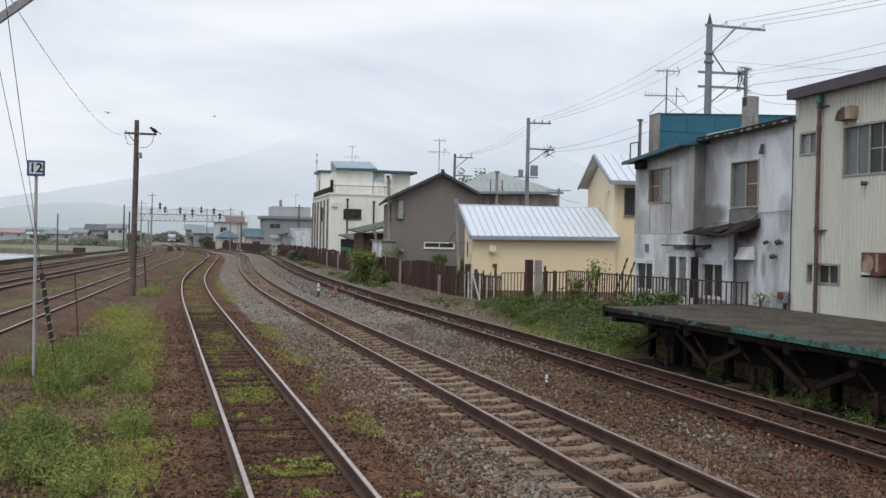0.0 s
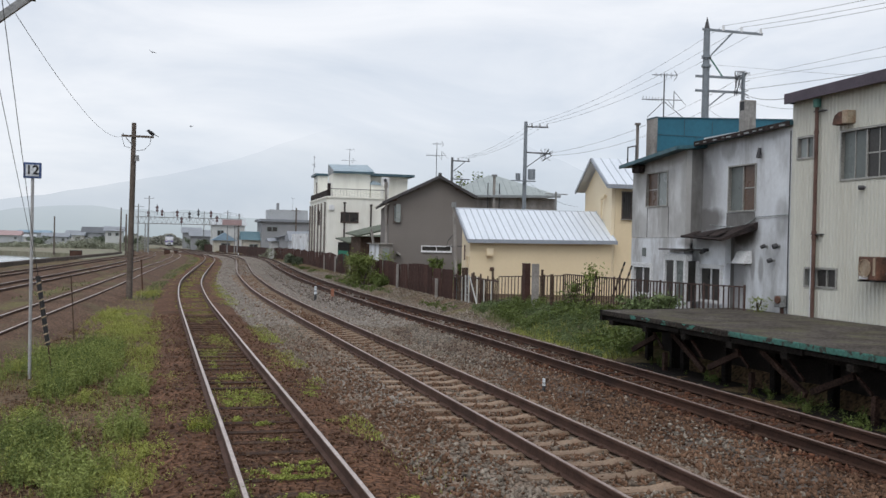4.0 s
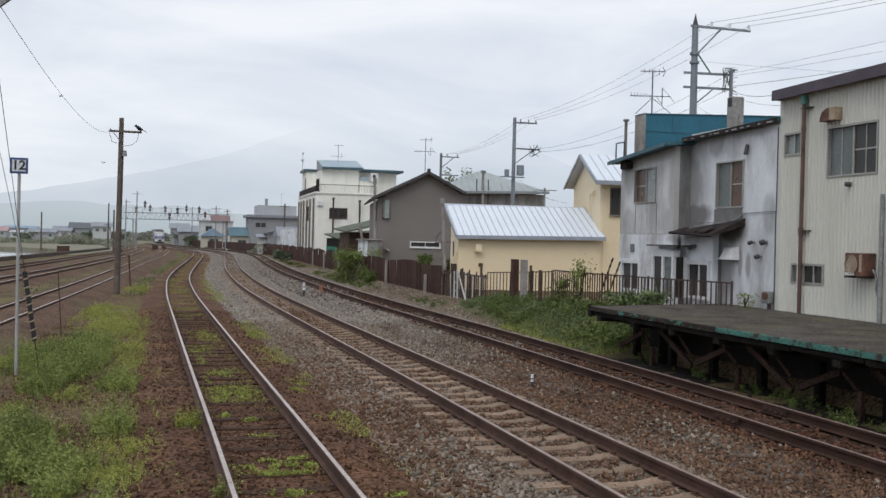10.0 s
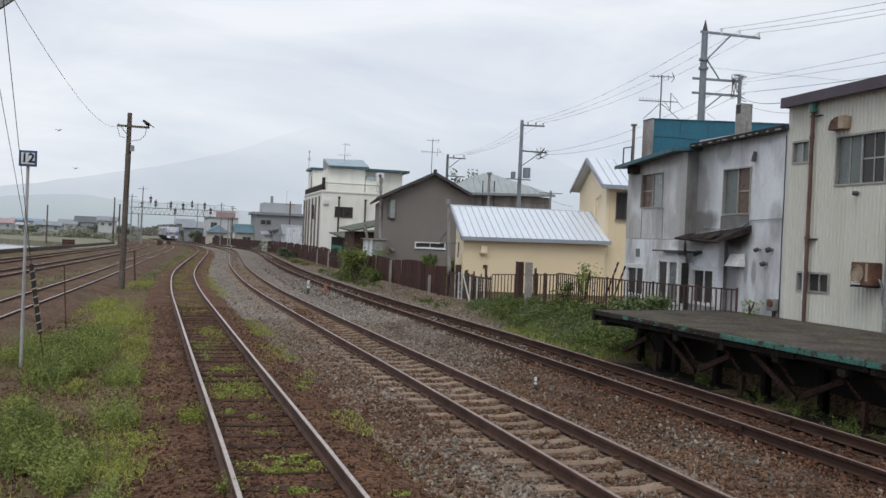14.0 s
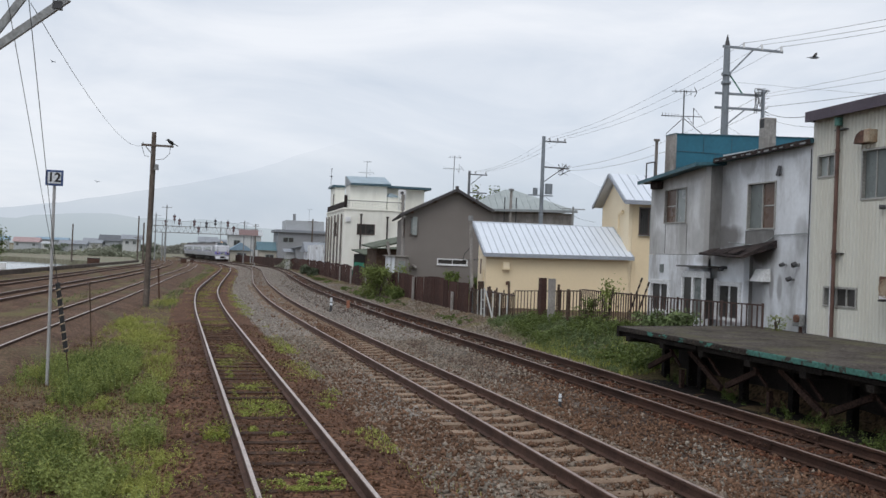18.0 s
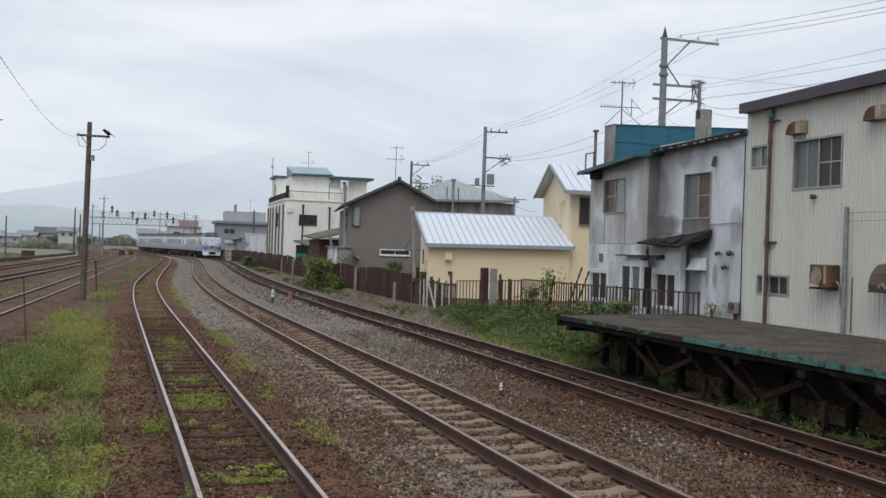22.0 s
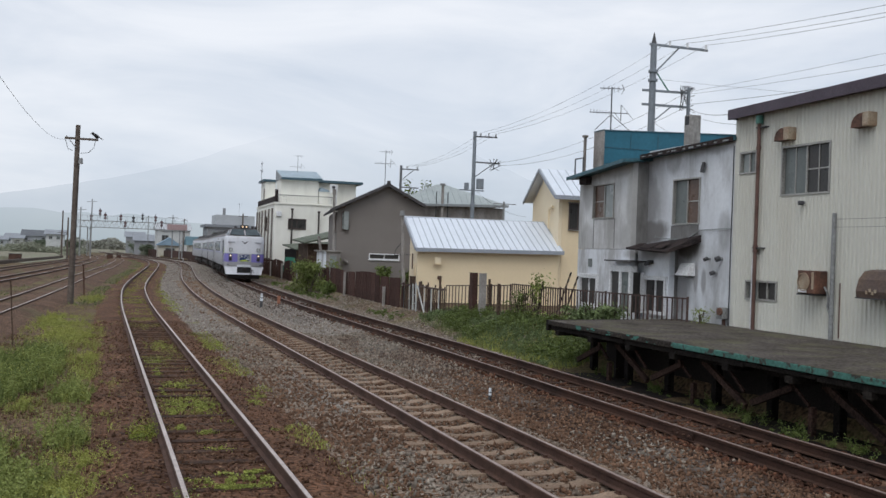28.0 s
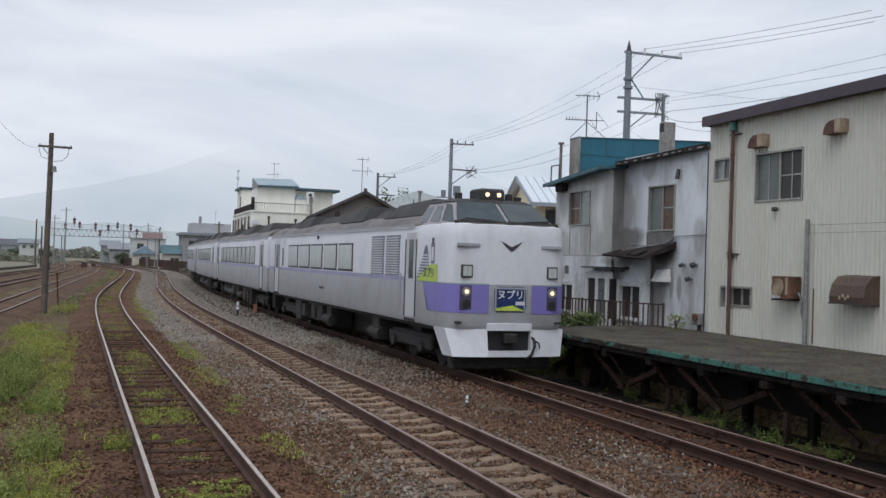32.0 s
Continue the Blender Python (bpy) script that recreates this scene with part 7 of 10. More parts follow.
# the near pole whose crossarm tip shows overhead
np_ = thing("utility_pole", -3.6, 11.2, -0.3, "timber pole beside the yard with a slanting crossarm", "pole", "poles")
part("shaft", CYL((-3.75, 11.2, -0.4), (-3.72, 11.2, 7.2), 0.13, 0.09, 12), M_polewood, np_, round_off=True)
part("crossarm", beam(bmesh.new(), (-3.72, 12.0, 3.21), (-1.46, 12.0, 5.14), 0.07, 0.085), M_steel, np_)
part("arm_clamp", BX(-1.62, -1.52, 11.95, 12.05, 5.0, 5.09), M_darksteel, np_)
part("crossarm", beam(bmesh.new(), (-3.0, 12.2, 3.52), (-1.75, 12.2, 5.49), 0.06, 0.08), M_steel, np_)
wire((-1.78, 11.5, 4.93), (-2.10, 45.1, 6.76), 0.48, 0.009)

# little white markers between the tracks
for d, s in ((6.38, 44.4), (6.58, 16.7), (10.6, 161)):
    mk_ = thing("marker_post", d, s, -0.25, "small white and black marker post in the ballast", "marker post", "marker posts")
    h_ = 0.50 if s > 30 else 0.19
    r_ = 0.065 if s > 30 else 0.03
    part("foot", CYL((d, s, -0.35), (d, s, -0.25 + h_ * 0.55), r_, seg=10), M_darksteel, mk_, round_off=True)
    part("head", CYL((d, s, -0.25 + h_ * 0.55), (d, s, -0.25 + h_ * 1.25), r_, r_ * 0.8, 10), M_signwhite, mk_, "white painted head", round_off=True)
    part("band", CYL((d, s, -0.25 + h_ * 0.8), (d, s, -0.25 + h_ * 0.88), r_ * 1.03, seg=10), M_darksteel, mk_)
om = thing("orange_marker", 6.86, 42.6, -0.25, "faded orange marker plate on a thin stake", "marker post")
part("stake", CYL((6.86, 42.6, -0.35), (6.86, 42.6, 0.2), 0.015, seg=6), M_rail, om)
part("plate", BX(6.79, 6.93, 42.57, 42.59, 0.02, 0.36, bevel=0.004), M_orange, om)

# the tall steel pole behind the houses
bp = thing("utility_pole", 20, 34.4, 0.5, "tall grey steel power pole with three arms and tangled cables", "pole", "poles")
part("shaft", CYL((20, 34.4, 0.2), (20, 34.4, 11.05), 0.19, 0.12, 14), M_pole_steel, bp, round_off=True)
part("spike", CYL((20, 34.4, 11.05), (20, 34.4, 11.5), 0.11, 0.01, 10), M_darksteel, bp)
ARM = Vector((21.88, 33.5, 10.80))
part("top_arm", beam(bmesh.new(), (19.8, 34.4, 11.02), ARM, 0.07, 0.09), M_pole_steel, bp)
part("arm_brace", beam(bmesh.new(), (20.05, 34.35, 9.9), Vector((20.9, 34.0, 10.9)), 0.05, 0.06), M_pole_steel, bp)
tip = []
for q in (0.35, 0.65, 0.97):
    p = Vector((19.8, 34.4, 11.02)).lerp(ARM, q)
    part("insulator", CYL(p, p + Vector((0, 0, 0.22)), 0.06, 0.04, 8), M_whiteframe, bp, round_off=True)
    tip.append(p + Vector((0, 0, 0.2)))
low_ = []
for z in (9.18, 8.62):
    part("arm", beam(bmesh.new(), (19.6, 34.5, z + 0.02), (21.35, 33.9, z - 0.05), 0.07, 0.09), M_pole_steel, bp)
    low_.append(Vector((21.3, 33.9, z)))
part("arm_end", BX(21.28, 21.38, 33.84, 33.94, 8.2, 9.35), M_pole_steel, bp)
part("arm_brace", beam(bmesh.new(), (20.1, 34.4, 8.0), (20.7, 34.1, 8.58), 0.05, 0.05), M_pole_steel, bp)
part("arm_brace", beam(bmesh.new(), (20.1, 34.4, 10.0), (20.6, 34.2, 9.2), 0.05, 0.05), M_greycap, bp)
rnd = random.Random(5)
for i in range(9):
    pts_ = [Vector((21.3 + rnd.uniform(-0.35, 0.35), 33.9, 8.95 + rnd.uniform(-0.6, 0.5))) for _ in range(5)]
    part("cable_loop", tube(bmesh.new(), pts_, 0.014, 4), M_wire, bp)
for z in (9.9, 9.55):
    part("band", CYL((20, 34.4, z), (20, 34.4, z + 0.10), 0.19, seg=12), M_pole_steel, bp)

p2 = thing("utility_pole", 20, 54.6, 0.5, "dark power pole with a transformer between the houses", "pole", "poles")
part("shaft", CYL((20, 54.6, 0.2), (20, 54.6, 9.75), 0.14, 0.10, 12), M_pole_steel, p2, round_off=True)
part("arm", beam(bmesh.new(), (19.9, 54.6, 9.45), (21.3, 54.3, 9.45), 0.07, 0.08), M_pole_far, p2)
part("arm", beam(bmesh.new(), (19.9, 54.6, 7.95), (21.5, 54.3, 7.9), 0.07, 0.08), M_pole_far, p2)
part("arm_brace", beam(bmesh.new(), (20.0, 54.6, 7.0), (21.1, 54.4, 7.85), 0.05, 0.05), M_pole_far, p2)
part("transformer", CYL((20.35, 54.4, 6.35), (20.35, 54.4, 6.95), 0.22, seg=12), M_pole_steel, p2, "dark transformer drum", round_off=True)
part("transformer", CYL((19.55, 54.5, 6.3), (19.55, 54.5, 6.68), 0.14, seg=12), M_pole_steel, p2, round_off=True)
part("platform_bar", BX(19.1, 20.6, 54.35, 54.45, 6.22, 6.28), M_pole_steel, p2)
for q in (20.3, 20.8, 21.25):
    part("insulator", CYL((q, 54.4, 9.48), (q, 54.4, 9.66), 0.05, 0.03, 8), M_steel, p2)
for i in range(6):
    pts_ = [Vector((21.3 + rnd.uniform(-0.5, 0.3), 54.3, 7.8 + rnd.uniform(-0.4, 0.4))) for _ in range(4)]
    part("cable_loop", tube(bmesh.new(), pts_, 0.016, 4), M_wire, p2)
p3 = thing("utility_pole", 20, 70, 0.5, "farther dark power pole behind the houses", "pole", "poles")
part("shaft", CYL((20, 70.2, 0.2), (20, 70.2, 8.9), 0.13, 0.09, 10), M_pole_far, p3, round_off=True)
for z in (8.65, 7.3):
    part("arm", beam(bmesh.new(), (19.9, 70.2, z), (21.3, 69.9, z - 0.02), 0.07, 0.08), M_pole_far, p3)
part("arm_brace", beam(bmesh.new(), (20.0, 70.2, 7.8), (20.9, 69.9, 8.6), 0.05, 0.05), M_pole_far, p3)
for z, d in ((8.7, 20.4), (8.7, 21.2)):
    part("insulator", CYL((d, 70, z), (d, 70, z + 0.15), 0.05, seg=6), M_steel, p3)
# power lines from pole to pole and on over the camera's side
for i, p in enumerate(tip):
    wire(p, (20.3 + 0.47 * i, 54.4, 9.66), 0.45, 0.012)
    wire((20.3 + 0.47 * i, 54.4, 9.66), (20.4 + 0.3 * i, 70, 8.85), 0.35, 0.012)
    wire(p, ((18.66, 20.00, 9.20), (19.06, 20.00, 9.11), (18.75, 20.00, 8.92))[i], 0.06, 0.012)
wire(low_[0], (21.4, 54.3, 7.95), 0.5, 0.014)
wire(low_[1], (21.4, 54.3, 7.8), 0.6, 0.014)
wire(low_[0] + Vector((0, 0, 0.0)), (19.40, 20.00, 8.19), 0.05, 0.009)
wire(low_[0] - Vector((0, 0, 0.1)), (19.38, 20.00, 7.84), 0.05, 0.009)
wire(low_[1] + Vector((0, 0, 0.06)), (19.32, 20.00, 7.44), 0.06, 0.014)
wire(Vector((20.0, 34.4, 9.67)), (20.35, 20.00, 6.73), 0.05, 0.007)
wire(low_[1] - Vector((0, 0, 0.05)), (13.57, 19.82, 5.92), 0.12, 0.014)
wire(low_[1] - Vector((0, 0, 0.25)), (15.2, 20.2, 5.95), 0.25, 0.010)
wire(Vector((20, 34.4, 8.0)), (17.5, 27.2, 6.2), 0.1, 0.010)
wire(Vector((20, 54.6, 6.4)), (26.6, 62, 5.2), 0.35, 0.016)
sp = thing("utility_pole", 22.0, 48.6, 0.5, "slim grey pole beside the yellow house", "pole", "poles")
part("shaft", CYL((20.35, 50.5, 0.2), (20.35, 50.5, 5.45), 0.06, seg=8), M_steel, sp, round_off=True)
part("arm", beam(bmesh.new(), (19.7, 50.5, 5.32), (21.0, 50.4, 5.32), 0.04, 0.05), M_steel, sp)


def antenna(d, s, z0, z1, low=0.45, high=0.97, turn=8, label="thin television antenna on a roof", lower=True):
    """A mast with a short upper array and a long lower one whose driven element stands upright."""
    an = thing("antenna", d, s, z0, label, "antenna", "roof antennas")
    part("mast", CYL((d, s, z0), (d, s, z1), 0.022, seg=6), M_pole_far, an)
    c_, s_ = math.cos(radians(turn)), math.sin(radians(turn))

    def spot(x, z):
        return (d + x * c_, s + x * s_, z)
    zh, zl = z0 + (z1 - z0) * high, z0 + (z1 - z0) * low
    b_ = part("boom", beam(bmesh.new(), spot(-0.43, zh - 0.02), spot(0.45, zh + 0.04), 0.022, 0.022), M_pole_far, an)
    for x, h_ in ((-0.3, 0.05), (-0.12, 0.06), (0.08, 0.07), (0.24, 0.09)):
        part("element", beam(bmesh.new(), spot(x, zh - h_), spot(x, zh + h_), 0.012, 0.012), M_pole_far, b_)
    for z in (-0.13, 0.17):
        part("reflector", beam(bmesh.new(), spot(0.36, zh + z), spot(0.46, zh + 0.03), 0.016, 0.016), M_pole_far, b_)
    if not lower:
        return an
    b_ = part("boom", beam(bmesh.new(), spot(-0.78, zl - 0.05), spot(0.65, zl + 0.03), 0.022, 0.022), M_pole_far, an)
    for i in range(7):
        x = -0.74 + 0.11 * i
        part("element", beam(bmesh.new(), spot(x, zl - 0.07), spot(x, zl + 0.05), 0.012, 0.012), M_pole_far, b_)
    part("driven_element", beam(bmesh.new(), spot(0.36, zl - 0.24), spot(0.36, zl + 0.28), 0.02, 0.02), M_pole_far, b_)
    for z in (-0.24, 0.28):
        part("reflector", beam(bmesh.new(), spot(0.36, zl + z), spot(0.80 if z > 0 else 0.12, zl + (-0.12 if z > 0 else 0.02)), 0.01, 0.01), M_pole_far, b_)
    return an


an1 = antenna(14.4, 27.2, 6.38, 7.75, 0.42, 0.96, 6, "thin television antenna on the blue parapet")
for dd in (-0.55, 0.75):
    part("stay", CYL((14.4, 27.2, 6.9), (14.4 + dd, 27.2, 6.38), 0.012, seg=4), M_pole_far, an1)
antenna(16.2, 60.5, 6.7, 8.9, 0.62, 0.95, 12)
antenna(14.2, 102, 9.0, 11.3, 0.6, 0.92, 70)
antenna(17.3, 98.6, 10.1, 11.9, 0.35, 0.95, 5)
antenna(23.0, 194, 8.5, 11.0, lower=False)

# ---- signal gantry across the yard ----
GS = 190.0
gn = thing("signal_gantry", 3, GS, -0.3, "lattice steel signal gantry across all tracks with round colour-light signals", "signal gantry")
for d in (-4.2, 12.0):
    for e in (-0.25, 0.25):
        part("leg", BX(d + e - 0.09, d + e + 0.09, GS - 0.1, GS + 0.1, -0.4, 5.2), M_steel, gn)
    for i in range(6):
        z = -0.2 + i * 0.9
        part("lacing", beam(bmesh.new(), (d - 0.25, GS, z), (d + 0.25, GS, z + 0.9), 0.05, 0.05), M_steel, gn)
for z in (5.15, 6.35):
    for y in (GS - 0.35, GS + 0.35):
        part("chord", beam(bmesh.new(), (-6.3, y, z), (13.0, y, z + 0.1), 0.10, 0.12), M_steel, gn)
for i in range(24):
    d = -6.3 + i * 0.8
    part("lattice", beam(bmesh.new(), (d, GS - 0.35, 5.2), (d + 0.4, GS - 0.35, 6.35), 0.06, 0.06), M_steel, gn)
    part("lattice", beam(bmesh.new(), (d + 0.4, GS - 0.35, 6.35), (d + 0.8, GS - 0.35, 5.2), 0.06, 0.06), M_steel, gn)
part("rust_panel", BX(9.4, 13.0, GS - 0.42, GS - 0.38, 5.25, 6.3), M_redroof, gn, "pale red panel on the gantry")
part("hand_rail", beam(bmesh.new(), (-6.3, GS, 7.3), (13.0, GS, 7.4), 0.05, 0.05), M_steel, gn)
for i in range(12):
    part("rail_post", CYL((-6.2 + i * 1.7, GS, 6.4), (-6.2 + i * 1.7, GS, 7.3), 0.035, seg=5), M_steel, gn)
# signal red lifted and greyed: haze is part of its colour
M_sig = mat("signal_dark_red", (0.13, 0.085, 0.09), vary=0.4, rough=0.6)
for d, z in ((-3.9, 6.6), (-2.4, 7.6), (-1.5, 6.9), (1.2, 6.8), (2.0, 5.6), (7.3, 6.9), (8.4, 6.0), (5.0, 7.1), (3.4, 6.6)):
    sg_ = part("signal", CYL((d, GS - 0.5, z + 0.55), (d, GS - 0.42, z + 0.55), 0.29 if d != 5.0 else 0.24, seg=14), M_sig if d < 3 or d > 7 else M_darksteel, gn, "round dark red signal head")
    part("signal_lower", CYL((d, GS - 0.5, z), (d, GS - 0.42, z), 0.25, seg=14), M_sig if d < 3 or d > 7 else M_darksteel, sg_)
    part("mast", CYL((d, GS - 0.4, z - 0.8), (d, GS - 0.4, z + 1.1), 0.05, seg=6), M_darksteel, sg_)
for d, z1, s in ((-3.8, 10.2, 188), (-5.6, 8.6, 186), (10.9, 8.3, 199), (7.84, 9.3, 245)):
    ut = thing("utility_pole", d, s, -0.3, "slim grey pole near the signal gantry", "pole", "poles")
    part("shaft", CYL((d, s, -0.4), (d, s, z1), 0.13, 0.09, 8), M_steel, ut, round_off=True)
    part("arm", beam(bmesh.new(), (d - 0.9, s, z1 - 0.5), (d + 0.9, s, z1 - 0.45), 0.08, 0.08), M_steel, ut)
for d, s, z1 in ((-6.15, 150, 5.8), (-7.9, 172, 7.4), (12.9, 196, 7.6), (17.5, 143, 7.3), (-18, 170, 5.6), (-9.5, 205, 4.5)):
    ut = thing("utility_pole", d, s, -0.3, "dark timber pole in the distance", "pole", "poles")
    part("shaft", CYL((d, s, -0.6), (d, s, z1), 0.14, 0.10, 8), M_polewood, ut, round_off=True)
    if s > 175 or d > 0:
        part("arm", beam(bmesh.new(), (d - 0.7, s, z1 - 0.4), (d + 0.7, s, z1 - 0.4), 0.08, 0.08), M_polewood, ut)
for d, s, w_, h_ in ((-12.4, 144, 1.6, 0.75), (-0.4, 168, 0.9, 0.9), (1.0, 176, 0.7, 0.7), (-5.0, 140, 0.7, 1.0)):
    sm = thing("point_machine", d, s, -0.3, "dark rusty box beside the tracks", "track box", "track boxes")
    part("body", BX(d - w_ / 2, d + w_ / 2, s - 0.3, s + 0.3, -0.3, h_ - 0.3, bevel=0.03), M_rail, sm)
    part("lid", BX(d - w_ / 2 - 0.05, d + w_ / 2 + 0.05, s - 0.34, s + 0.34, h_ - 0.3, h_ - 0.24), M_darksteel, sm)
rb = thing("relay_cabinet", 5.75, 285, -0.3, "pale grey steel relay cabinet beside the far curve", "cabinet")
part("body", BX(5.0, 6.5, 285, 286, -0.35, 2.05, bevel=0.02), M_palegrey, rb)
part("door", BX(5.1, 5.72, 284.96, 285, -0.15, 1.9), M_palegrey, rb)
part("door", BX(5.78, 6.4, 284.96, 285, -0.15, 1.9), M_palegrey, rb)


# ---- the train: four cars, local y ahead, z above the rails ----
M_tlow = mat("train_pale_grey", (0.435, 0.445, 0.475), (0.375, 0.385, 0.41), vary=0.7, scale=0.6, fine=8, fine_amount=0.05, rough=0.45, bump=0.02, stain=(0.27, 0.25, 0.23), stain_amount=0.35, stain_scale=(1.5, 1.5, 1.0))
M_twhite = mat("train_white", (0.675, 0.695, 0.745), (0.61, 0.63, 0.68), vary=0.7, scale=0.6, fine=8, fine_amount=0.05, rough=0.45, bump=0.02, stain=(0.38, 0.37, 0.37), stain_amount=0.25, stain_scale=(1.5, 1.0, 0.5))
M_tgrey = mat("train_grey", (0.365, 0.38, 0.43), (0.31, 0.325, 0.37), vary=0.7, scale=0.6, fine=8, fine_amount=0.05, rough=0.45, bump=0.02, stain=(0.22, 0.21, 0.2), stain_amount=0.3, stain_scale=(1.5, 1.0, 0.5))
M_tside = mat("train_silver", (0.53, 0.54, 0.57), (0.465, 0.475, 0.505), vary=0.7, scale=0.6, fine=8, fine_amount=0.05, rough=0.42, bump=0.02, stain=(0.3, 0.29, 0.28), stain_amount=0.3, stain_scale=(1.5, 1.0, 0.5))
M_tpurple = mat("train_purple", (0.21, 0.185, 0.50), (0.18, 0.16, 0.43), vary=0.5, scale=1, fine=8, fine_amount=0.05, rough=0.42, bump=0.02)
M_tpale = mat("train_lilac", (0.33, 0.34, 0.53), vary=0.4, scale=1, rough=0.42, bump=0.02)
M_tgreen = mat("train_lime", (0.52, 0.66, 0.10), vary=0.4, scale=1, rough=0.45, bump=0.02)
M_troof = mat("train_roof", (0.05, 0.048, 0.05), (0.026, 0.025, 0.026), vary=1.0, scale=1, fine=12, fine_amount=0.3, rough=0.7, bump=0.15)
M_tdeck = mat("train_roof_grey", (0.20, 0.185, 0.18), (0.11, 0.10, 0.10), vary=1.0, scale=1.2, fine=12, fine_amount=0.3, rough=0.7, bump=0.1)
M_tunder = mat("underframe", (0.020, 0.018, 0.018), (0.040, 0.034, 0.032), vary=1.0, scale=1.5, fine=12, fine_amount=0.4, rough=0.75, bump=0.2)
# pale base holds the sky mirrored in the side glass
M_twin = mat("train_window", (0.50, 0.53, 0.525), (0.42, 0.445, 0.445), vary=0.8, scale=0.8, fine=4, fine_amount=0.1, rough=0.10, bump=0.0, spec=0.8)
M_tglass = mat("windscreen", (0.030, 0.044, 0.054), (0.060, 0.080, 0.086), vary=0.9, scale=1.0, fine=4, fine_amount=0.1, rough=0.08, bump=0.0, spec=0.35)
M_tcab = mat("cab_frame_taupe", (0.359, 0.342, 0.363), (0.265, 0.243, 0.258), vary=0.8, scale=2.0, fine=12, fine_amount=0.2, rough=0.55, bump=0.05)
M_tgear = mat("underfloor_gear", (0.085, 0.072, 0.064), (0.035, 0.03, 0.028), vary=1.0, scale=2.5, fine=12, fine_amount=0.4, rough=0.75, bump=0.2)
M_tlampbox = mat("lamp_recess", (0.085, 0.07, 0.15), (0.05, 0.045, 0.08), vary=0.8, scale=5, rough=0.5, bump=0.05)
M_lamp = glow("headlamp_glow", (1.0, 0.70, 0.42), 1.5)
M_signnavy = mat("headsign_navy", (0.016, 0.028, 0.095), (0.022, 0.055, 0.17), vary=1.0, scale=4, rough=0.3, bump=0)


def car_thing(name, label):
    ob = new(name)
    ob.empty_display_size = 0.2
    return tagged(ob, label, "train car", "train cars")


def outline(front):
    """Half the plan outline of a car: (x, y) from the rear centre round the right side to the front centre."""
    nose = [(1.43, 9.05), (1.43, 9.45), (1.42, 9.68), (1.39, 9.86), (1.32, 10.0), (1.2, 10.09), (1.0, 10.145), (0.6, 10.185), (0.0, 10.2)] if front else [(1.43, 9.9), (1.40, 10.08), (0.0, 10.1)]
    return [(0.0, -10.1), (1.40, -10.08), (1.43, -9.9)] + nose


def ring(front, grow=0.0):
    half = outline(front)
    full = half + [(-x, y) for x, y in half[::-1] if x > 0]
    return [(x + math.copysign(grow, x) if abs(x) > 0.01 else x, y + (grow if y > 9 else -grow if y < -9 else 0)) for x, y in full]


def loft(bm, levels):
    """Rings of plan points at heights, joined and capped."""
    rows = [[bm.verts.new((x, y, z)) for x, y in pts] for pts, z in levels]
    k_ = len(rows[0])
    for a, b in zip(rows, rows[1:]):
        for i in range(k_):
            j = (i + 1) % k_
            bm.faces.new((a[i], a[j], b[j], b[i]))
    bm.faces.new(rows[0][::-1])
    bm.faces.new(rows[-1])
    return bm


def shrink(pts, f, fy=1.0):
    return [(x * f, y * fy) for x, y in pts]


def skin(bm, pts, z0, z1, out=0.006, slant=0.0):
    """A thin painted band that follows plan points; slant draws its first lower edge forward."""
    n_ = len(pts)
    lo, hi = [], []
    for i, (x, y) in enumerate(pts):
        a = Vector(pts[max(i - 1, 0)])
        b = Vector(pts[min(i + 1, n_ - 1)])
        t = (b - a).normalized()
        nr = Vector((t.y, -t.x))
        if nr.dot(Vector((x, y - 5))) < 0:
            nr = -nr
        p = Vector((x, y)) + nr * out
        lo.append(bm.verts.new((p.x, p.y + (slant if i == 0 else 0), z0)))
        hi.append(bm.verts.new((p.x, p.y, z1)))
    for i in range(n_ - 1):
        bm.faces.new((lo[i], lo[i + 1], hi[i + 1], hi[i]))
    return bm


def quad_pane(bm, a, b, c, d, inset, lift):
    """A pane set into a four-cornered facet."""
    a, b, c, d = map(Vector, (a, b, c, d))
    m_ = (a + b + c + d) / 4
    nr = (b - a).cross(d - a).normalized()
    vs = []
    for p in (a, b, c, d):
        q = p + (m_ - p).normalized() * inset
        vs.append(q)
    lo = [bm.verts.new(q - nr * 0.01) for q in vs]
    hi = [bm.verts.new(q + nr * lift) for q in vs]
    bm.faces.new(hi)
    bm.faces.new(lo[::-1])
    for i in range(4):
        bm.faces.new((lo[i], lo[(i + 1) % 4], hi[(i + 1) % 4], hi[i]))
    return bm


def crest(side):
    """The painted hill that bends round the corner of the nose."""
    bm = bmesh.new()
    rows = []
    for x, y, z in ((1.43, 8.38, 1.98), (1.43, 8.66, 2.14), (1.43, 8.95, 2.28), (1.43, 9.2, 2.34), (1.43, 9.55, 2.34)):
        rows.append([bm.verts.new(((x + o) * side, y, h)) for o, h in ((0.006, 1.97), (0.010, 1.97), (0.010, z), (0.006, z))])
    for a, b in zip(rows, rows[1:]):
        for i in range(4):
            bm.faces.new((a[i], a[(i + 1) % 4], b[(i + 1) % 4], b[i]))
    bm.faces.new(rows[0][::-1])
    bm.faces.new(rows[-1])
    bmesh.ops.recalc_face_normals(bm, faces=bm.faces)
    return bm


M_tslate = mat("train_slate", (0.17, 0.19, 0.26), vary=0.4, rough=0.45, bump=0)


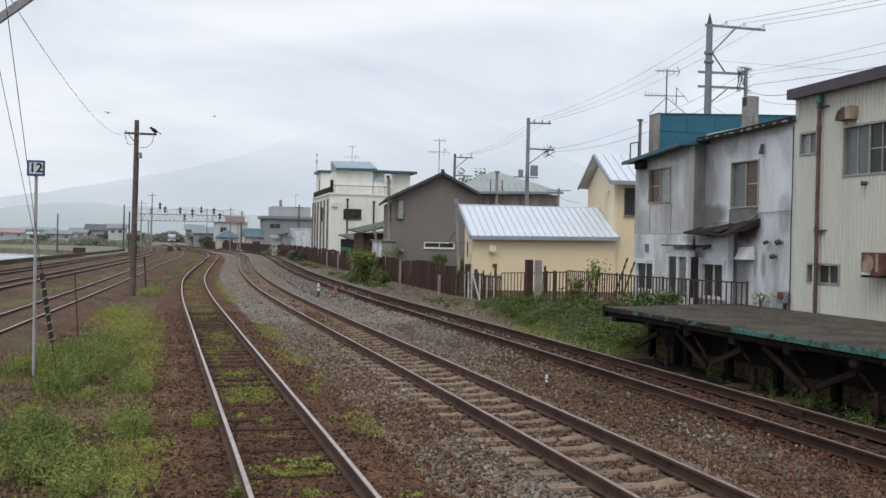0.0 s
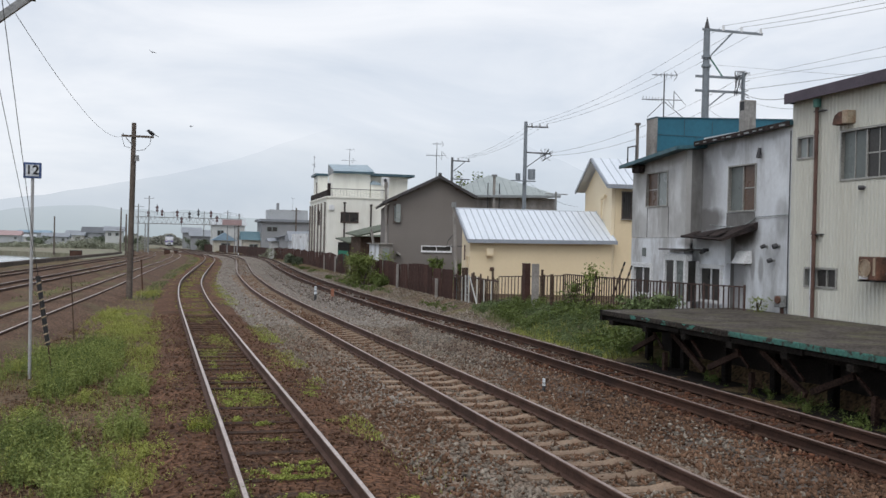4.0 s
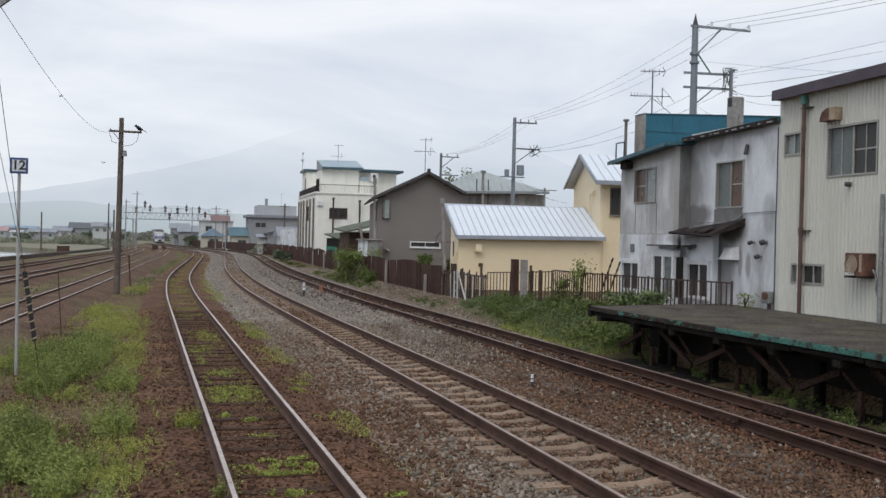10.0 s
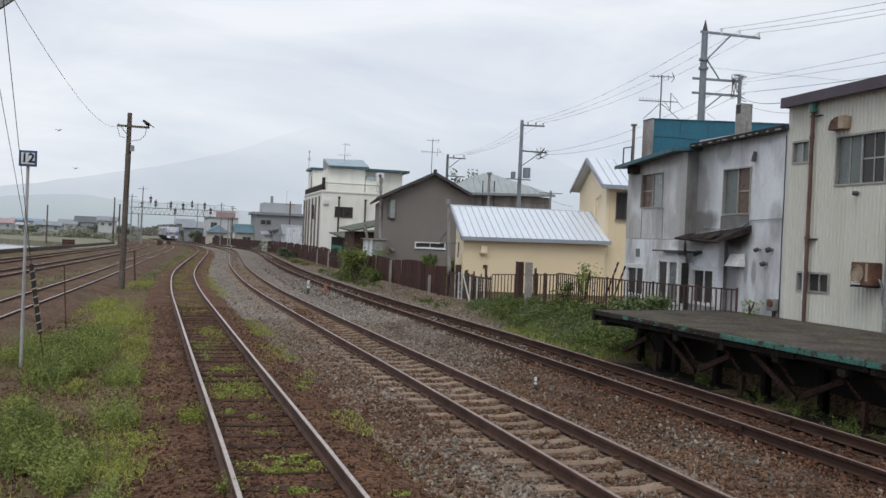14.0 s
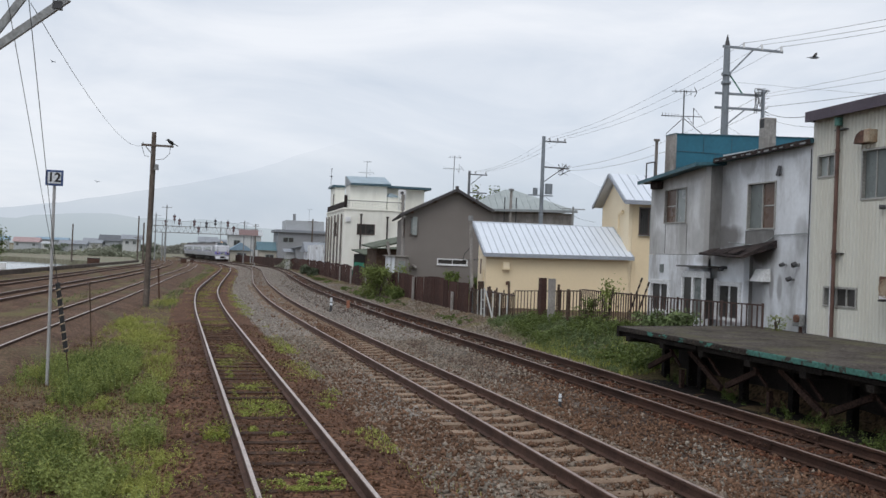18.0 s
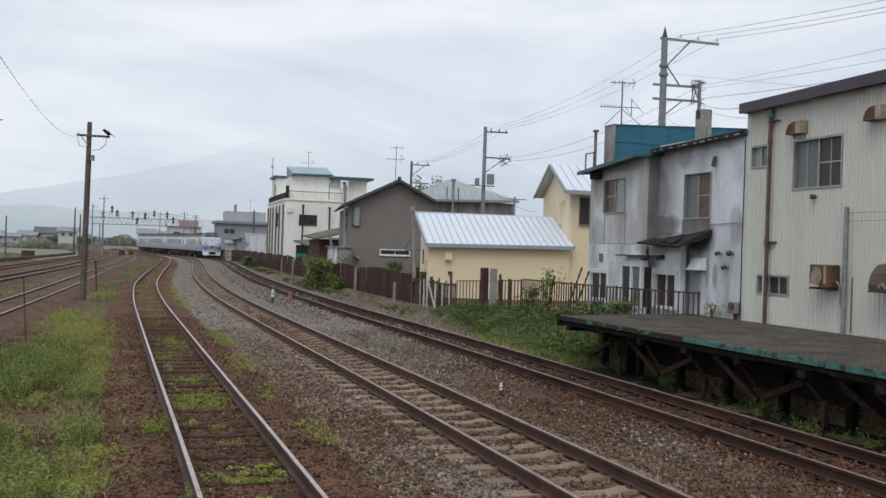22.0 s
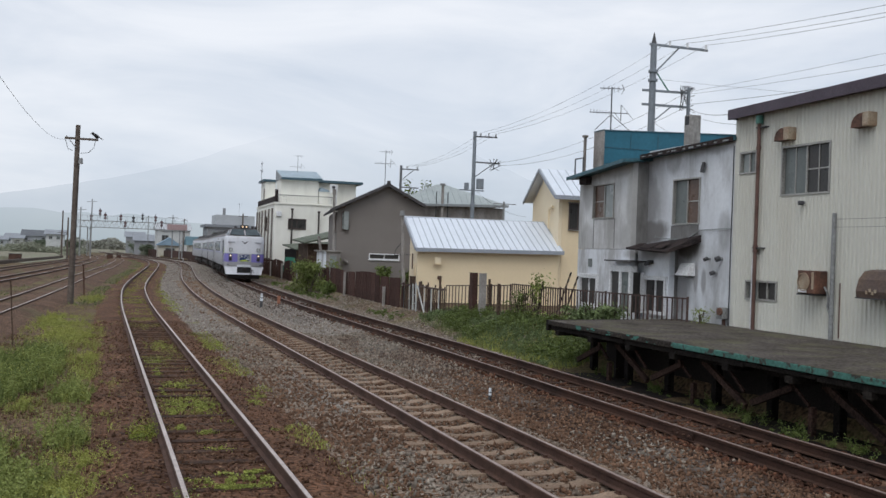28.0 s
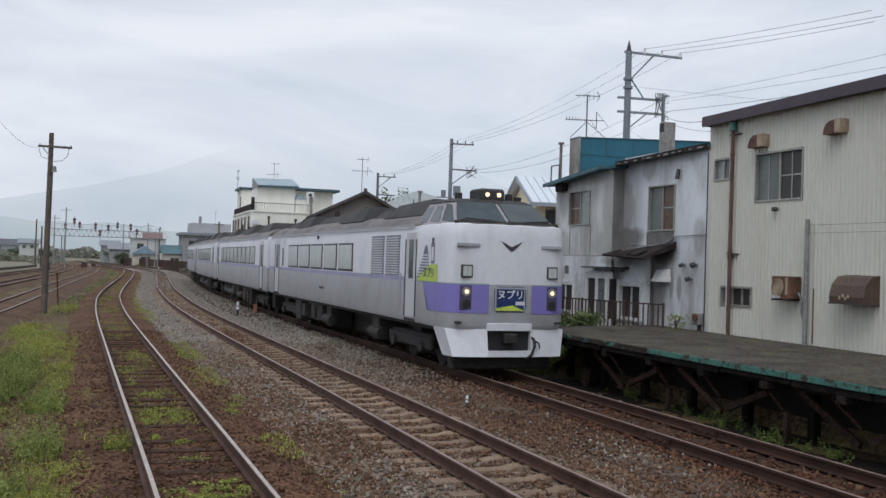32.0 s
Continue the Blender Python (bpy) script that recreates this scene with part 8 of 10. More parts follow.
def text_on(body, size, material, parent, m, name="lettering"):
    cu = bpy.data.curves.new(name, "FONT")
    cu.body, cu.size, cu.align_x, cu.align_y, cu.extrude, cu.offset = body, size, "CENTER", "CENTER", 0.002, 0.004
    tmp_ = new(name, cu)
    me_ = bpy.data.meshes.new_from_object(tmp_)
    bpy.data.objects.remove(tmp_)
    me_.materials.clear()
    me_.materials.append(material)
    ob = new(name, me_)
    ob.parent = parent
    ob.matrix_local = m
    return ob


def car_side(root, body, front):
    """Doors, windows, louvres, stripe on both sides."""
    for side in (-1, 1):
        X = 1.43 * side

        def slab_on(bm, y0, y1, z0, z1, out):
            return bx(bm, X - 0.03 * side, X + out * side, y0, y1, z0, z1)
        y_end = 9.2 if front else 9.85
        part("stripe", slab_on(bmesh.new(), -9.85, y_end, 1.93, 2.03, 0.005), M_tpale, body, "lilac waist stripe")
        part("gutter", slab_on(bmesh.new(), -9.9, 8.05 if front else 9.9, 3.20, 3.24, 0.03), M_tgrey, body)
        wins = [(-6.15 + i * 1.83, -6.15 + i * 1.83 + 1.62) for i in range(5)] if front else [(-7.1 + i * 1.56, -7.1 + i * 1.56 + 1.34) for i in range(9)]
        for y0, y1 in wins:
            w = part("window", slab_on(bmesh.new(), y0, y1, 2.06, 2.86, 0.014), M_darksteel, body)
            part("pane", slab_on(bmesh.new(), y0 + 0.06, y1 - 0.10, 2.12, 2.81, 0.019), M_twin, w)
        doors = [(7.6, 8.25), (-8.7, -7.95)] if front else [(8.3, 9.05), (-9.05, -8.3)]
        for y0, y1 in doors:
            dr = part("door", slab_on(bmesh.new(), y0, y1, 1.12, 3.06, 0.008), M_tside, body)
            part("pane", slab_on(bmesh.new(), y0 + 0.2, y1 - 0.14, 2.0, 2.9, 0.014), M_tglass, dr)
            for y in (y0 - 0.07, y1 + 0.05):
                part("door_edge", slab_on(bmesh.new(), y, y + 0.025, 1.12, 2.9, 0.02), M_darksteel, dr)
            part("step", slab_on(bmesh.new(), y0, y1, 1.02, 1.08, 0.03), M_tunder, dr)
        if front:
            part("hand_rail", slab_on(bmesh.new(), 7.2, 7.24, 1.2, 2.1, 0.03), M_tgrey, body)
            for y0 in (4.65, 5.95):
                lv = part("louvre", slab_on(bmesh.new(), y0, y0 + 1.12, 2.04, 3.02, 0.008), M_tslate, body, "engine room louvre")
                for i in range(15):
                    z = 2.07 + i * 0.062
                    part("slat", slab_on(bmesh.new(), y0 + 0.06, y0 + 1.06, z, z + 0.036, 0.026), M_tside, lv)
            part("slit_window", slab_on(bmesh.new(), -7.35, -7.12, 2.1, 2.75, 0.012), M_tglass, body)
            part("plate", slab_on(bmesh.new(), -7.45, -6.9, 2.9, 3.1, 0.01), M_twhite, body)
            part("number_plate", slab_on(bmesh.new(), -1.2, -0.6, 1.45, 1.52, 0.006), M_darksteel, body)
            part("side_lamp", slab_on(bmesh.new(), -1.6, -1.5, 3.02, 3.12, 0.03), M_darksteel, body)


def underfloor(root, seed):
    rnd = random.Random(seed)
    fr_ = part("underframe", BX(-1.25, 1.25, -9.9, 9.6, 0.90, 1.0), M_tunder, root)
    # solid block added in place of the dark shade under the car
    part("floor_block", BX(-0.44, 0.44, -5.2, 5.2, 0.20, 0.91, bevel=0.04), M_tunder, fr_)
    for y in (-8.9, 8.9):
        part("brake_gear", BX(-0.9, 0.9, y - 0.35, y + 0.35, 0.28, 0.91, bevel=0.04), M_tunder, fr_)
    for yc in (-7.0, 7.0):
        bg = part("bogie", BX(-1.05, 1.05, yc - 1.5, yc + 1.5, 0.42, 0.72, bevel=0.03), M_tunder, root)
        for side in (-1, 1):
            part("side_frame", BX(side * 1.0, side * 1.12, yc - 1.6, yc + 1.6, 0.38, 0.66, bevel=0.03), M_tunder, bg)
            for y in (yc - 1.05, yc + 1.05):
                part("wheel", CYL((side * 0.50, y, 0.43), (side * 0.63, y, 0.43), 0.43, seg=22), M_tunder, bg)
                part("axle_box", CYL((side * 1.05, y, 0.43), (side * 1.2, y, 0.43), 0.14, seg=10), M_tunder, bg)
        part("bolster", BX(-0.9, 0.9, yc - 0.3, yc + 0.3, 0.70, 0.9), M_tunder, bg)
    y = -5.0
    while y < 4.8:
        ln_ = rnd.uniform(0.5, 1.5)
        for side in (-1, 1):
            if rnd.random() < 0.85:
                lower = rnd.uniform(0.20, 0.40)
                part("equipment_box", BX(side * rnd.uniform(0.45, 0.6), side * rnd.uniform(1.05, 1.34), y, y + ln_, lower, 0.91, bevel=0.03), M_tgear if rnd.random() < 0.3 else M_tunder, fr_)
                if ln_ > 0.9:
                    part("box_door", BX(side * 1.0, side * 1.36, y + 0.08, y + ln_ * 0.45, lower + 0.08, 0.84, bevel=0.015), M_tgear if rnd.random() < 0.4 else M_tunder, fr_)
                else:
                    part("air_tank", CYL((side * 1.18, y - 0.25, 0.50), (side * 1.18, y + ln_ + 0.1, 0.50), 0.15, seg=12), M_tgear if rnd.random() < 0.4 else M_tunder, fr_, round_off=True)
                    part("hanger", BX(side * 1.16, side * 1.20, y, y + 0.05, 0.62, 0.95), M_tgear, fr_)
        y += ln_ + rnd.uniform(0.1, 0.45)


def roof_kit(root, front):
    bm = bmesh.new()
    y0 = -9.95
    y1 = 8.3 if front else 9.95
    prof = [(-1.36, 3.24), (-1.2, 3.42), (-0.8, 3.58), (0, 3.64), (0.8, 3.58), (1.2, 3.42), (1.36, 3.24)]
    hexa(bm, [(x, y0, z) for x, z in prof], [(x, y1, z) for x, z in prof])
    bmesh.ops.recalc_face_normals(bm, faces=bm.faces)
    rf_ = part("roof", bm, M_tdeck, root, "sooty grey roof")
    runs = [(-9.0, -7.2, 0.95, 3.80), (-6.9, -4.6, 1.05, 3.90), (-4.4, -0.6, 0.85, 3.84), (-0.3, 2.4, 1.08, 3.94), (2.6, 4.2, 0.9, 3.80), (4.3, 7.8, 1.05, 3.90)]
    for a, b, w_, top in runs:
        hexa_bm = hexa(bmesh.new(), [(-w_, a, 3.5), (w_, a, 3.5), (w_, b, 3.5), (-w_, b, 3.5)], [(-w_ * 0.72, a + 0.55, top - 0.05), (w_ * 0.72, a + 0.55, top - 0.05), (w_ * 0.72, b - 0.30, top), (-w_ * 0.72, b - 0.30, top)])
        part("roof_unit", hexa_bm, M_troof, rf_)
    for y in (-3.2, 0.5):
        part("exhaust", CYL((0.4, y, 3.6), (0.4, y, 4.02), 0.09, seg=8), M_tunder, rf_)


def build_car(front):
    root = car_thing("train_car", "leading train car, white and grey with purple panels and raised cab" if front else "grey and white intercity train car with a lilac waist stripe")
    pts = ring(front)
    body = part("lower_body", loft(bmesh.new(), [(shrink(pts, 0.97, 0.995), 1.0), (pts, 1.1), (pts, 1.95)]), M_tlow, root, "grey lower body", round_off=True)
    up = part("upper_body", loft(bmesh.new(), [(pts, 1.952), (pts, 2.9), (shrink(pts, 0.985), 3.10), (shrink(pts, 0.955, 0.997), 3.21), (shrink(pts, 0.90, 0.99), 3.245)]), M_twhite, root, "white upper body", round_off=True)
    car_side(root, up, front)
    underfloor(root, 3 if front else 7)
    roof_kit(root, front)
    part("gangway", BX(-0.55, 0.55, -10.24, -10.09, 1.05, 3.1), M_tunder, root, "black gangway bellows")
    part("coupler", BX(-0.12, 0.12, -10.45, -10.0, 0.7, 0.95), M_tunder, root)
    if not front:
        part("gangway", BX(-0.55, 0.55, 10.09, 10.24, 1.05, 3.1), M_tunder, root)
        return root
    # purple corner panels
    half = outline(True)
    arc = [p for p in half if p[1] >= 9.05]
    for side in (-1, 1):
        line = [(1.43 * side, 8.75)] + [(x * side, y) for x, y in arc if x > 0.55] + [(0.50 * side, 10.193)]
        part("purple_panel", skin(bmesh.new(), line, 1.34, 1.945, 0.012, 0.45), M_tpurple, body, "purple corner panel")
        part("lime_edge", skin(bmesh.new(), [(1.43 * side, 8.3)] + [(x * side, y) for x, y in arc if x > 0.55] + [(0.50 * side, 10.193)], 1.945, 1.965, 0.013), mat("train_mint", (0.30, 0.42, 0.30), vary=0.4) if side < 0 else bpy.data.materials["train_mint"], body)
        # emblem on the side: mountain, tower, lime hill, lettering
        X = 1.437 * side
        lg = part("lime_hill", crest(side), M_tgreen, up, "lime green painted hill")
        for i in range(8):
            f = i / 8
            z_ = 2.04 + 0.065 * i
            part("mountain_line", BX(X, X + 0.004 * side, 8.36 + 0.42 * f, min(9.18 - 0.16 * f, 8.42 + (z_ - 1.97) * 2.2), z_, z_ + 0.03), M_tslate, up)
        part("mountain_tip", hexa(bmesh.new(), [(X, 8.74, 2.56), (X, 9.04, 2.56), (X, 8.94, 2.76), (X, 8.86, 2.76)], [(X + 0.004 * side, 8.74, 2.56), (X + 0.004 * side, 9.04, 2.56), (X + 0.004 * side, 8.94, 2.76), (X + 0.004 * side, 8.86, 2.76)]), M_tslate, up)
        tw_ = part("tower", BX(X, X + 0.004 * side, 9.20, 9.38, 2.36, 2.80), M_tslate, up)
        part("tower_face", BX(X + 0.004 * side, X + 0.007 * side, 9.235, 9.345, 2.42, 2.72), M_twhite, tw_)
        part("tower_top", BX(X, X + 0.006 * side, 9.24, 9.34, 2.80, 2.92), M_darksteel, tw_)
        text_on("ヌプリ", 0.24, M_signnavy, lg, Matrix.Translation((X + 0.010 * side, 9.10, 2.14)) @ pose(0, 0, 0, 90, 0, 90 * side))
        # lamps
        lm = part("lamp_case", BX(side * 0.87, side * 1.13, 10.04, 10.172, 1.41, 1.93, bevel=0.012), M_tlampbox, body, "dark recess that holds two round lamps")
        part("headlamp", CYL((side * 1.0, 10.15, 1.79), (side * 1.0, 10.20, 1.79), 0.043, seg=16), M_lamp, lm, "lit headlamp")
        part("lamp_rim", CYL((side * 1.0, 10.12, 1.79), (side * 1.0, 10.186, 1.79), 0.10, seg=16), M_steel, lm)
        part("tail_lamp", CYL((side * 1.0, 10.14, 1.53), (side * 1.0, 10.192, 1.53), 0.085, seg=16), M_black, lm, "unlit dark tail lamp")
        part("tail_rim", CYL((side * 1.0, 10.12, 1.53), (side * 1.0, 10.182, 1.53), 0.11, seg=16), M_darksteel, lm)
        sq = part("square_port", BX(side * 0.87, side * 1.12, 10.10, 10.185, 2.09, 2.36, bevel=0.008), M_darksteel, up)
        part("pane", BX(side * 0.90, side * 1.09, 10.186, 10.192, 2.12, 2.33), M_twin, sq)
        part("port_bar", BX(side * 0.985, side * 1.005, 10.19, 10.197, 2.12, 2.33), M_tgrey, sq)
        part("vent_slot", BX(side * 0.72, side * 1.22, 10.08, 10.20, 2.74, 2.82, bevel=0.01), M_tgrey, up)
        # snow skirt
        part("skirt", hexa(bmesh.new(), [(side * 0.5, 10.28, 0.42), (side * 1.26, 10.14, 0.42), (side * 1.30, 9.65, 0.42), (side * 0.5, 9.9, 0.42)], [(side * 0.5, 10.17, 1.0), (side * 1.39, 9.98, 1.0), (side * 1.42, 9.4, 1.0), (side * 0.5, 9.8, 1.0)]), M_twhite, root, "white snow-clearing skirt")
        part("step_iron", BX(side * 1.10, side * 1.22, 10.10, 10.2, 1.12, 1.17), M_darksteel, body)
        if side < 0:
            part("jumper", tube(bmesh.new(), [(-0.52, 10.1, 0.86), (-0.56, 10.26, 0.80), (-0.55, 10.33, 0.66), (-0.50, 10.31, 0.48), (-0.40, 10.25, 0.38)], 0.03, 6), M_black, root)
            part("jumper", tube(bmesh.new(), [(-0.56, 10.24, 0.78), (-0.66, 10.30, 0.72), (-0.68, 10.30, 0.60)], 0.018, 6), M_black, root)
    part("skirt_strip", BX(-0.5, 0.5, 10.18, 10.27, 0.42, 0.55), M_twhite, root)
    # black plate added for the shadow that lies below the skirt
    part("nose_shade", BX(-1.15, 1.15, 9.55, 9.85, 0.12, 0.9, bevel=0.03), M_tunder, root, "black plate in place of the shade behind the skirt")
    part("coupler_recess", BX(-0.5, 0.5, 9.9, 10.1, 0.55, 1.0), M_black, root)
    part("coupler", BX(-0.14, 0.14, 10.0, 10.35, 0.70, 0.92, bevel=0.03), M_tunder, root)
    part("apron", BX(-0.52, 0.52, 10.14, 10.235, 0.97, 1.13, bevel=0.008), M_twhite, root)
    # sign box with lettering
    hs = part("headsign", BX(-0.37, 0.37, 10.15, 10.215, 1.37, 1.91, bevel=0.06), M_signnavy, up, "dark blue headsign with white lettering")
    part("sign_rim", BX(-0.41, 0.41, 10.14, 10.205, 1.33, 1.95, bevel=0.06), M_tgrey, hs)
    part("lime_field", hexa(bmesh.new(), [(-0.33, 10.217, 1.40), (0.33, 10.217, 1.40), (0.33, 10.217, 1.45), (-0.05, 10.217, 1.52)], [(-0.33, 10.220, 1.40), (0.33, 10.220, 1.40), (0.33, 10.220, 1.45), (-0.05, 10.220, 1.52)]), M_tgreen, hs)
    part("white_flash", BX(-0.33, -0.12, 10.217, 10.221, 1.52, 1.60), M_twhite, hs)
    text_on("ヌプリ", 0.21, M_twhite, hs, Matrix.Translation((0, 10.2215, 1.73)) @ pose(0, 0, 0, 90, 0, 180))
    em = bmesh.new()
    for side in (-1, 1):
        hexa(em, [(0, 10.19, 2.66), (0, 10.19, 2.76), (side * 0.25, 10.18, 2.88), (side * 0.13, 10.185, 2.76)], [(0, 10.215, 2.66), (0, 10.215, 2.76), (side * 0.25, 10.205, 2.88), (side * 0.13, 10.21, 2.76)])
    bmesh.ops.recalc_face_normals(em, faces=em.faces)
    part("emblem", em, M_darksteel, up, "dark winged emblem")
    # raised cab
    lowr = [(-1.33, 7.9), (-1.33, 9.35), (-1.20, 9.88), (0, 10.06), (1.20, 9.88), (1.33, 9.35), (1.33, 7.9)]
    topr = [(-1.05, 8.1), (-1.03, 9.0), (-0.95, 9.22), (0, 9.32), (0.95, 9.22), (1.03, 9.0), (1.05, 8.1)]
    cab = part("cab", loft(bmesh.new(), [(lowr, 3.22), (topr, 3.74)]), M_tcab, root, "taupe framed raised driving cab")
    for i in range(6):
        a, b = Vector((*lowr[i], 3.22)), Vector((*lowr[i + 1], 3.22))
        c, d = Vector((*topr[i + 1], 3.74)), Vector((*topr[i], 3.74))
        if i in (2, 3):
            pn = part("windscreen", quad_pane(bmesh.new(), b, a, d, c, 0.06, 0.03), M_tglass, cab, "wide dark windscreen")
            wp_ = a.lerp(b, 0.55)
            part("wiper", beam(bmesh.new(), wp_ + Vector((0, 0.02, 0.05)), a.lerp(b, 0.2 if i == 2 else 0.9) + Vector((0, 0.03, 0.09)), 0.04, 0.04), M_black, pn)
        elif i in (1, 4):
            part("side_pane", quad_pane(bmesh.new(), b, a, d, c, 0.10, 0.012), M_tglass, cab)
        else:
            for q in (0, 1):
                e, f_, g_, h_ = a.lerp(b, q / 2), a.lerp(b, (q + 1) / 2), d.lerp(c, (q + 1) / 2), d.lerp(c, q / 2)
                part("side_pane", quad_pane(bmesh.new(), f_, e, h_, g_, 0.12, 0.012), M_tglass, cab)
    for side in (-1, 1):
        part("cowl", beam(bmesh.new(), (side * 1.21, 9.90, 3.265), (0, 10.08, 3.265), 0.10, 0.075), M_tgear, cab, "dark cowl under the windscreen")
        part("wiper", beam(bmesh.new(), (side * 0.35, 10.04, 3.30), (side * 1.0, 9.95, 3.35), 0.035, 0.03), M_black, cab)
    part("cab_roof", loft(bmesh.new(), [([(x * 1.03, y + 0.03) for x, y in topr], 3.742), ([(x * 0.8, y * 0.985) for x, y in topr], 3.83)]), M_troof, cab)
    lb_ = part("lamp_box", BX(-0.30, 0.30, 8.55, 9.18, 3.78, 4.08, bevel=0.05), M_troof, cab)
    for x in (-0.14, 0.14):
        part("top_lamp", CYL((x, 9.16, 3.94), (x, 9.20, 3.94), 0.048, seg=14), M_lamp, lb_, "lit upper headlamp")
    for x, h_ in ((-0.62, 0.18), (-0.85, 0.12), (0.62, 0.15)):
        part("horn", CYL((x, 8.7, 3.8), (x, 8.7, 3.83 + h_), 0.09, seg=8), M_tunder, cab)
    part("hand_bar", beam(bmesh.new(), (-0.9, 10.1, 3.24), (0.9, 10.1, 3.24), 0.02, 0.02), M_steel, up)
    return root


def draw_out(root, start, more):
    """Draws the nose of the car out ahead of a cross-section."""
    for ob in root.children_recursive:
        if ob.name.split(".")[0] == "lettering":
            ob.location.y += more * min(1.0, (ob.location.y - start) / 1.4)
        elif ob.name.split(".")[0] not in ("bogie", "wheel", "side_frame", "axle_box", "bolster"):
            for v_ in ob.data.vertices:
                v_.co.y += more * min(1.0, max(0.0, (v_.co.y - start) / 1.4))


LEAD = build_car(True)
draw_out(LEAD, 8.35, 0.2)
MID = build_car(False)
CARS = [LEAD, MID, copy_thing(MID, pose(0, 60, 0)), copy_thing(MID, pose(0, 80, 0))]
# where the train's nose is, seconds and metres along the line
NOSE = spline([(0, 412), (2.5, 386), (5, 358.5), (8, 326), (11, 292), (14, 258), (17, 222), (18, 209.5), (19, 196.8), (20, 184), (21, 170.6), (22, 157.1), (23, 143.3), (24, 129.4), (25, 115.5),
               (25.5, 108.5), (27.5, 80.2), (28, 73.3), (29, 59.6), (30, 45.95), (31, 32.6), (32, 19.5)])
PITCH = 20.55


def car_pose(nose, i):
    a = nose + i * PITCH + 3.2
    b = a + 14.0
    p, q = Vector((float(T3(a)), a, 0)), Vector((float(T3(b)), b, 0))
    m_, dr_ = (p + q) / 2, p - q
    return FR @ pose(m_.x, m_.y, 0.0, 0, 0, math.degrees(math.atan2(-dr_.x, dr_.y)))

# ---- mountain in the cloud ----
# self-lit sheet: its tint stands for haze and thins out with height
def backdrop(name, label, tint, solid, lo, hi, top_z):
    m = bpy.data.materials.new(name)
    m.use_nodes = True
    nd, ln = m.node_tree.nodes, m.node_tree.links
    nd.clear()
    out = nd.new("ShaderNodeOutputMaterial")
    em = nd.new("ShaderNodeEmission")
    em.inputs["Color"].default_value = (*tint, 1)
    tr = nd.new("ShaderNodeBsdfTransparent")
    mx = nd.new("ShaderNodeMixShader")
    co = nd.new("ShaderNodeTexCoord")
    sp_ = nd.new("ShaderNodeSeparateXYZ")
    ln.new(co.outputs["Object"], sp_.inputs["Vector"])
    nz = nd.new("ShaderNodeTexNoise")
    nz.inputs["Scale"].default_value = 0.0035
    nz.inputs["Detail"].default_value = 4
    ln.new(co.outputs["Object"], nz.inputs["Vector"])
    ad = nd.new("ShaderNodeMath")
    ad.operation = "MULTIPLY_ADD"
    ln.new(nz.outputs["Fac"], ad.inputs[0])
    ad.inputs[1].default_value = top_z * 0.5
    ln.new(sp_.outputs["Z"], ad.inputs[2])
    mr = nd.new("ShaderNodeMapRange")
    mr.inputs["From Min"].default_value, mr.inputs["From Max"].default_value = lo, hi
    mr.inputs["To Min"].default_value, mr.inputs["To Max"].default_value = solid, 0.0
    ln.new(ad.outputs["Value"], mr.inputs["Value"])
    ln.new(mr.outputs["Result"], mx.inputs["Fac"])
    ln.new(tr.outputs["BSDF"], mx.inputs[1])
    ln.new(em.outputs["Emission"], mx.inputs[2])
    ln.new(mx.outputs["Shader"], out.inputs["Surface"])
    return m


def ridge(name, profile, dist, material, label):
    """A distant ridge as a curtain of slopes: profile of (bearing degrees, height)."""
    f = spline(profile)
    b0, b1 = profile[0][0], profile[-1][0]
    vs, fs = [], []
    steps = 160
    for i in range(steps + 1):
        b = b0 + (b1 - b0) * i / steps
        h_ = max(float(f(b)) + 6 * noise.noise((b * 0.8, 2.0, dist * 0.01)), 1.0)
        for q, z in ((0, -20), (0, h_ * 0.35), (90, h_ * 0.75), (200, h_)):
            r = dist + q
            vs.append((math.sin(radians(b)) * r, math.cos(radians(b)) * r, z))
    for i in range(steps):
        for j in range(3):
            a = i * 4 + j
            fs.append((a, a + 4, a + 5, a + 1))
    ob = raw(name, vs, fs, material, label, "mountain", kind="structure", flat=False)
    ob.matrix_world = Matrix.Identity(4)
    ob.visible_shadow = False
    return ob


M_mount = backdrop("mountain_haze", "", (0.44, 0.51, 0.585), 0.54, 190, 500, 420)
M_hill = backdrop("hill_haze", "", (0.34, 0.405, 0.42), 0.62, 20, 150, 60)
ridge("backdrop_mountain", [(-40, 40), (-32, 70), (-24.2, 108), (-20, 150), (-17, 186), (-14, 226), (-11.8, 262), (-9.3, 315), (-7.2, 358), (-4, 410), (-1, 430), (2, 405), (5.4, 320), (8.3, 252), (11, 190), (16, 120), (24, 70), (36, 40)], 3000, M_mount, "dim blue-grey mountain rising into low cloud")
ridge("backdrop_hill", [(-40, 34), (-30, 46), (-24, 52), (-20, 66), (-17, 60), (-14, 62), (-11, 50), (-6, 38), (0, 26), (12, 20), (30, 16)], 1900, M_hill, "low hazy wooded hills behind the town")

# ---- loose stone on the track beds ----
rng = np.random.default_rng(11)
OCT = np.array([(1, 0, 0), (-1, 0, 0), (0, 1, 0), (0, -1, 0), (0, 0, 1), (0, 0, -1)], float)
OCTF = np.array([(0, 2, 4), (2, 1, 4), (1, 3, 4), (3, 0, 4), (2, 0, 5), (1, 2, 5), (3, 1, 5), (0, 3, 5)])


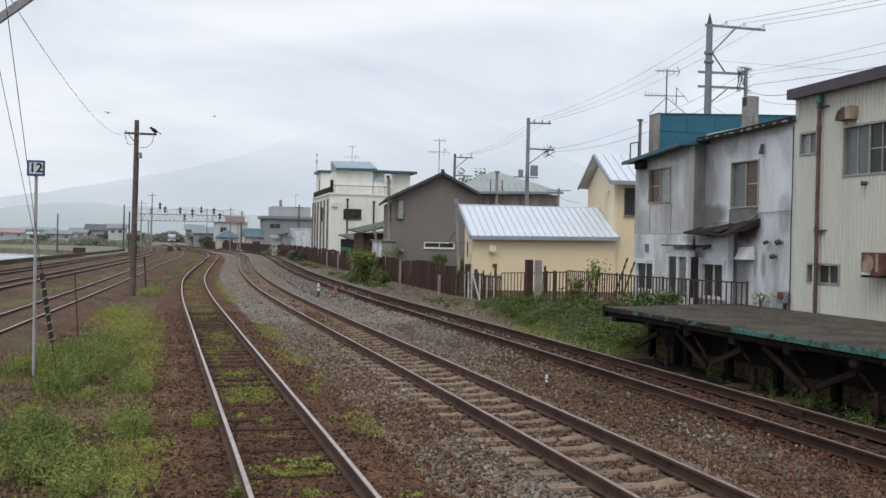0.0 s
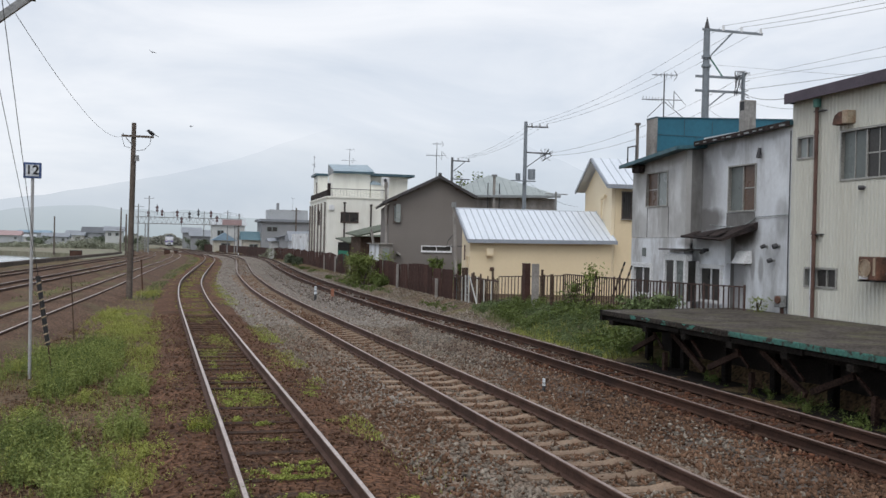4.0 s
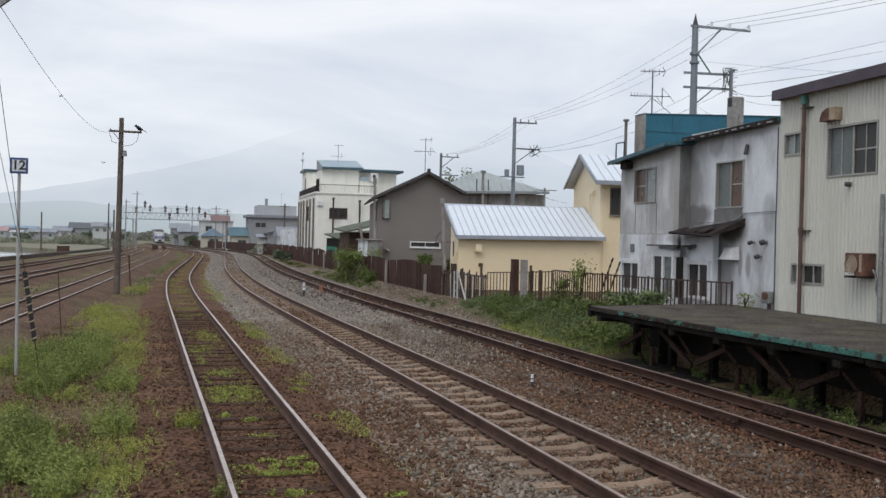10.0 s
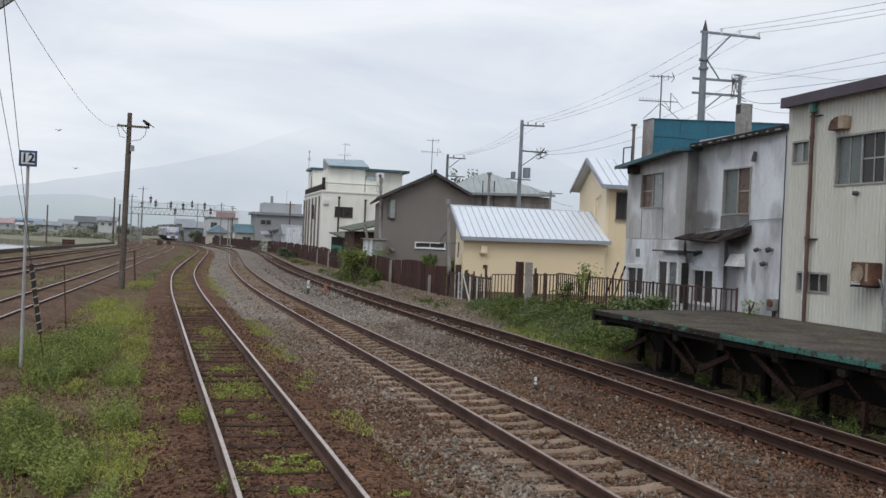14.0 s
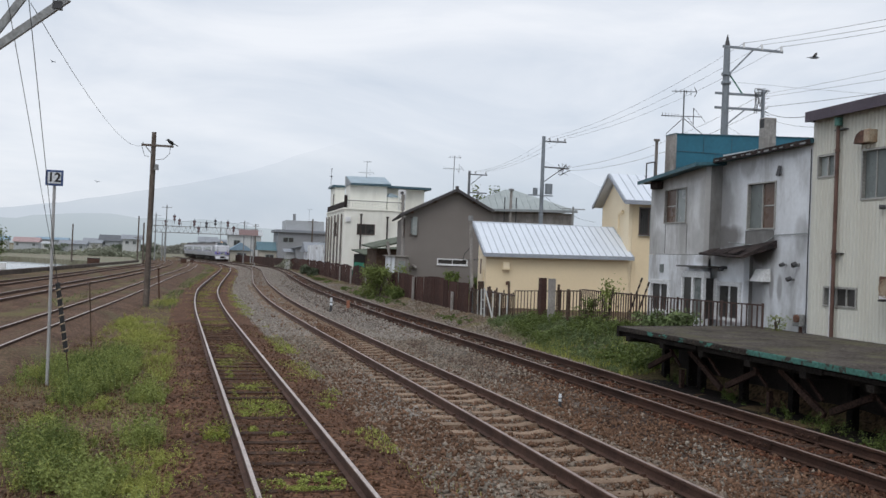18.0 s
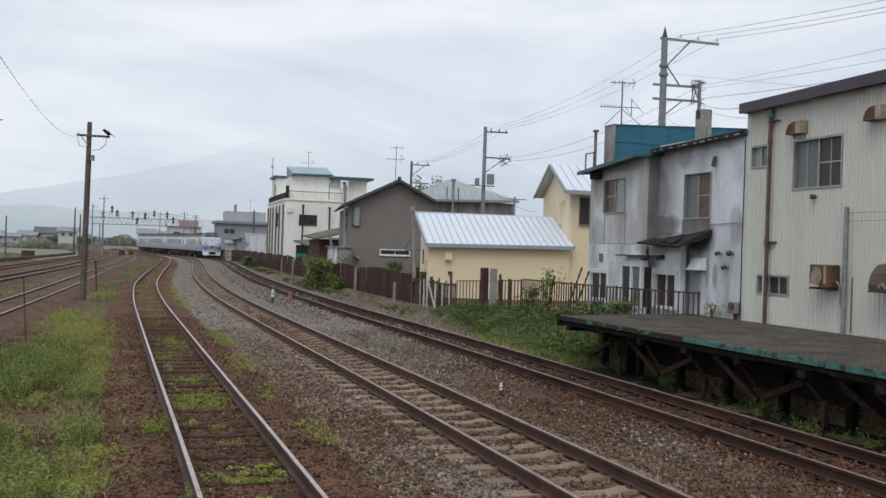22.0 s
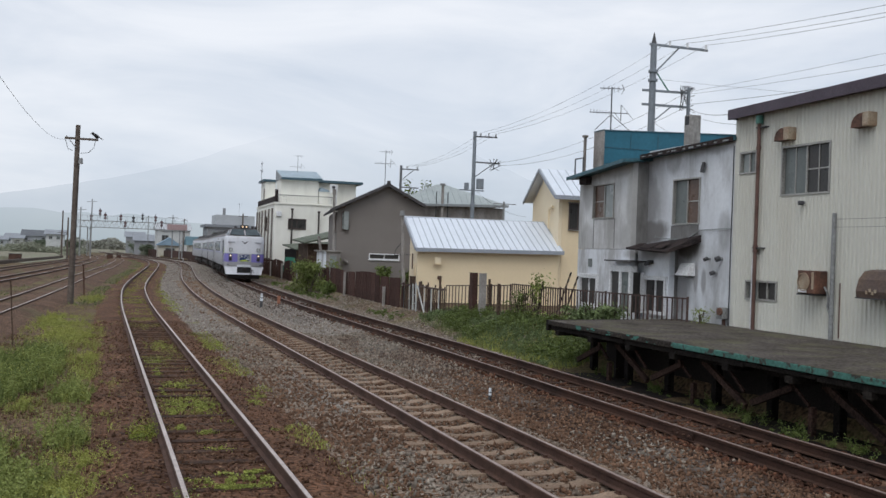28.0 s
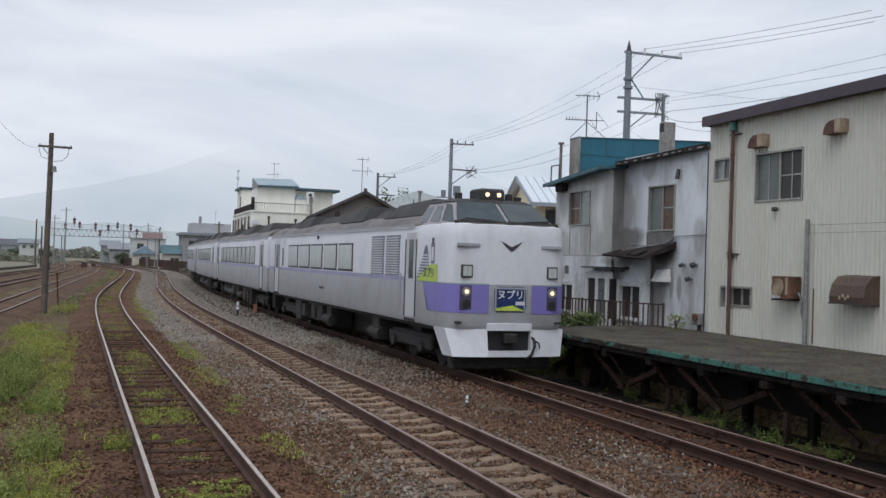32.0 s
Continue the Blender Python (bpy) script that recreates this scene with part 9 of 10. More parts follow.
def stones(name, pos, size, material, label):
    n_ = len(pos)
    v = OCT[None] * (size[:, None, None] * rng.uniform(0.45, 1.35, (n_, 6, 1))) + rng.normal(0, 0.22, (n_, 6, 3)) * size[:, None, None]
    v = v * rng.uniform(0.5, 1.35, (n_, 1, 3))
    a, t = rng.uniform(0, 2 * np.pi, n_), rng.uniform(-0.7, 0.7, n_)
    ca, sa, ct, st_ = np.cos(a)[:, None], np.sin(a)[:, None], np.cos(t)[:, None], np.sin(t)[:, None]
    x, y, z = v[..., 0], v[..., 1], v[..., 2]
    y, z = y * ct - z * st_, y * st_ + z * ct
    x, y = x * ca - y * sa, x * sa + y * ca
    v = np.stack([x, y, z], -1) + pos[:, None]
    f = OCTF[None] + 6 * np.arange(n_)[:, None, None]
    return raw(name, v.reshape(-1, 3), f.reshape(-1, 3), material, label, "stones", kind="stuff")


def field(d, s, k, seed):
    return np.array([noise.noise((x * k, y * k * 0.7, seed)) for x, y in zip(d, s)])


def bed_height(x, prof):
    xs, zs = zip(*prof)
    return np.interp(x, xs, zs)


def scatter(count, s0, s1, power, x0, x1, f, prof, sink):
    s = s0 + (s1 - s0) * rng.uniform(0, 1, count) ** power
    x = rng.uniform(x0, x1, count)
    z = bed_height(x, prof) + sink + rng.uniform(-0.012, 0.02, count)
    return np.stack([f(s) + x, s, z], -1)


def off_sleeper(f, s):
    """Distance along the track to the middle of the next sleeper."""
    at = np.array(SLEEPER_AT[f])
    i = np.clip(np.searchsorted(at, s), 1, len(at) - 1)
    return np.minimum(np.abs(s - at[i - 1]), np.abs(s - at[i]))


def keep_clear(p):
    """Off the rails, and mostly off the tops of the sleepers."""
    x2, x3 = p[:, 0] - T2(p[:, 1]), p[:, 0] - T3(p[:, 1])
    ok = (np.abs(np.abs(x2) - GAUGE) > 0.11) & (np.abs(np.abs(x3) - GAUGE) > 0.11)
    on2 = (np.abs(x2) < 1.02) & (off_sleeper(T2, p[:, 1]) < 0.15)
    on3 = (np.abs(x3) < 0.75) & (off_sleeper(T3, p[:, 1]) < 0.12)
    return ok & ~(on2 & (rng.uniform(0, 1, len(p)) < np.where(np.abs(x2) < 0.75, 0.95, 0.35))) & ~(on3 & (rng.uniform(0, 1, len(p)) < 0.85))


def two_tones(p, size, grey=None):
    x2 = p[:, 0] - T2(p[:, 1])
    s_, tone = p[:, 1], field(p[:, 0], p[:, 1], 0.35, 61.0)
    right, left = x2 > 1.1, x2 < -0.75
    chance = 0.40 + 0.55 * right * np.clip((21 - s_) / 5, 0, 1) * np.clip((s_ - 7.0) / 2.0, 0, 1) + 0.40 * left * np.clip((x2 < -1.5) + (s_ - 10) / 3, 0, 1) + 0.4 * (np.abs(x2) < 0.8) - 0.30 * left * (x2 > -1.5) * np.clip((10.5 - s_) / 2, 0, 1) + 0.7 * tone
    chance = np.clip(chance, 0.03, 0.95) * np.where(np.abs(x2) < 0.7, 1, np.clip(1.0 - (s_ - 15) / 16, 0.10, 1))
    brown = rng.uniform(0, 1, len(p)) < chance
    dusty = ~brown & (((x2 + 0.9) / 0.8) ** 2 + ((s_ - 17.5) / 3.2) ** 2 < 1)
    stones("ballast_stones", p[~brown & ~dusty], size[~brown & ~dusty], grey or M_stone, "loose grey crushed stone along the main tracks")
    stones("ballast_stones", p[brown], size[brown], M_stone_brown, "loose rust-brown crushed stone along the main tracks")
    if dusty.any():
        stones("ballast_stones", p[dusty], size[dusty], M_stone_far, "pale dusty crushed stone beside a main track")


p = np.concatenate([scatter(52000, 6.5, 34, 1.6, -2.75, 1.75, T2, MAIN_P, 0.0), scatter(34000, 8, 34, 1.5, -2.05, 1.6, T3, RIGHT_P, 0.0)])
p = p[keep_clear(p)]
x3 = p[:, 0] - T3(p[:, 1])
rusty = (x3 > -0.95) & (rng.uniform(0, 1, len(p)) < np.clip(1.3 - p[:, 1] / 34, 0, 0.85))
stones("ballast_stones", p[rusty], 0.016 + 0.03 * rng.uniform(0, 1, rusty.sum()) ** 1.8, M_stone_rust, "dark rusty stone around the track by the platform")
p = p[~rusty]
two_tones(p, 0.016 + 0.028 * rng.uniform(0, 1, len(p)) ** 1.7)
p = np.concatenate([scatter(21000, 30, 150, 1.7, -2.75, 1.75, T2, MAIN_P, 0.0), scatter(15000, 30, 150, 1.7, -2.05, 1.6, T3, RIGHT_P, 0.0)])
p = p[keep_clear(p)]
rusty = (np.abs(p[:, 0] - T3(p[:, 1])) < 0.85) & (rng.uniform(0, 1, len(p)) < 0.8)
stones("ballast_stones", p[rusty], rng.uniform(0.03, 0.055, rusty.sum()), M_stone_rust, "dark rusty stone along the far platform track")
p = p[~rusty]
two_tones(p, rng.uniform(0.03, 0.06, len(p)), M_stone_far)
p = scatter(16000, 6.5, 34, 1.6, -2.2, 2.3, T1, SID_P, 0.0)
x1 = p[:, 0] - T1(p[:, 1])
p = p[np.abs(np.abs(x1) - GAUGE) > 0.10]
stones("gravel_stones", p, rng.uniform(0.012, 0.032, len(p)), M_stone_dark, "scattered brown gravel on the siding")

# ---- plants ----
def blades(name, pos, height, width, material, label, lean=0.5):
    """Grass: bent blades at points."""
    n_ = len(pos)
    a = rng.uniform(0, 2 * np.pi, n_)
    side = np.stack([np.cos(a), np.sin(a), np.zeros(n_)], -1)
    fwd = np.stack([-np.sin(a), np.cos(a), np.zeros(n_)], -1)
    bend = rng.uniform(0.1, 1.0, (n_, 1)) * lean
    h_ = height[:, None]
    up = np.array([0, 0, 1.0])[None]
    w_ = width[:, None] if hasattr(width, "__len__") else np.full((n_, 1), width)
    mid = pos + up * h_ * 0.55 + fwd * h_ * bend * 0.3
    tip_ = pos + up * h_ * (1 - 0.25 * bend) + fwd * h_ * bend
    v = np.stack([pos - side * w_, pos + side * w_, mid - side * w_ * 0.8, mid + side * w_ * 0.8, tip_], 1)
    f = np.array([(0, 1, 3), (0, 3, 2), (2, 3, 4)])[None] + 5 * np.arange(n_)[:, None, None]
    return raw(name, v.reshape(-1, 3), f.reshape(-1, 3), material, label, "grass", kind="stuff")


def leaf_cloud(centres, normal_up=0.4, size=(0.03, 0.06)):
    """Small folded leaves at points: arrays of verts and faces."""
    n_ = len(centres)
    ax = rng.normal(0, 1, (n_, 3))
    ax[:, 2] = np.abs(ax[:, 2]) * normal_up
    ax /= np.linalg.norm(ax, axis=1)[:, None]
    oth = np.cross(ax, rng.normal(0, 1, (n_, 3)))
    oth /= np.linalg.norm(oth, axis=1)[:, None] + 1e-6
    nr = np.cross(ax, oth)
    s_ = rng.uniform(size[0], size[1], (n_, 1))
    v = np.stack([centres - ax * s_, centres + oth * s_ * 0.45 + nr * s_ * 0.15, centres + ax * s_, centres - oth * s_ * 0.45 + nr * s_ * 0.15], 1)
    f = np.array([(0, 1, 2), (0, 2, 3)])[None] + 4 * np.arange(n_)[:, None, None]
    return v.reshape(-1, 3), f.reshape(-1, 3)


def weeds(name, pos, height, leaves, material, label, size=(0.02, 0.05), spread=0.45):
    """Leafy weeds: upright plants of many small leaves."""
    n_ = len(pos)
    base = np.repeat(pos, leaves, 0)
    h_ = np.repeat(height, leaves)
    q = rng.uniform(0, 1, n_ * leaves) ** 0.7
    r = h_ * spread * (1.05 - 0.55 * q) * np.sqrt(rng.uniform(0, 1, n_ * leaves))
    a = rng.uniform(0, 2 * np.pi, n_ * leaves)
    c = base + np.stack([np.cos(a) * r, np.sin(a) * r, h_ * q], -1)
    v, f = leaf_cloud(c, 0.5, size)
    return raw(name, v, f, material, label, "weeds", kind="stuff")


def pick(count, d0, d1, s0, s1, cut, k, seed, power=1.0):
    d = rng.uniform(d0, d1, count)
    s = s0 + (s1 - s0) * rng.uniform(0, 1, count) ** power
    return np.stack([d, s], -1)[field(d, s, k, seed) > cut]


def with_z(p, z):
    return np.concatenate([p, np.full((len(p), 1), z)], 1)


def fronds(name, pos, height, stems, per, material, label, size=(0.008, 0.018), lean=0.75):
    """Feathery weeds: bent stems in tufts, each with small leaves along it."""
    n_ = len(pos)
    m_ = n_ * stems
    base = np.repeat(pos, stems, 0) + np.stack([rng.normal(0, 0.02, m_), rng.normal(0, 0.02, m_), np.zeros(m_)], -1)
    h_ = np.repeat(height, stems) * rng.uniform(0.55, 1.1, m_)
    a = rng.uniform(0, 2 * np.pi, m_)
    out = np.abs(rng.normal(0, 0.5, m_)) * lean
    q = np.tile(np.linspace(0.15, 1.0, per), m_)
    base, h2, a2, o2 = np.repeat(base, per, 0), np.repeat(h_, per), np.repeat(a, per), np.repeat(out, per)
    r = h2 * o2 * q ** 1.6
    c = base + np.stack([np.cos(a2) * r, np.sin(a2) * r, h2 * q * (1 - 0.25 * o2 * q)], -1)
    c += rng.normal(0, 1, c.shape) * (0.010 + 0.035 * h2 * (1.1 - q))[:, None]
    v, f = leaf_cloud(c, 0.8, size)
    return raw(name, v, f, material, label, "weeds", kind="stuff")


def clumps(spots, thick):
    """Points in soft-edged clumps: (s, d, half length, half width)."""
    out = []
    for s, d, ls, wd in spots:
        c = max(int(thick * ls * wd), 6)
        out.append(np.stack([d + rng.normal(0, wd * 0.55, c), s + rng.normal(0, ls * 0.55, c)], -1))
    return np.concatenate(out)


# weeds beside the siding: feathery tufts near by, grass beyond
FEATHER = [(13.2, -1.72, 0.62, 0.24), (12.8, -1.40, 0.55, 0.17), (11.4, -1.44, 0.33, 0.19), (13.9, -0.49, 0.50, 0.20), (17.9, -0.63, 0.62, 0.20), (17.6, -1.80, 0.50, 0.22), (10.9, -0.89, 0.45, 0.17), (10.4, -0.88, 0.25, 0.12),
           (11.5, -0.85, 0.34, 0.17), (21.2, -1.95, 1.2, 0.55), (19.4, -1.68, 0.8, 0.34), (21.4, -1.16, 0.9, 0.2), (23.2, -1.5, 1.2, 0.3), (9.7, -0.45, 0.25, 0.10), (9.9, 0.70, 0.2, 0.06)]
FEATHER = [(s, d, ls * 1.2, wd * 1.4) for s, d, ls, wd in FEATHER]
q = clumps(FEATHER, 210)
fronds("weeds", with_z(q, -0.31), rng.uniform(0.14, 0.58, len(q)) * rng.uniform(0.5, 1.1, len(q)), 8, 20, M_leaf, "feathery green weeds beside the siding", (0.009, 0.024))
q = clumps(FEATHER, 620)
k_ = rng.uniform(0, 1, len(q)) < 0.5
blades("weeds", with_z(q[k_], -0.31), rng.uniform(0.12, 0.50, k_.sum()) * rng.uniform(0.5, 1.1, k_.sum()), 0.004, M_leaf_mid, "upright grass stems among feathery weeds", 0.7)
blades("weeds", with_z(q[~k_], -0.31), rng.uniform(0.10, 0.40, (~k_).sum()), 0.0035, M_leaf, "pale upright grass stems among feathery weeds", 0.8)
q = clumps([k_ for k_ in FEATHER if k_[1] < -1.3], 150)
fronds("weeds", with_z(q, -0.31), rng.uniform(0.2, 0.55, len(q)), 8, 18, M_leaf_dark, "dark feathery weeds beside the yard track", (0.007, 0.017))
q = clumps(FEATHER, 110)
fronds("weeds", with_z(q, -0.31), rng.uniform(0.10, 0.44, len(q)) * rng.uniform(0.5, 1.15, len(q)), 8, 16, M_grass, "pale feathery green weeds beside the siding", (0.006, 0.016))


def gappy(q, cut=-0.03):
    """Growth that leaves bare patches of earth."""
    return q[field(q[:, 0], q[:, 1], 1.25, 83.0) + rng.uniform(-0.13, 0.13, len(q)) > cut]


LOW = [(24.5, -0.45, 2.0, 0.42), (30.0, -0.35, 2.6, 0.45), (27.0, -0.05, 1.8, 0.32), (20.8, -0.35, 1.2, 0.35), (12.7, -0.12, 0.62, 0.36), (15.6, 0.04, 0.25, 0.17), (18.9, 0.13, 0.5, 0.18), (11.2, -0.37, 0.62, 0.30), (11.2, 0.16, 0.38, 0.18), (10.5, 0.33, 0.45, 0.16), (33.0, -1.6, 3.4, 0.62), (36.5, -1.9, 1.6, 0.40), (29.0, -1.2, 2.0, 0.60),
       (31.5, -0.19, 2.0, 0.45), (24.3, -0.19, 1.2, 0.34), (21.1, -2.86, 0.78, 0.28), (49.5, -0.6, 2.5, 0.75), (47.2, -0.4, 1.0, 0.5), (25.0, -1.35, 2.2, 0.45), (17.0, -1.3, 0.5, 0.18), (15.6, -2.0, 0.5, 0.16)]
LOW = [(s, d, ls * 1.15, wd * 1.2) for s, d, ls, wd in LOW]
q = gappy(clumps(LOW, 800), -0.04)
q = q[(q[:, 0] < 0.55) & (np.abs(q[:, 0] - L1(q[:, 1])) > 1.1)]
blades("grass", with_z(q, -0.30), rng.uniform(0.03, 0.15, len(q)), 0.004, M_grass, "low green grass over brown earth", 1.1)
q = gappy(clumps(LOW, 450), -0.02)
q = np.concatenate([q, gappy(clumps([k_ for k_ in LOW if 19 < k_[0] < 42], 700), -0.02)])
q = q[(q[:, 0] < 0.55) & (np.abs(q[:, 0] - L1(q[:, 1])) > 1.1)]
blades("grass", with_z(q, -0.30), rng.uniform(0.03, 0.14, len(q)), 0.004, M_moss, "bright yellow-green grass in the yard", 1.1)
q = np.concatenate([clumps([k_ for k_ in LOW if k_[0] < 20], 330), clumps([k_ for k_ in LOW if k_[0] > 20], 45)])
q = q[(q[:, 0] < 0.5) & (np.abs(q[:, 0] - L1(q[:, 1])) > 1.1)]
fronds("weeds", with_z(q, -0.31), rng.uniform(0.05, 0.19, len(q)), 6, 13, M_grass, "low leafy weeds in the grass beside the siding", (0.007, 0.016))
q = pick(26000, -3.4, 0.55, 8.5, 26, -0.18, 1.1, 3.9, 1.2)
q = q[np.abs(q[:, 0] - L1(q[:, 1])) > 1.1]
k_ = rng.uniform(0, 1, len(q))
blades("grass", with_z(q[k_ < 0.45], -0.30), rng.uniform(0.02, 0.09, (k_ < 0.45).sum()), 0.004, M_drygrass, "matted dead grass over brown earth", 1.4)
blades("grass", with_z(q[k_ > 0.62], -0.30), rng.uniform(0.02, 0.08, (k_ > 0.62).sum()), 0.004, M_leaf_mid, "dull green grass coming through dead grass", 1.3)
q = pick(9000, -3.4, 0.45, 9, 60, 0.02, 0.8, 3.1, 1.2)
q = q[np.abs(q[:, 0] - L1(q[:, 1])) > 1.1]
blades("grass", with_z(q, -0.30), rng.uniform(0.03, 0.11, len(q)), 0.005, M_grass, "thin grass over brown earth")
q = pick(7000, -3.4, 0.8, 7, 45, -0.1, 0.6, 21.0, 1.3)
blades("grass", with_z(q, -0.29), rng.uniform(0.05, 0.18, len(q)), 0.003, M_drygrass, "dry pale grass stalks")
# gravel and dead leaves on the earth
q = pick(15000, -3.4, 0.5, 8, 30, -0.35, 0.9, 40.0, 1.3)
stones("gravel_stones", with_z(q, -0.295), rng.uniform(0.010, 0.030, len(q)), M_stone_dark, "dark gravel scattered over the bare earth")
q = pick(26000, -3.4, 3.4, 6.5, 34, -0.12, 0.9, 52.0, 1.6)
q = q[np.abs(np.abs(q[:, 0] - T1(q[:, 1])) - GAUGE) > 0.07]
x1 = np.abs(q[:, 0] - T1(q[:, 1]))
v, f = leaf_cloud(with_z(q, 0.0) + np.stack([np.zeros(len(q)), np.zeros(len(q)), np.where(x1 < 1.0, -0.165, -0.265) + rng.uniform(-0.02, 0.01, len(q))], -1), 0.1, (0.010, 0.030))
raw("leaf_litter", v, f, M_litter, "dead brown leaves and chips scattered over the earth", "litter", kind="stuff")
# a yellow flowering weed against the rail
q = with_z(clumps([(13.6, 0.44, 0.34, 0.13)], 1300), -0.26)
fronds("flowering_weed", q, rng.uniform(0.12, 0.36, len(q)), 5, 10, M_flower, "small yellow-green flowering weed against the rail", (0.008, 0.018))
# moss and tufts in and beside the siding
TUFTS = [(1.25, 16.3, 0.45, 0.8), (1.45, 10.95, 0.5, 0.14), (1.62, 11.28, 0.4, 0.1), (1.3, 10.62, 0.4, 0.1), (0.98, 14.2, 0.06, 0.2), (0.94, 15.6, 0.07, 0.25), (0.92, 17.8, 0.07, 0.4), (0.9, 20.5, 0.1, 0.7),
         (2.33, 13.9, 0.12, 0.2), (0.47, 13.3, 0.18, 0.3), (2.55, 26.2, 0.35, 1.3), (2.25, 16.4, 0.22, 0.3), (2.05, 19.7, 0.18, 0.5), (2.35, 9.5, 0.15, 0.12), (1.2, 18.6, 0.3, 0.4), (1.35, 12.7, 0.16, 0.12),
         (0.95, 22.5, 0.25, 0.7), (1.2, 26.0, 0.4, 1.5), (1.3, 13.84, 0.12, 0.1), (2.14, 20.6, 0.14, 0.4), (2.4, 17.3, 0.2, 0.25), (1.75, 14.6, 0.12, 0.2), (2.1, 22.3, 0.2, 0.7), (1.3, 9.8, 0.2, 0.1)]
t_p = []
for d, s, w_, ln_ in TUFTS:
    c = int(4200 * (w_ + 0.1) * (ln_ + 0.2) * (1.9 if s < 12 else 1.0 if s < 20 else 0.4)) + 50
    t_p.append(np.stack([d + rng.normal(0, w_ * 0.5, c), s + rng.normal(0, ln_ * 0.5, c), np.full(c, -0.20)], -1))
q = np.concatenate(t_p)
q = q[field(q[:, 0], q[:, 1], 4.5, 91.0) + 0.5 * field(q[:, 0], q[:, 1], 11.0, 92.0) > -0.08]
q = q[np.abs(np.abs(q[:, 0] - T1(q[:, 1])) - GAUGE) > 0.06]
blades("grass_tufts", q, rng.uniform(0.012, 0.042, len(q)), 0.006, M_moss, "bright green tufts growing in the siding", 1.3)
k_ = rng.uniform(0, 1, len(q)) < 0.75
v, f = leaf_cloud(q[k_] + np.stack([np.zeros(k_.sum()), np.zeros(k_.sum()), rng.uniform(0.005, 0.045, k_.sum())], -1), 0.5, (0.008, 0.024))
raw("moss_leaves", v, f, M_moss, "small leaves of low bright plants in the siding", "weeds", kind="stuff")
q = pick(52000, 0.0, 2.8, 12.5, 60, 0.05, 0.9, 14.2, 1.2)
q = q[np.abs(np.abs(q[:, 0] - T1(q[:, 1])) - GAUGE) > 0.07]
k_ = rng.uniform(0, 1, len(q)) < 0.5
blades("grass_tufts", with_z(q[k_], -0.20), rng.uniform(0.02, 0.07, k_.sum()), 0.005, M_grass, "sparse grass growing through the siding", 1.1)
blades("grass_tufts", with_z(q[~k_], -0.20), rng.uniform(0.012, 0.04, (~k_).sum()), 0.006, M_moss, "low bright grass growing through the siding", 1.2)
q = pick(5000, 1.9, 3.3, 8, 50, 0.2, 0.9, 31.0, 1.2)
blades("grass_tufts", with_z(q, -0.27), rng.uniform(0.04, 0.12, len(q)), 0.005, M_grass, "sparse grass along the siding")
q = pick(34000, -7, 4.4, 44, 170, -0.12, 0.12, 44.0)
q = q[(np.abs(q[:, 0] - T1(q[:, 1])) > 1.0) & ((q[:, 0] > T1(q[:, 1]) - 2.2) | (rng.uniform(0, 1, len(q)) < 0.22)) & (q[:, 0] < T2(q[:, 1]) - 2.9) & (np.abs(np.abs(q[:, 0] - L1(q[:, 1])) - GAUGE) > 0.12)]
blades("grass", with_z(q, -0.30), rng.uniform(0.04, 0.13, len(q)), 0.025, M_bankgrass, "rough grass between the far tracks")
q = pick(9000, 0.2, 6.2, 34, 140, -0.12, 0.3, 46.0)
x1 = np.abs(q[:, 0] - T1(q[:, 1]))
q = q[(x1 < 1.5) & (np.abs(x1 - GAUGE) > 0.09)]
blades("grass_tufts", with_z(q, -0.20), rng.uniform(0.02, 0.07, len(q)), 0.022, M_grass, "low grass over the far part of the siding", 1.2)
mead = [(-9.6, 122), (-6.6, 165), (-8.5, 205), (-8, 280), (90, 280), (140, 900), (-400, 900), (-400, 186), (-28, 184), (-16, 168), (-10.6, 150), (-11.0, 128)]
single("meadow", hexa(bmesh.new(), [(a, b, -1.4) for a, b in mead], [(a, b, -0.27) for a, b in mead]), M_meadow, "pale rough meadow beyond the yard and the inlet", "ground", kind="structure", origin=(0, 0, 0))
# overgrown bank beside the platform
q = pick(1500, 10.3, 12.3, 21.7, 36.5, -0.28, 0.5, 9.0)
q = q[q[:, 0] > T3(q[:, 1]) + 1.75 + np.maximum(0, (q[:, 1] - 27) * 0.13)]
zz = np.array([ground_z(a, b) for a, b in q])
fronds("bank_weeds", np.concatenate([q, zz[:, None]], 1), rng.uniform(0.10, 0.38, len(q)) * np.clip(0.75 + 0.8 * field(q[:, 0], q[:, 1], 0.9, 71.0), 0.4, 1.4), 6, 13, M_bankleaf, "dense leafy weeds over the bank beside the platform", (0.014, 0.034))
q = pick(1500, 10.6, 12.3, 21.7, 34, -0.05, 0.6, 19.0)
q = q[q[:, 0] > T3(q[:, 1]) + 1.95 + np.maximum(0, (q[:, 1] - 27) * 0.13)]
zz = np.array([ground_z(a, b) for a, b in q])
weeds("bank_weeds", np.concatenate([q, zz[:, None]], 1), rng.uniform(0.14, 0.40, len(q)), 22, M_leaf_dark, "dark leafy growth on the bank beside the platform", (0.02, 0.05), 0.6)
q = pick(10000, 10.2, 12.3, 21.6, 36.5, -0.2, 0.55, 29.0)
q = q[q[:, 0] > T3(q[:, 1]) + 1.65 + np.maximum(0, (q[:, 1] - 27) * 0.12)]
zz = np.array([ground_z(a, b) for a, b in q])
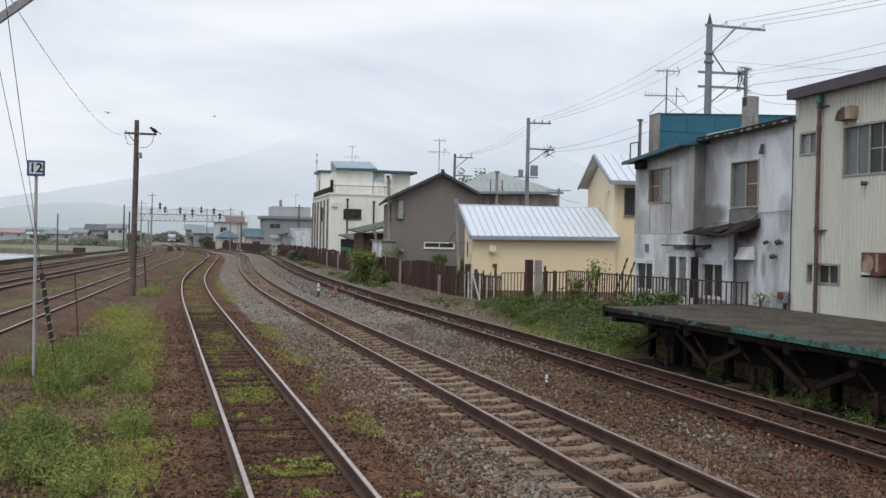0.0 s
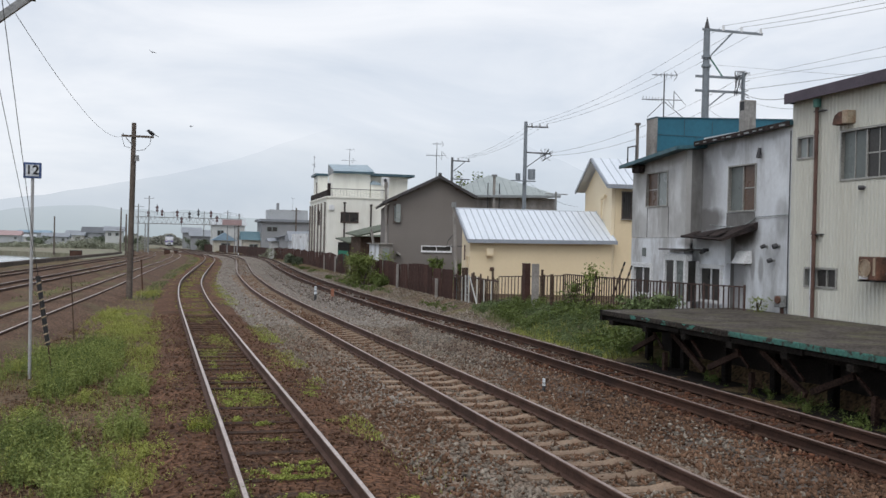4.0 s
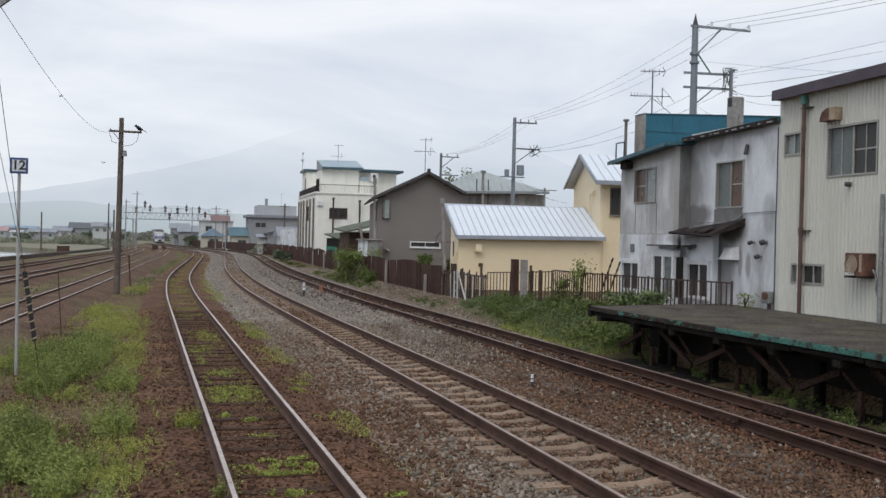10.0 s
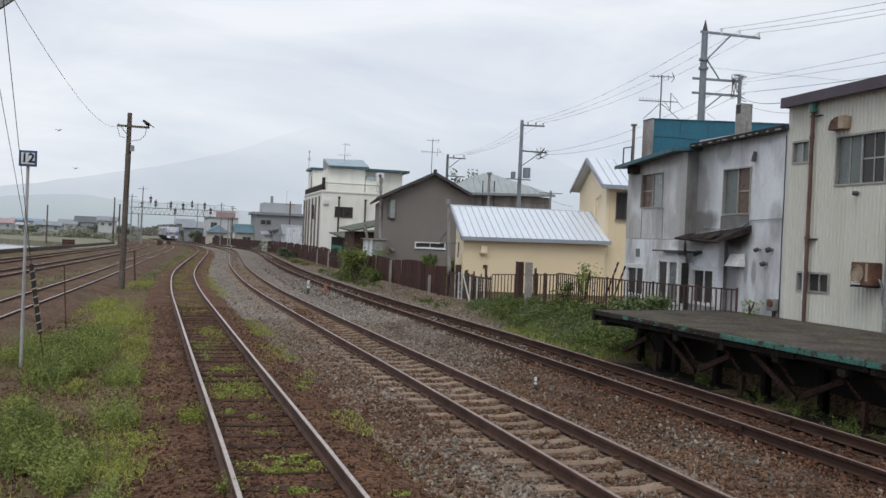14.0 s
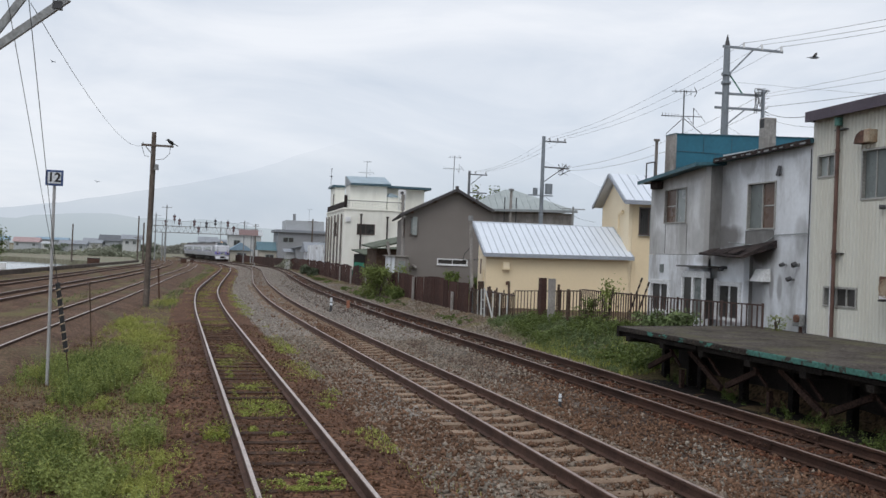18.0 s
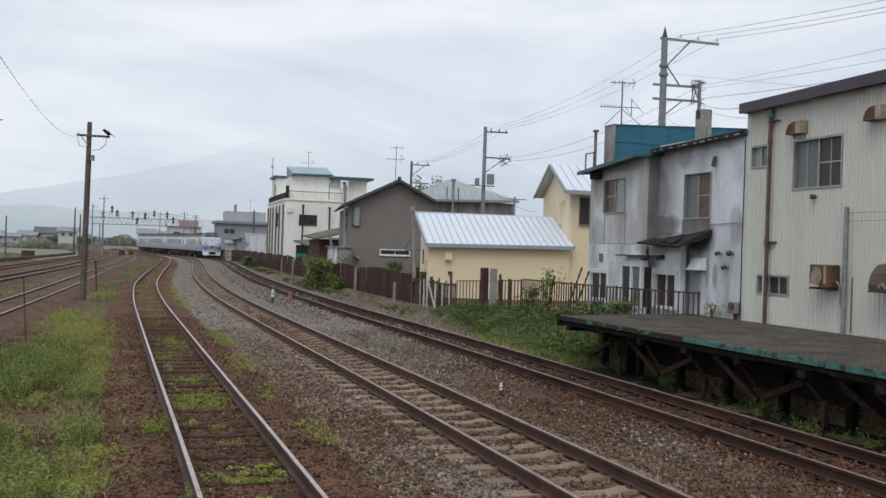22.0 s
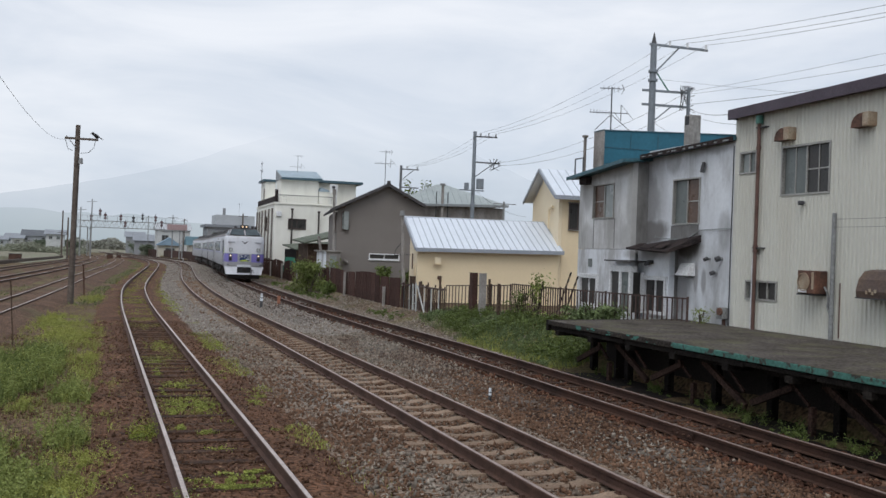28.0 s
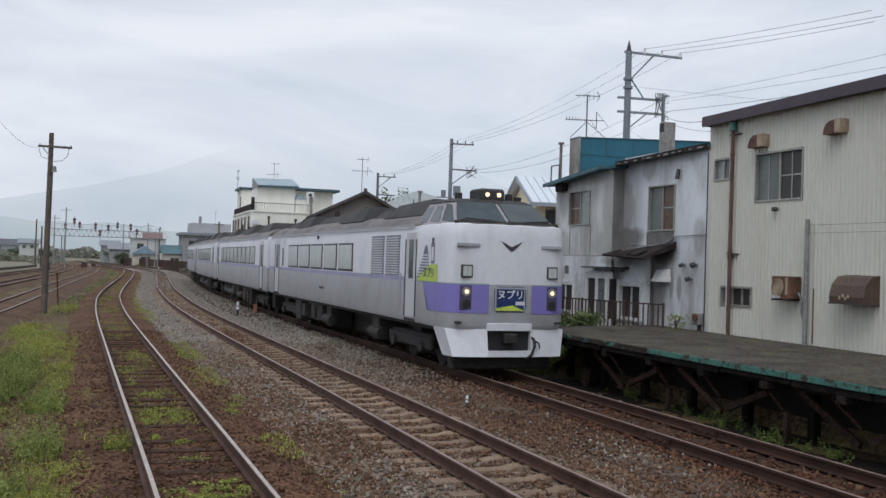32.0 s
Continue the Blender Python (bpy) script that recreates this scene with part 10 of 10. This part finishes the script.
blades("bank_grass", np.concatenate([q, zz[:, None]], 1), rng.uniform(0.10, 0.36, len(q)) * np.clip(0.75 + 0.8 * field(q[:, 0], q[:, 1], 0.9, 71.0), 0.4, 1.4), 0.005, M_bankgrass, "tall rough grass on the bank beside the platform", 0.9)
q = pick(4200, 10.1, 11.9, 21.5, 29, -0.05, 0.6, 17.0)
q = q[q[:, 0] > T3(q[:, 1]) + 1.6]
zz = np.array([ground_z(a, b) for a, b in q])
blades("grass", np.concatenate([q, zz[:, None]], 1), rng.uniform(0.08, 0.25, len(q)), 0.006, M_grass, "grass along the foot of the bank")
q = with_z(clumps([(18.4, 10.9, 0.7, 0.22), (17.6, 10.7, 0.5, 0.2), (16.2, 10.75, 0.3, 0.2), (15.0, 10.6, 0.5, 0.28), (14.4, 10.5, 0.5, 0.25), (13.1, 10.4, 0.8, 0.25), (11.8, 10.3, 0.6, 0.25), (12.6, 10.0, 0.5, 0.15), (20.3, 10.8, 0.4, 0.2)], 70), -0.34)
fronds("weeds", q, rng.uniform(0.10, 0.36, len(q)), 7, 11, M_leaf_dark, "weeds growing out from under the platform", (0.012, 0.026))
q = pick(2200, 9.75, 10.6, 9, 21.5, 0.05, 0.9, 23.0)
blades("grass", with_z(q, -0.36), rng.uniform(0.04, 0.14, len(q)), 0.004, M_grass, "sparse grass beside the track under the platform")
# gravel on the bare bank by the fence
s_ = 24 + 70 * rng.uniform(0, 1, 26000) ** 1.1
d_ = T3(s_) + 1.5 + rng.uniform(0, 1, 26000) ** 1.2 * 3.2
q = np.stack([d_, s_], -1)[d_ < 12.6]
zz = np.array([ground_z(a, b) for a, b in q])
stones("gravel_stones", np.concatenate([q, zz[:, None] + 0.01], 1), rng.uniform(0.02, 0.05, len(q)), M_stone, "scattered grey gravel on the bank before the fence")
q = pick(3200, 10.6, 13.6, 36, 130, 0.0, 0.3, 27.0)
q = q[q[:, 0] < FENCE(q[:, 1]) - 0.1]
q = q[q[:, 0] > T3(q[:, 1]) + 1.9]
weeds("weeds", with_z(q, -0.32), rng.uniform(0.08, 0.32, len(q)), 26, M_leaf_dark, "weeds along the foot of the brown fence", (0.025, 0.07), 0.6)


def bush(d, s, z, w_, h_, leaves, material, label, size=(0.05, 0.10), stems=5, group="bushes"):
    b_ = thing("bush", d, s, z, label, "bush", group)
    rnd_ = random.Random(int(d * 100 + s))
    tips = []
    for i in range(stems):
        a = rnd_.uniform(0, 6.28)
        top = Vector((d + math.cos(a) * w_ * rnd_.uniform(0.1, 0.38), s + math.sin(a) * w_ * rnd_.uniform(0.1, 0.38), z + h_ * rnd_.uniform(0.55, 0.9)))
        part("stem", tube(bmesh.new(), [(d, s, z - 0.1), (d + (top.x - d) * 0.4, s + (top.y - s) * 0.3, z + h_ * 0.35), top], 0.012 + 0.006 * h_, 5), M_bark, b_)
        tips.append(top)
    clumps = 26
    cs = np.array([[d + rnd_.gauss(0, w_ * 0.24), s + rnd_.gauss(0, w_ * 0.24), z + h_ * (0.12 + 0.82 * rnd_.random() ** 0.8)] for _ in range(clumps)])
    per = leaves // clumps
    c = np.repeat(cs, per, 0) + rng.normal(0, 1, (per * clumps, 3)) * np.array([w_ * 0.10, w_ * 0.10, h_ * 0.09])
    v, f = leaf_cloud(c, 0.6, size)
    raw("foliage", v, f, material, parent=b_)
    return b_


bush(11.25, 58.6, -0.3, 2.1, 2.0, 3800, M_leaf_mid, "large green bush in front of the brown fence", (0.05, 0.10))
bush(11.7, 55.2, -0.3, 1.0, 0.9, 1000, M_leaf_dark, "low dark bush against the brown fence", (0.04, 0.09))
bush(12.1, 22.6, 0.45, 1.0, 0.8, 1300, M_bankleaf, "green bush growing through the fence before the grey house", (0.035, 0.07))
bush(12.15, 24.0, 0.45, 1.0, 0.75, 1500, M_bankleaf, "low bush beside the fence", (0.035, 0.07))
bush(12.2, 27.3, 0.4, 0.7, 1.45, 420, M_leaf, "tall weedy bush beside the fence", (0.03, 0.07))
bush(12.3, 28.9, 0.4, 0.7, 0.85, 450, M_leaf_dark, "thin bush beside the fence", (0.03, 0.07))
bush(13.5, 20.6, 0.92, 0.55, 0.38, 190, M_leaf, "small weed tuft at the foot of the grey wall", (0.02, 0.045))
bush(13.55, 45.8, 0.3, 0.7, 1.25, 700, M_leaf_dark, "dark shrub behind the fence", (0.05, 0.1))
bush(15.8, 58.6, 0.3, 1.3, 1.2, 1300, M_leaf_dark, "round dark shrub before the dark house", (0.05, 0.1))
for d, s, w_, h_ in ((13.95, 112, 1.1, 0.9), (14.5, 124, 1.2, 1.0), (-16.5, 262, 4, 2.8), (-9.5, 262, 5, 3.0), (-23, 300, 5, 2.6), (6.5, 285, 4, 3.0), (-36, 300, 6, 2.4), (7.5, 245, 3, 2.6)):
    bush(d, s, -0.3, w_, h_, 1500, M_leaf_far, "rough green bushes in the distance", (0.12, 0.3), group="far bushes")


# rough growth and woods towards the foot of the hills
# far thicket green lifted and greyed, so haze sits in its colour
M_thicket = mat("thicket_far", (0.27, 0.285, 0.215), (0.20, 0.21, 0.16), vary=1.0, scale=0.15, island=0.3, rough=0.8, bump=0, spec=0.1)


# paler still: the haze over the farthest scrub is painted into it
M_scrub_hazed = mat("scrub_hazed", (0.29, 0.29, 0.25), (0.23, 0.23, 0.195), vary=1.0, scale=0.12, island=0.3, rough=0.85, bump=0, spec=0.1)


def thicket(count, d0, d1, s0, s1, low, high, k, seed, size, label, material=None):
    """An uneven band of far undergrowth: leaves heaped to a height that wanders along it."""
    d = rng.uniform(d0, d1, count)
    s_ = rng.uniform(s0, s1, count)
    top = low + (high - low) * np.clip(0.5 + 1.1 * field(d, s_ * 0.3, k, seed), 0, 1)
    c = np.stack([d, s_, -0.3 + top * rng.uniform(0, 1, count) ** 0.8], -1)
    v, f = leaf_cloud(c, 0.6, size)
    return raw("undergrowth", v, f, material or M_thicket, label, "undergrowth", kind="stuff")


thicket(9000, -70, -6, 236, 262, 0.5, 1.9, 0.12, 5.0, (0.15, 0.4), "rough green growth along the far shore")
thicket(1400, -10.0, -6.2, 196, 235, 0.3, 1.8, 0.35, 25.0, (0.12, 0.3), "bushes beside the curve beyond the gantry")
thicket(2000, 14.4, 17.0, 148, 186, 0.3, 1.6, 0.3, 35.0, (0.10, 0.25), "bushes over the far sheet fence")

thicket(9000, -34, 18, 430, 470, 1.5, 5.0, 0.10, 45.0, (0.3, 0.8), "woods behind the last houses, haze in their colour", M_scrub_hazed)
thicket(3000, 6.6, 11.0, 246, 300, 0.4, 3.2, 0.2, 55.0, (0.15, 0.4), "grey-brown scrub beyond the signal gantry", M_scrub_hazed)
thicket(5000, -24, -6.5, 262, 330, 0.5, 2.8, 0.15, 65.0, (0.15, 0.4), "scrub beside the curve, haze in its colour", M_scrub_hazed)
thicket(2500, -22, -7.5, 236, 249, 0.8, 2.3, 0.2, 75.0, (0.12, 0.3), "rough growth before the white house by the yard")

# grassy mound with a leafy tree at the shore
mv = []
for i in range(13):
    for j in range(9):
        a, b = i / 12, j / 8
        mv.append((-18.0 + 5.6 * b, 58 + 26 * a, -1.2 + 1.75 * math.sin(math.pi * a) ** 0.7 * math.sin(math.pi * min(b, 0.93)) ** 0.6 + 0.08 * noise.noise((a * 9, b * 7, 2.2))))
raw("mound", mv, [(i * 9 + j, i * 9 + j + 1, i * 9 + j + 10, i * 9 + j + 9) for i in range(12) for j in range(8)], M_meadow, "grassy mound at the edge of the inlet", "ground", kind="structure", flat=False)
q = np.stack([rng.uniform(-17, -12.8, 6000), rng.uniform(61, 81, 6000)], -1)
zz = -1.25 + 1.75 * np.sin(np.pi * (q[:, 1] - 58) / 26) ** 0.7 * np.sin(np.pi * np.minimum((q[:, 0] + 18) / 5.6, 0.93)) ** 0.6
blades("grass", np.concatenate([q, zz[:, None]], 1), rng.uniform(0.1, 0.3, 6000), 0.012, M_grass, "grass on the mound by the inlet")
bush(-13.9, 76, 0.2, 2.2, 2.9, 2600, M_leaf_dark, "leafy tree-like bush on the mound by the inlet", (0.06, 0.13))
bx_ = thing("utility_box", -12.55, 74.5, -0.2, "small white box on a thin post at the inlet", "box")
part("post", CYL((-12.75, 74.5, -1.0), (-12.75, 74.5, 2.0), 0.05, seg=8), M_oldwood, bx_)
part("box", BX(-12.7, -12.2, 74.45, 74.6, 0.35, 0.85, bevel=0.02), M_whiteframe, bx_)


def small_tree(d, s, z, h_, w_):
    t_ = thing("tree", d, s, z, "tree with a thin dark crown behind the roofs", "tree")
    part("trunk", CYL((d, s, z - 0.2), (d, s, z + h_ * 0.7), 0.16, 0.06, 8), M_bark, t_)
    rnd_ = random.Random(int(s))
    pts_ = []
    for i in range(14):
        a = rnd_.uniform(0, 6.28)
        st_ = Vector((d, s, z + h_ * rnd_.uniform(0.35, 0.7)))
        en = Vector((d + math.cos(a) * w_ * rnd_.uniform(0.3, 1.0), s + math.sin(a) * w_ * rnd_.uniform(0.3, 1.0), z + h_ * rnd_.uniform(0.65, 1.0)))
        part("limb", CYL(st_, en, 0.05, 0.015, 5), M_bark, t_)
        for k_ in range(5):
            pts_.append(st_.lerp(en, 0.4 + 0.15 * k_))
    cs = np.repeat(np.array([tuple(p_) for p_ in pts_]), 26, 0)
    v, f = leaf_cloud(cs + rng.normal(0, 0.25, cs.shape), 0.6, (0.08, 0.17))
    raw("crown", v, f, M_leaf_dark, parent=t_)


small_tree(24.4, 80, 0.4, 7.9, 1.5)

# ---- birds over the yard ----
def gull(wing):
    b_ = thing("bird", 0, 0, 0, "small dark bird flying over the yard", "bird", "flying birds")
    b_.matrix_world = Matrix.Identity(4)
    bm_ = bmesh.new()
    bmesh.ops.create_uvsphere(bm_, u_segments=8, v_segments=6, radius=1.0, matrix=Matrix.Diagonal((0.055, 0.2, 0.06, 1)))
    part("body", bm_, M_fargrey, b_, round_off=True)
    for s_ in (-1, 1):
        part("wing", hexa(bmesh.new(), [(0, 0.07, 0.02), (s_ * wing * 0.5, 0.10, 0.14), (s_ * wing, -0.02, 0.08), (0, -0.09, 0.02)], [(0, 0.07, 0.035), (s_ * wing * 0.5, 0.10, 0.15), (s_ * wing, -0.02, 0.085), (0, -0.09, 0.035)]), M_fargrey, b_)
    part("tail", hexa(bmesh.new(), [(-0.03, -0.16, 0), (0.03, -0.16, 0), (0.06, -0.30, 0), (-0.06, -0.30, 0)], [(-0.03, -0.16, 0.012), (0.03, -0.16, 0.012), (0.06, -0.30, 0.01), (-0.06, -0.30, 0.01)]), M_fargrey, b_)
    return b_

BIRD_A, BIRD_B, BIRD_C = gull(0.42), gull(0.5), gull(0.5)


# ---- motion ----
def motions():
    times = [i * 0.5 for i in range(65)]
    for i, c in enumerate(CARS):
        walk(c, [(t, car_pose(float(NOSE(t)), i)) for t in times])
    # the crow sits, hops up to the pole's top and flies away over the yard: seconds, sideways and up from its perch, nose down
    flight = [(0, 0, 0, 0), (27.9, 0, 0, 0), (28.25, 0, -0.02, -14), (28.4, -0.02, -0.03, -26), (28.5, -0.05, 0.02, -20), (28.6, -0.26, 0.23, 4), (28.7, -0.33, 0.37, 6), (28.8, -0.45, 0.45, 2), (28.9, -0.54, 0.47, 0), (29.1, -0.66, 0.47, -22),
              (29.3, -0.72, 0.44, -28), (29.4, -0.76, 0.42, -32), (29.5, -0.92, 0.46, -26), (29.6, -1.16, 0.25, -32), (29.7, -1.50, 0.24, -30), (29.8, -1.80, -0.05, -34), (29.9, -2.28, -0.10, -32), (30.0, -2.75, -0.45, -34),
              (30.2, -4.2, -0.6, -32), (30.6, -6.9, -1.0, -32), (31.2, -11.5, -0.8, -32), (32, -18.0, 0.3, -32)]
    walk(crow, [(t, FR @ pose(-0.865 + a * 1.1, 45.11 - (0.0 if t < 29 else (t - 29) * 0.8), 6.89 + b * 1.1, 0, r, 0)) for t, a, b, r in flight])
    beats = [(0, 84, 0), (28.2, 84, 0), (28.35, 60, 4), (28.5, 15, 30), (28.6, 45, -10), (28.7, 5, 45), (28.8, 10, -20), (28.9, 25, 20), (29.05, 60, 5), (29.2, 72, 0), (29.4, 40, -8), (29.5, 0, 58), (29.6, 0, -22), (29.7, 0, 50), (29.8, 0, -24),
             (29.9, 0, 58), (30.0, 0, -24), (30.12, 0, 50), (30.25, 0, -24), (30.4, 0, 45), (30.55, 0, -20), (30.7, 0, 40), (31, 0, 5), (32, 0, 8)]
    for wing, side in CROW_WINGS:
        walk(wing, [(t, Matrix.Translation((-0.09, side * 0.045, 0.155)) @ Matrix.Rotation(radians(32), 4, "Y") @ Matrix.Rotation(radians(-side * fold), 4, "Z") @ Matrix.Rotation(radians(side * beat), 4, "X")) for t, fold, beat in beats])
    walk(BIRD_A, [(0, pose(-48, 52, 13, 0, 0, -80)), (8, pose(-47, 50, 12.5, 0, 0, -80)), (13, pose(-42, 48, 12, 0, 0, -85)), (16, pose(-11.6, 44.5, 11.4, 0, 5, -90)), (16.5, pose(-5.3, 43.8, 11.3, 0, 6, -92)), (17, pose(1.1, 44.1, 11.6, 0, -5, -94)),
                  (17.5, pose(7.9, 43.3, 11.5, 0, 4, -98)), (18, pose(14.7, 41.6, 11.4, 0, -4, -102)), (20, pose(40, 34, 12, 0, 0, -106)), (32, pose(75, 22, 14, 0, 0, -106))])
    walk(BIRD_B, [(0, pose(-35.4, 103.3, 15.1, 0, 0, 60)), (3, pose(-31, 103, 20, 0, 12, 40)), (6, pose(-30.3, 103.5, 23.9, 0, 14, 70)), (9, pose(-37.2, 102.2, 19.1, 0, 0, 80)), (13, pose(-39.1, 102.4, 11.2, 0, -10, 60)), (16, pose(-40, 101, 17, 0, 8, 60)),
                  (19, pose(-42.3, 99.7, 21.4, 0, 10, 80)), (23, pose(-40.3, 101.8, 12.7, 0, 0, 60)), (27, pose(-55, 100, 13, 0, 0, 80)), (32, pose(-75, 98, 14, 0, 0, 80))])
    walk(BIRD_C, [(0, pose(-30, 128, 18, 0, 0, 70)), (6, pose(-34.2, 124.7, 15.4, 0, 8, 70)), (13, pose(-44.1, 122.1, 9.4, 0, -6, 60)), (19, pose(-45.2, 121.6, 10.4, 0, 6, 60)), (25, pose(-58, 120, 12, 0, 0, 80)), (32, pose(-80, 118, 14, 0, 0, 80))])


motions()
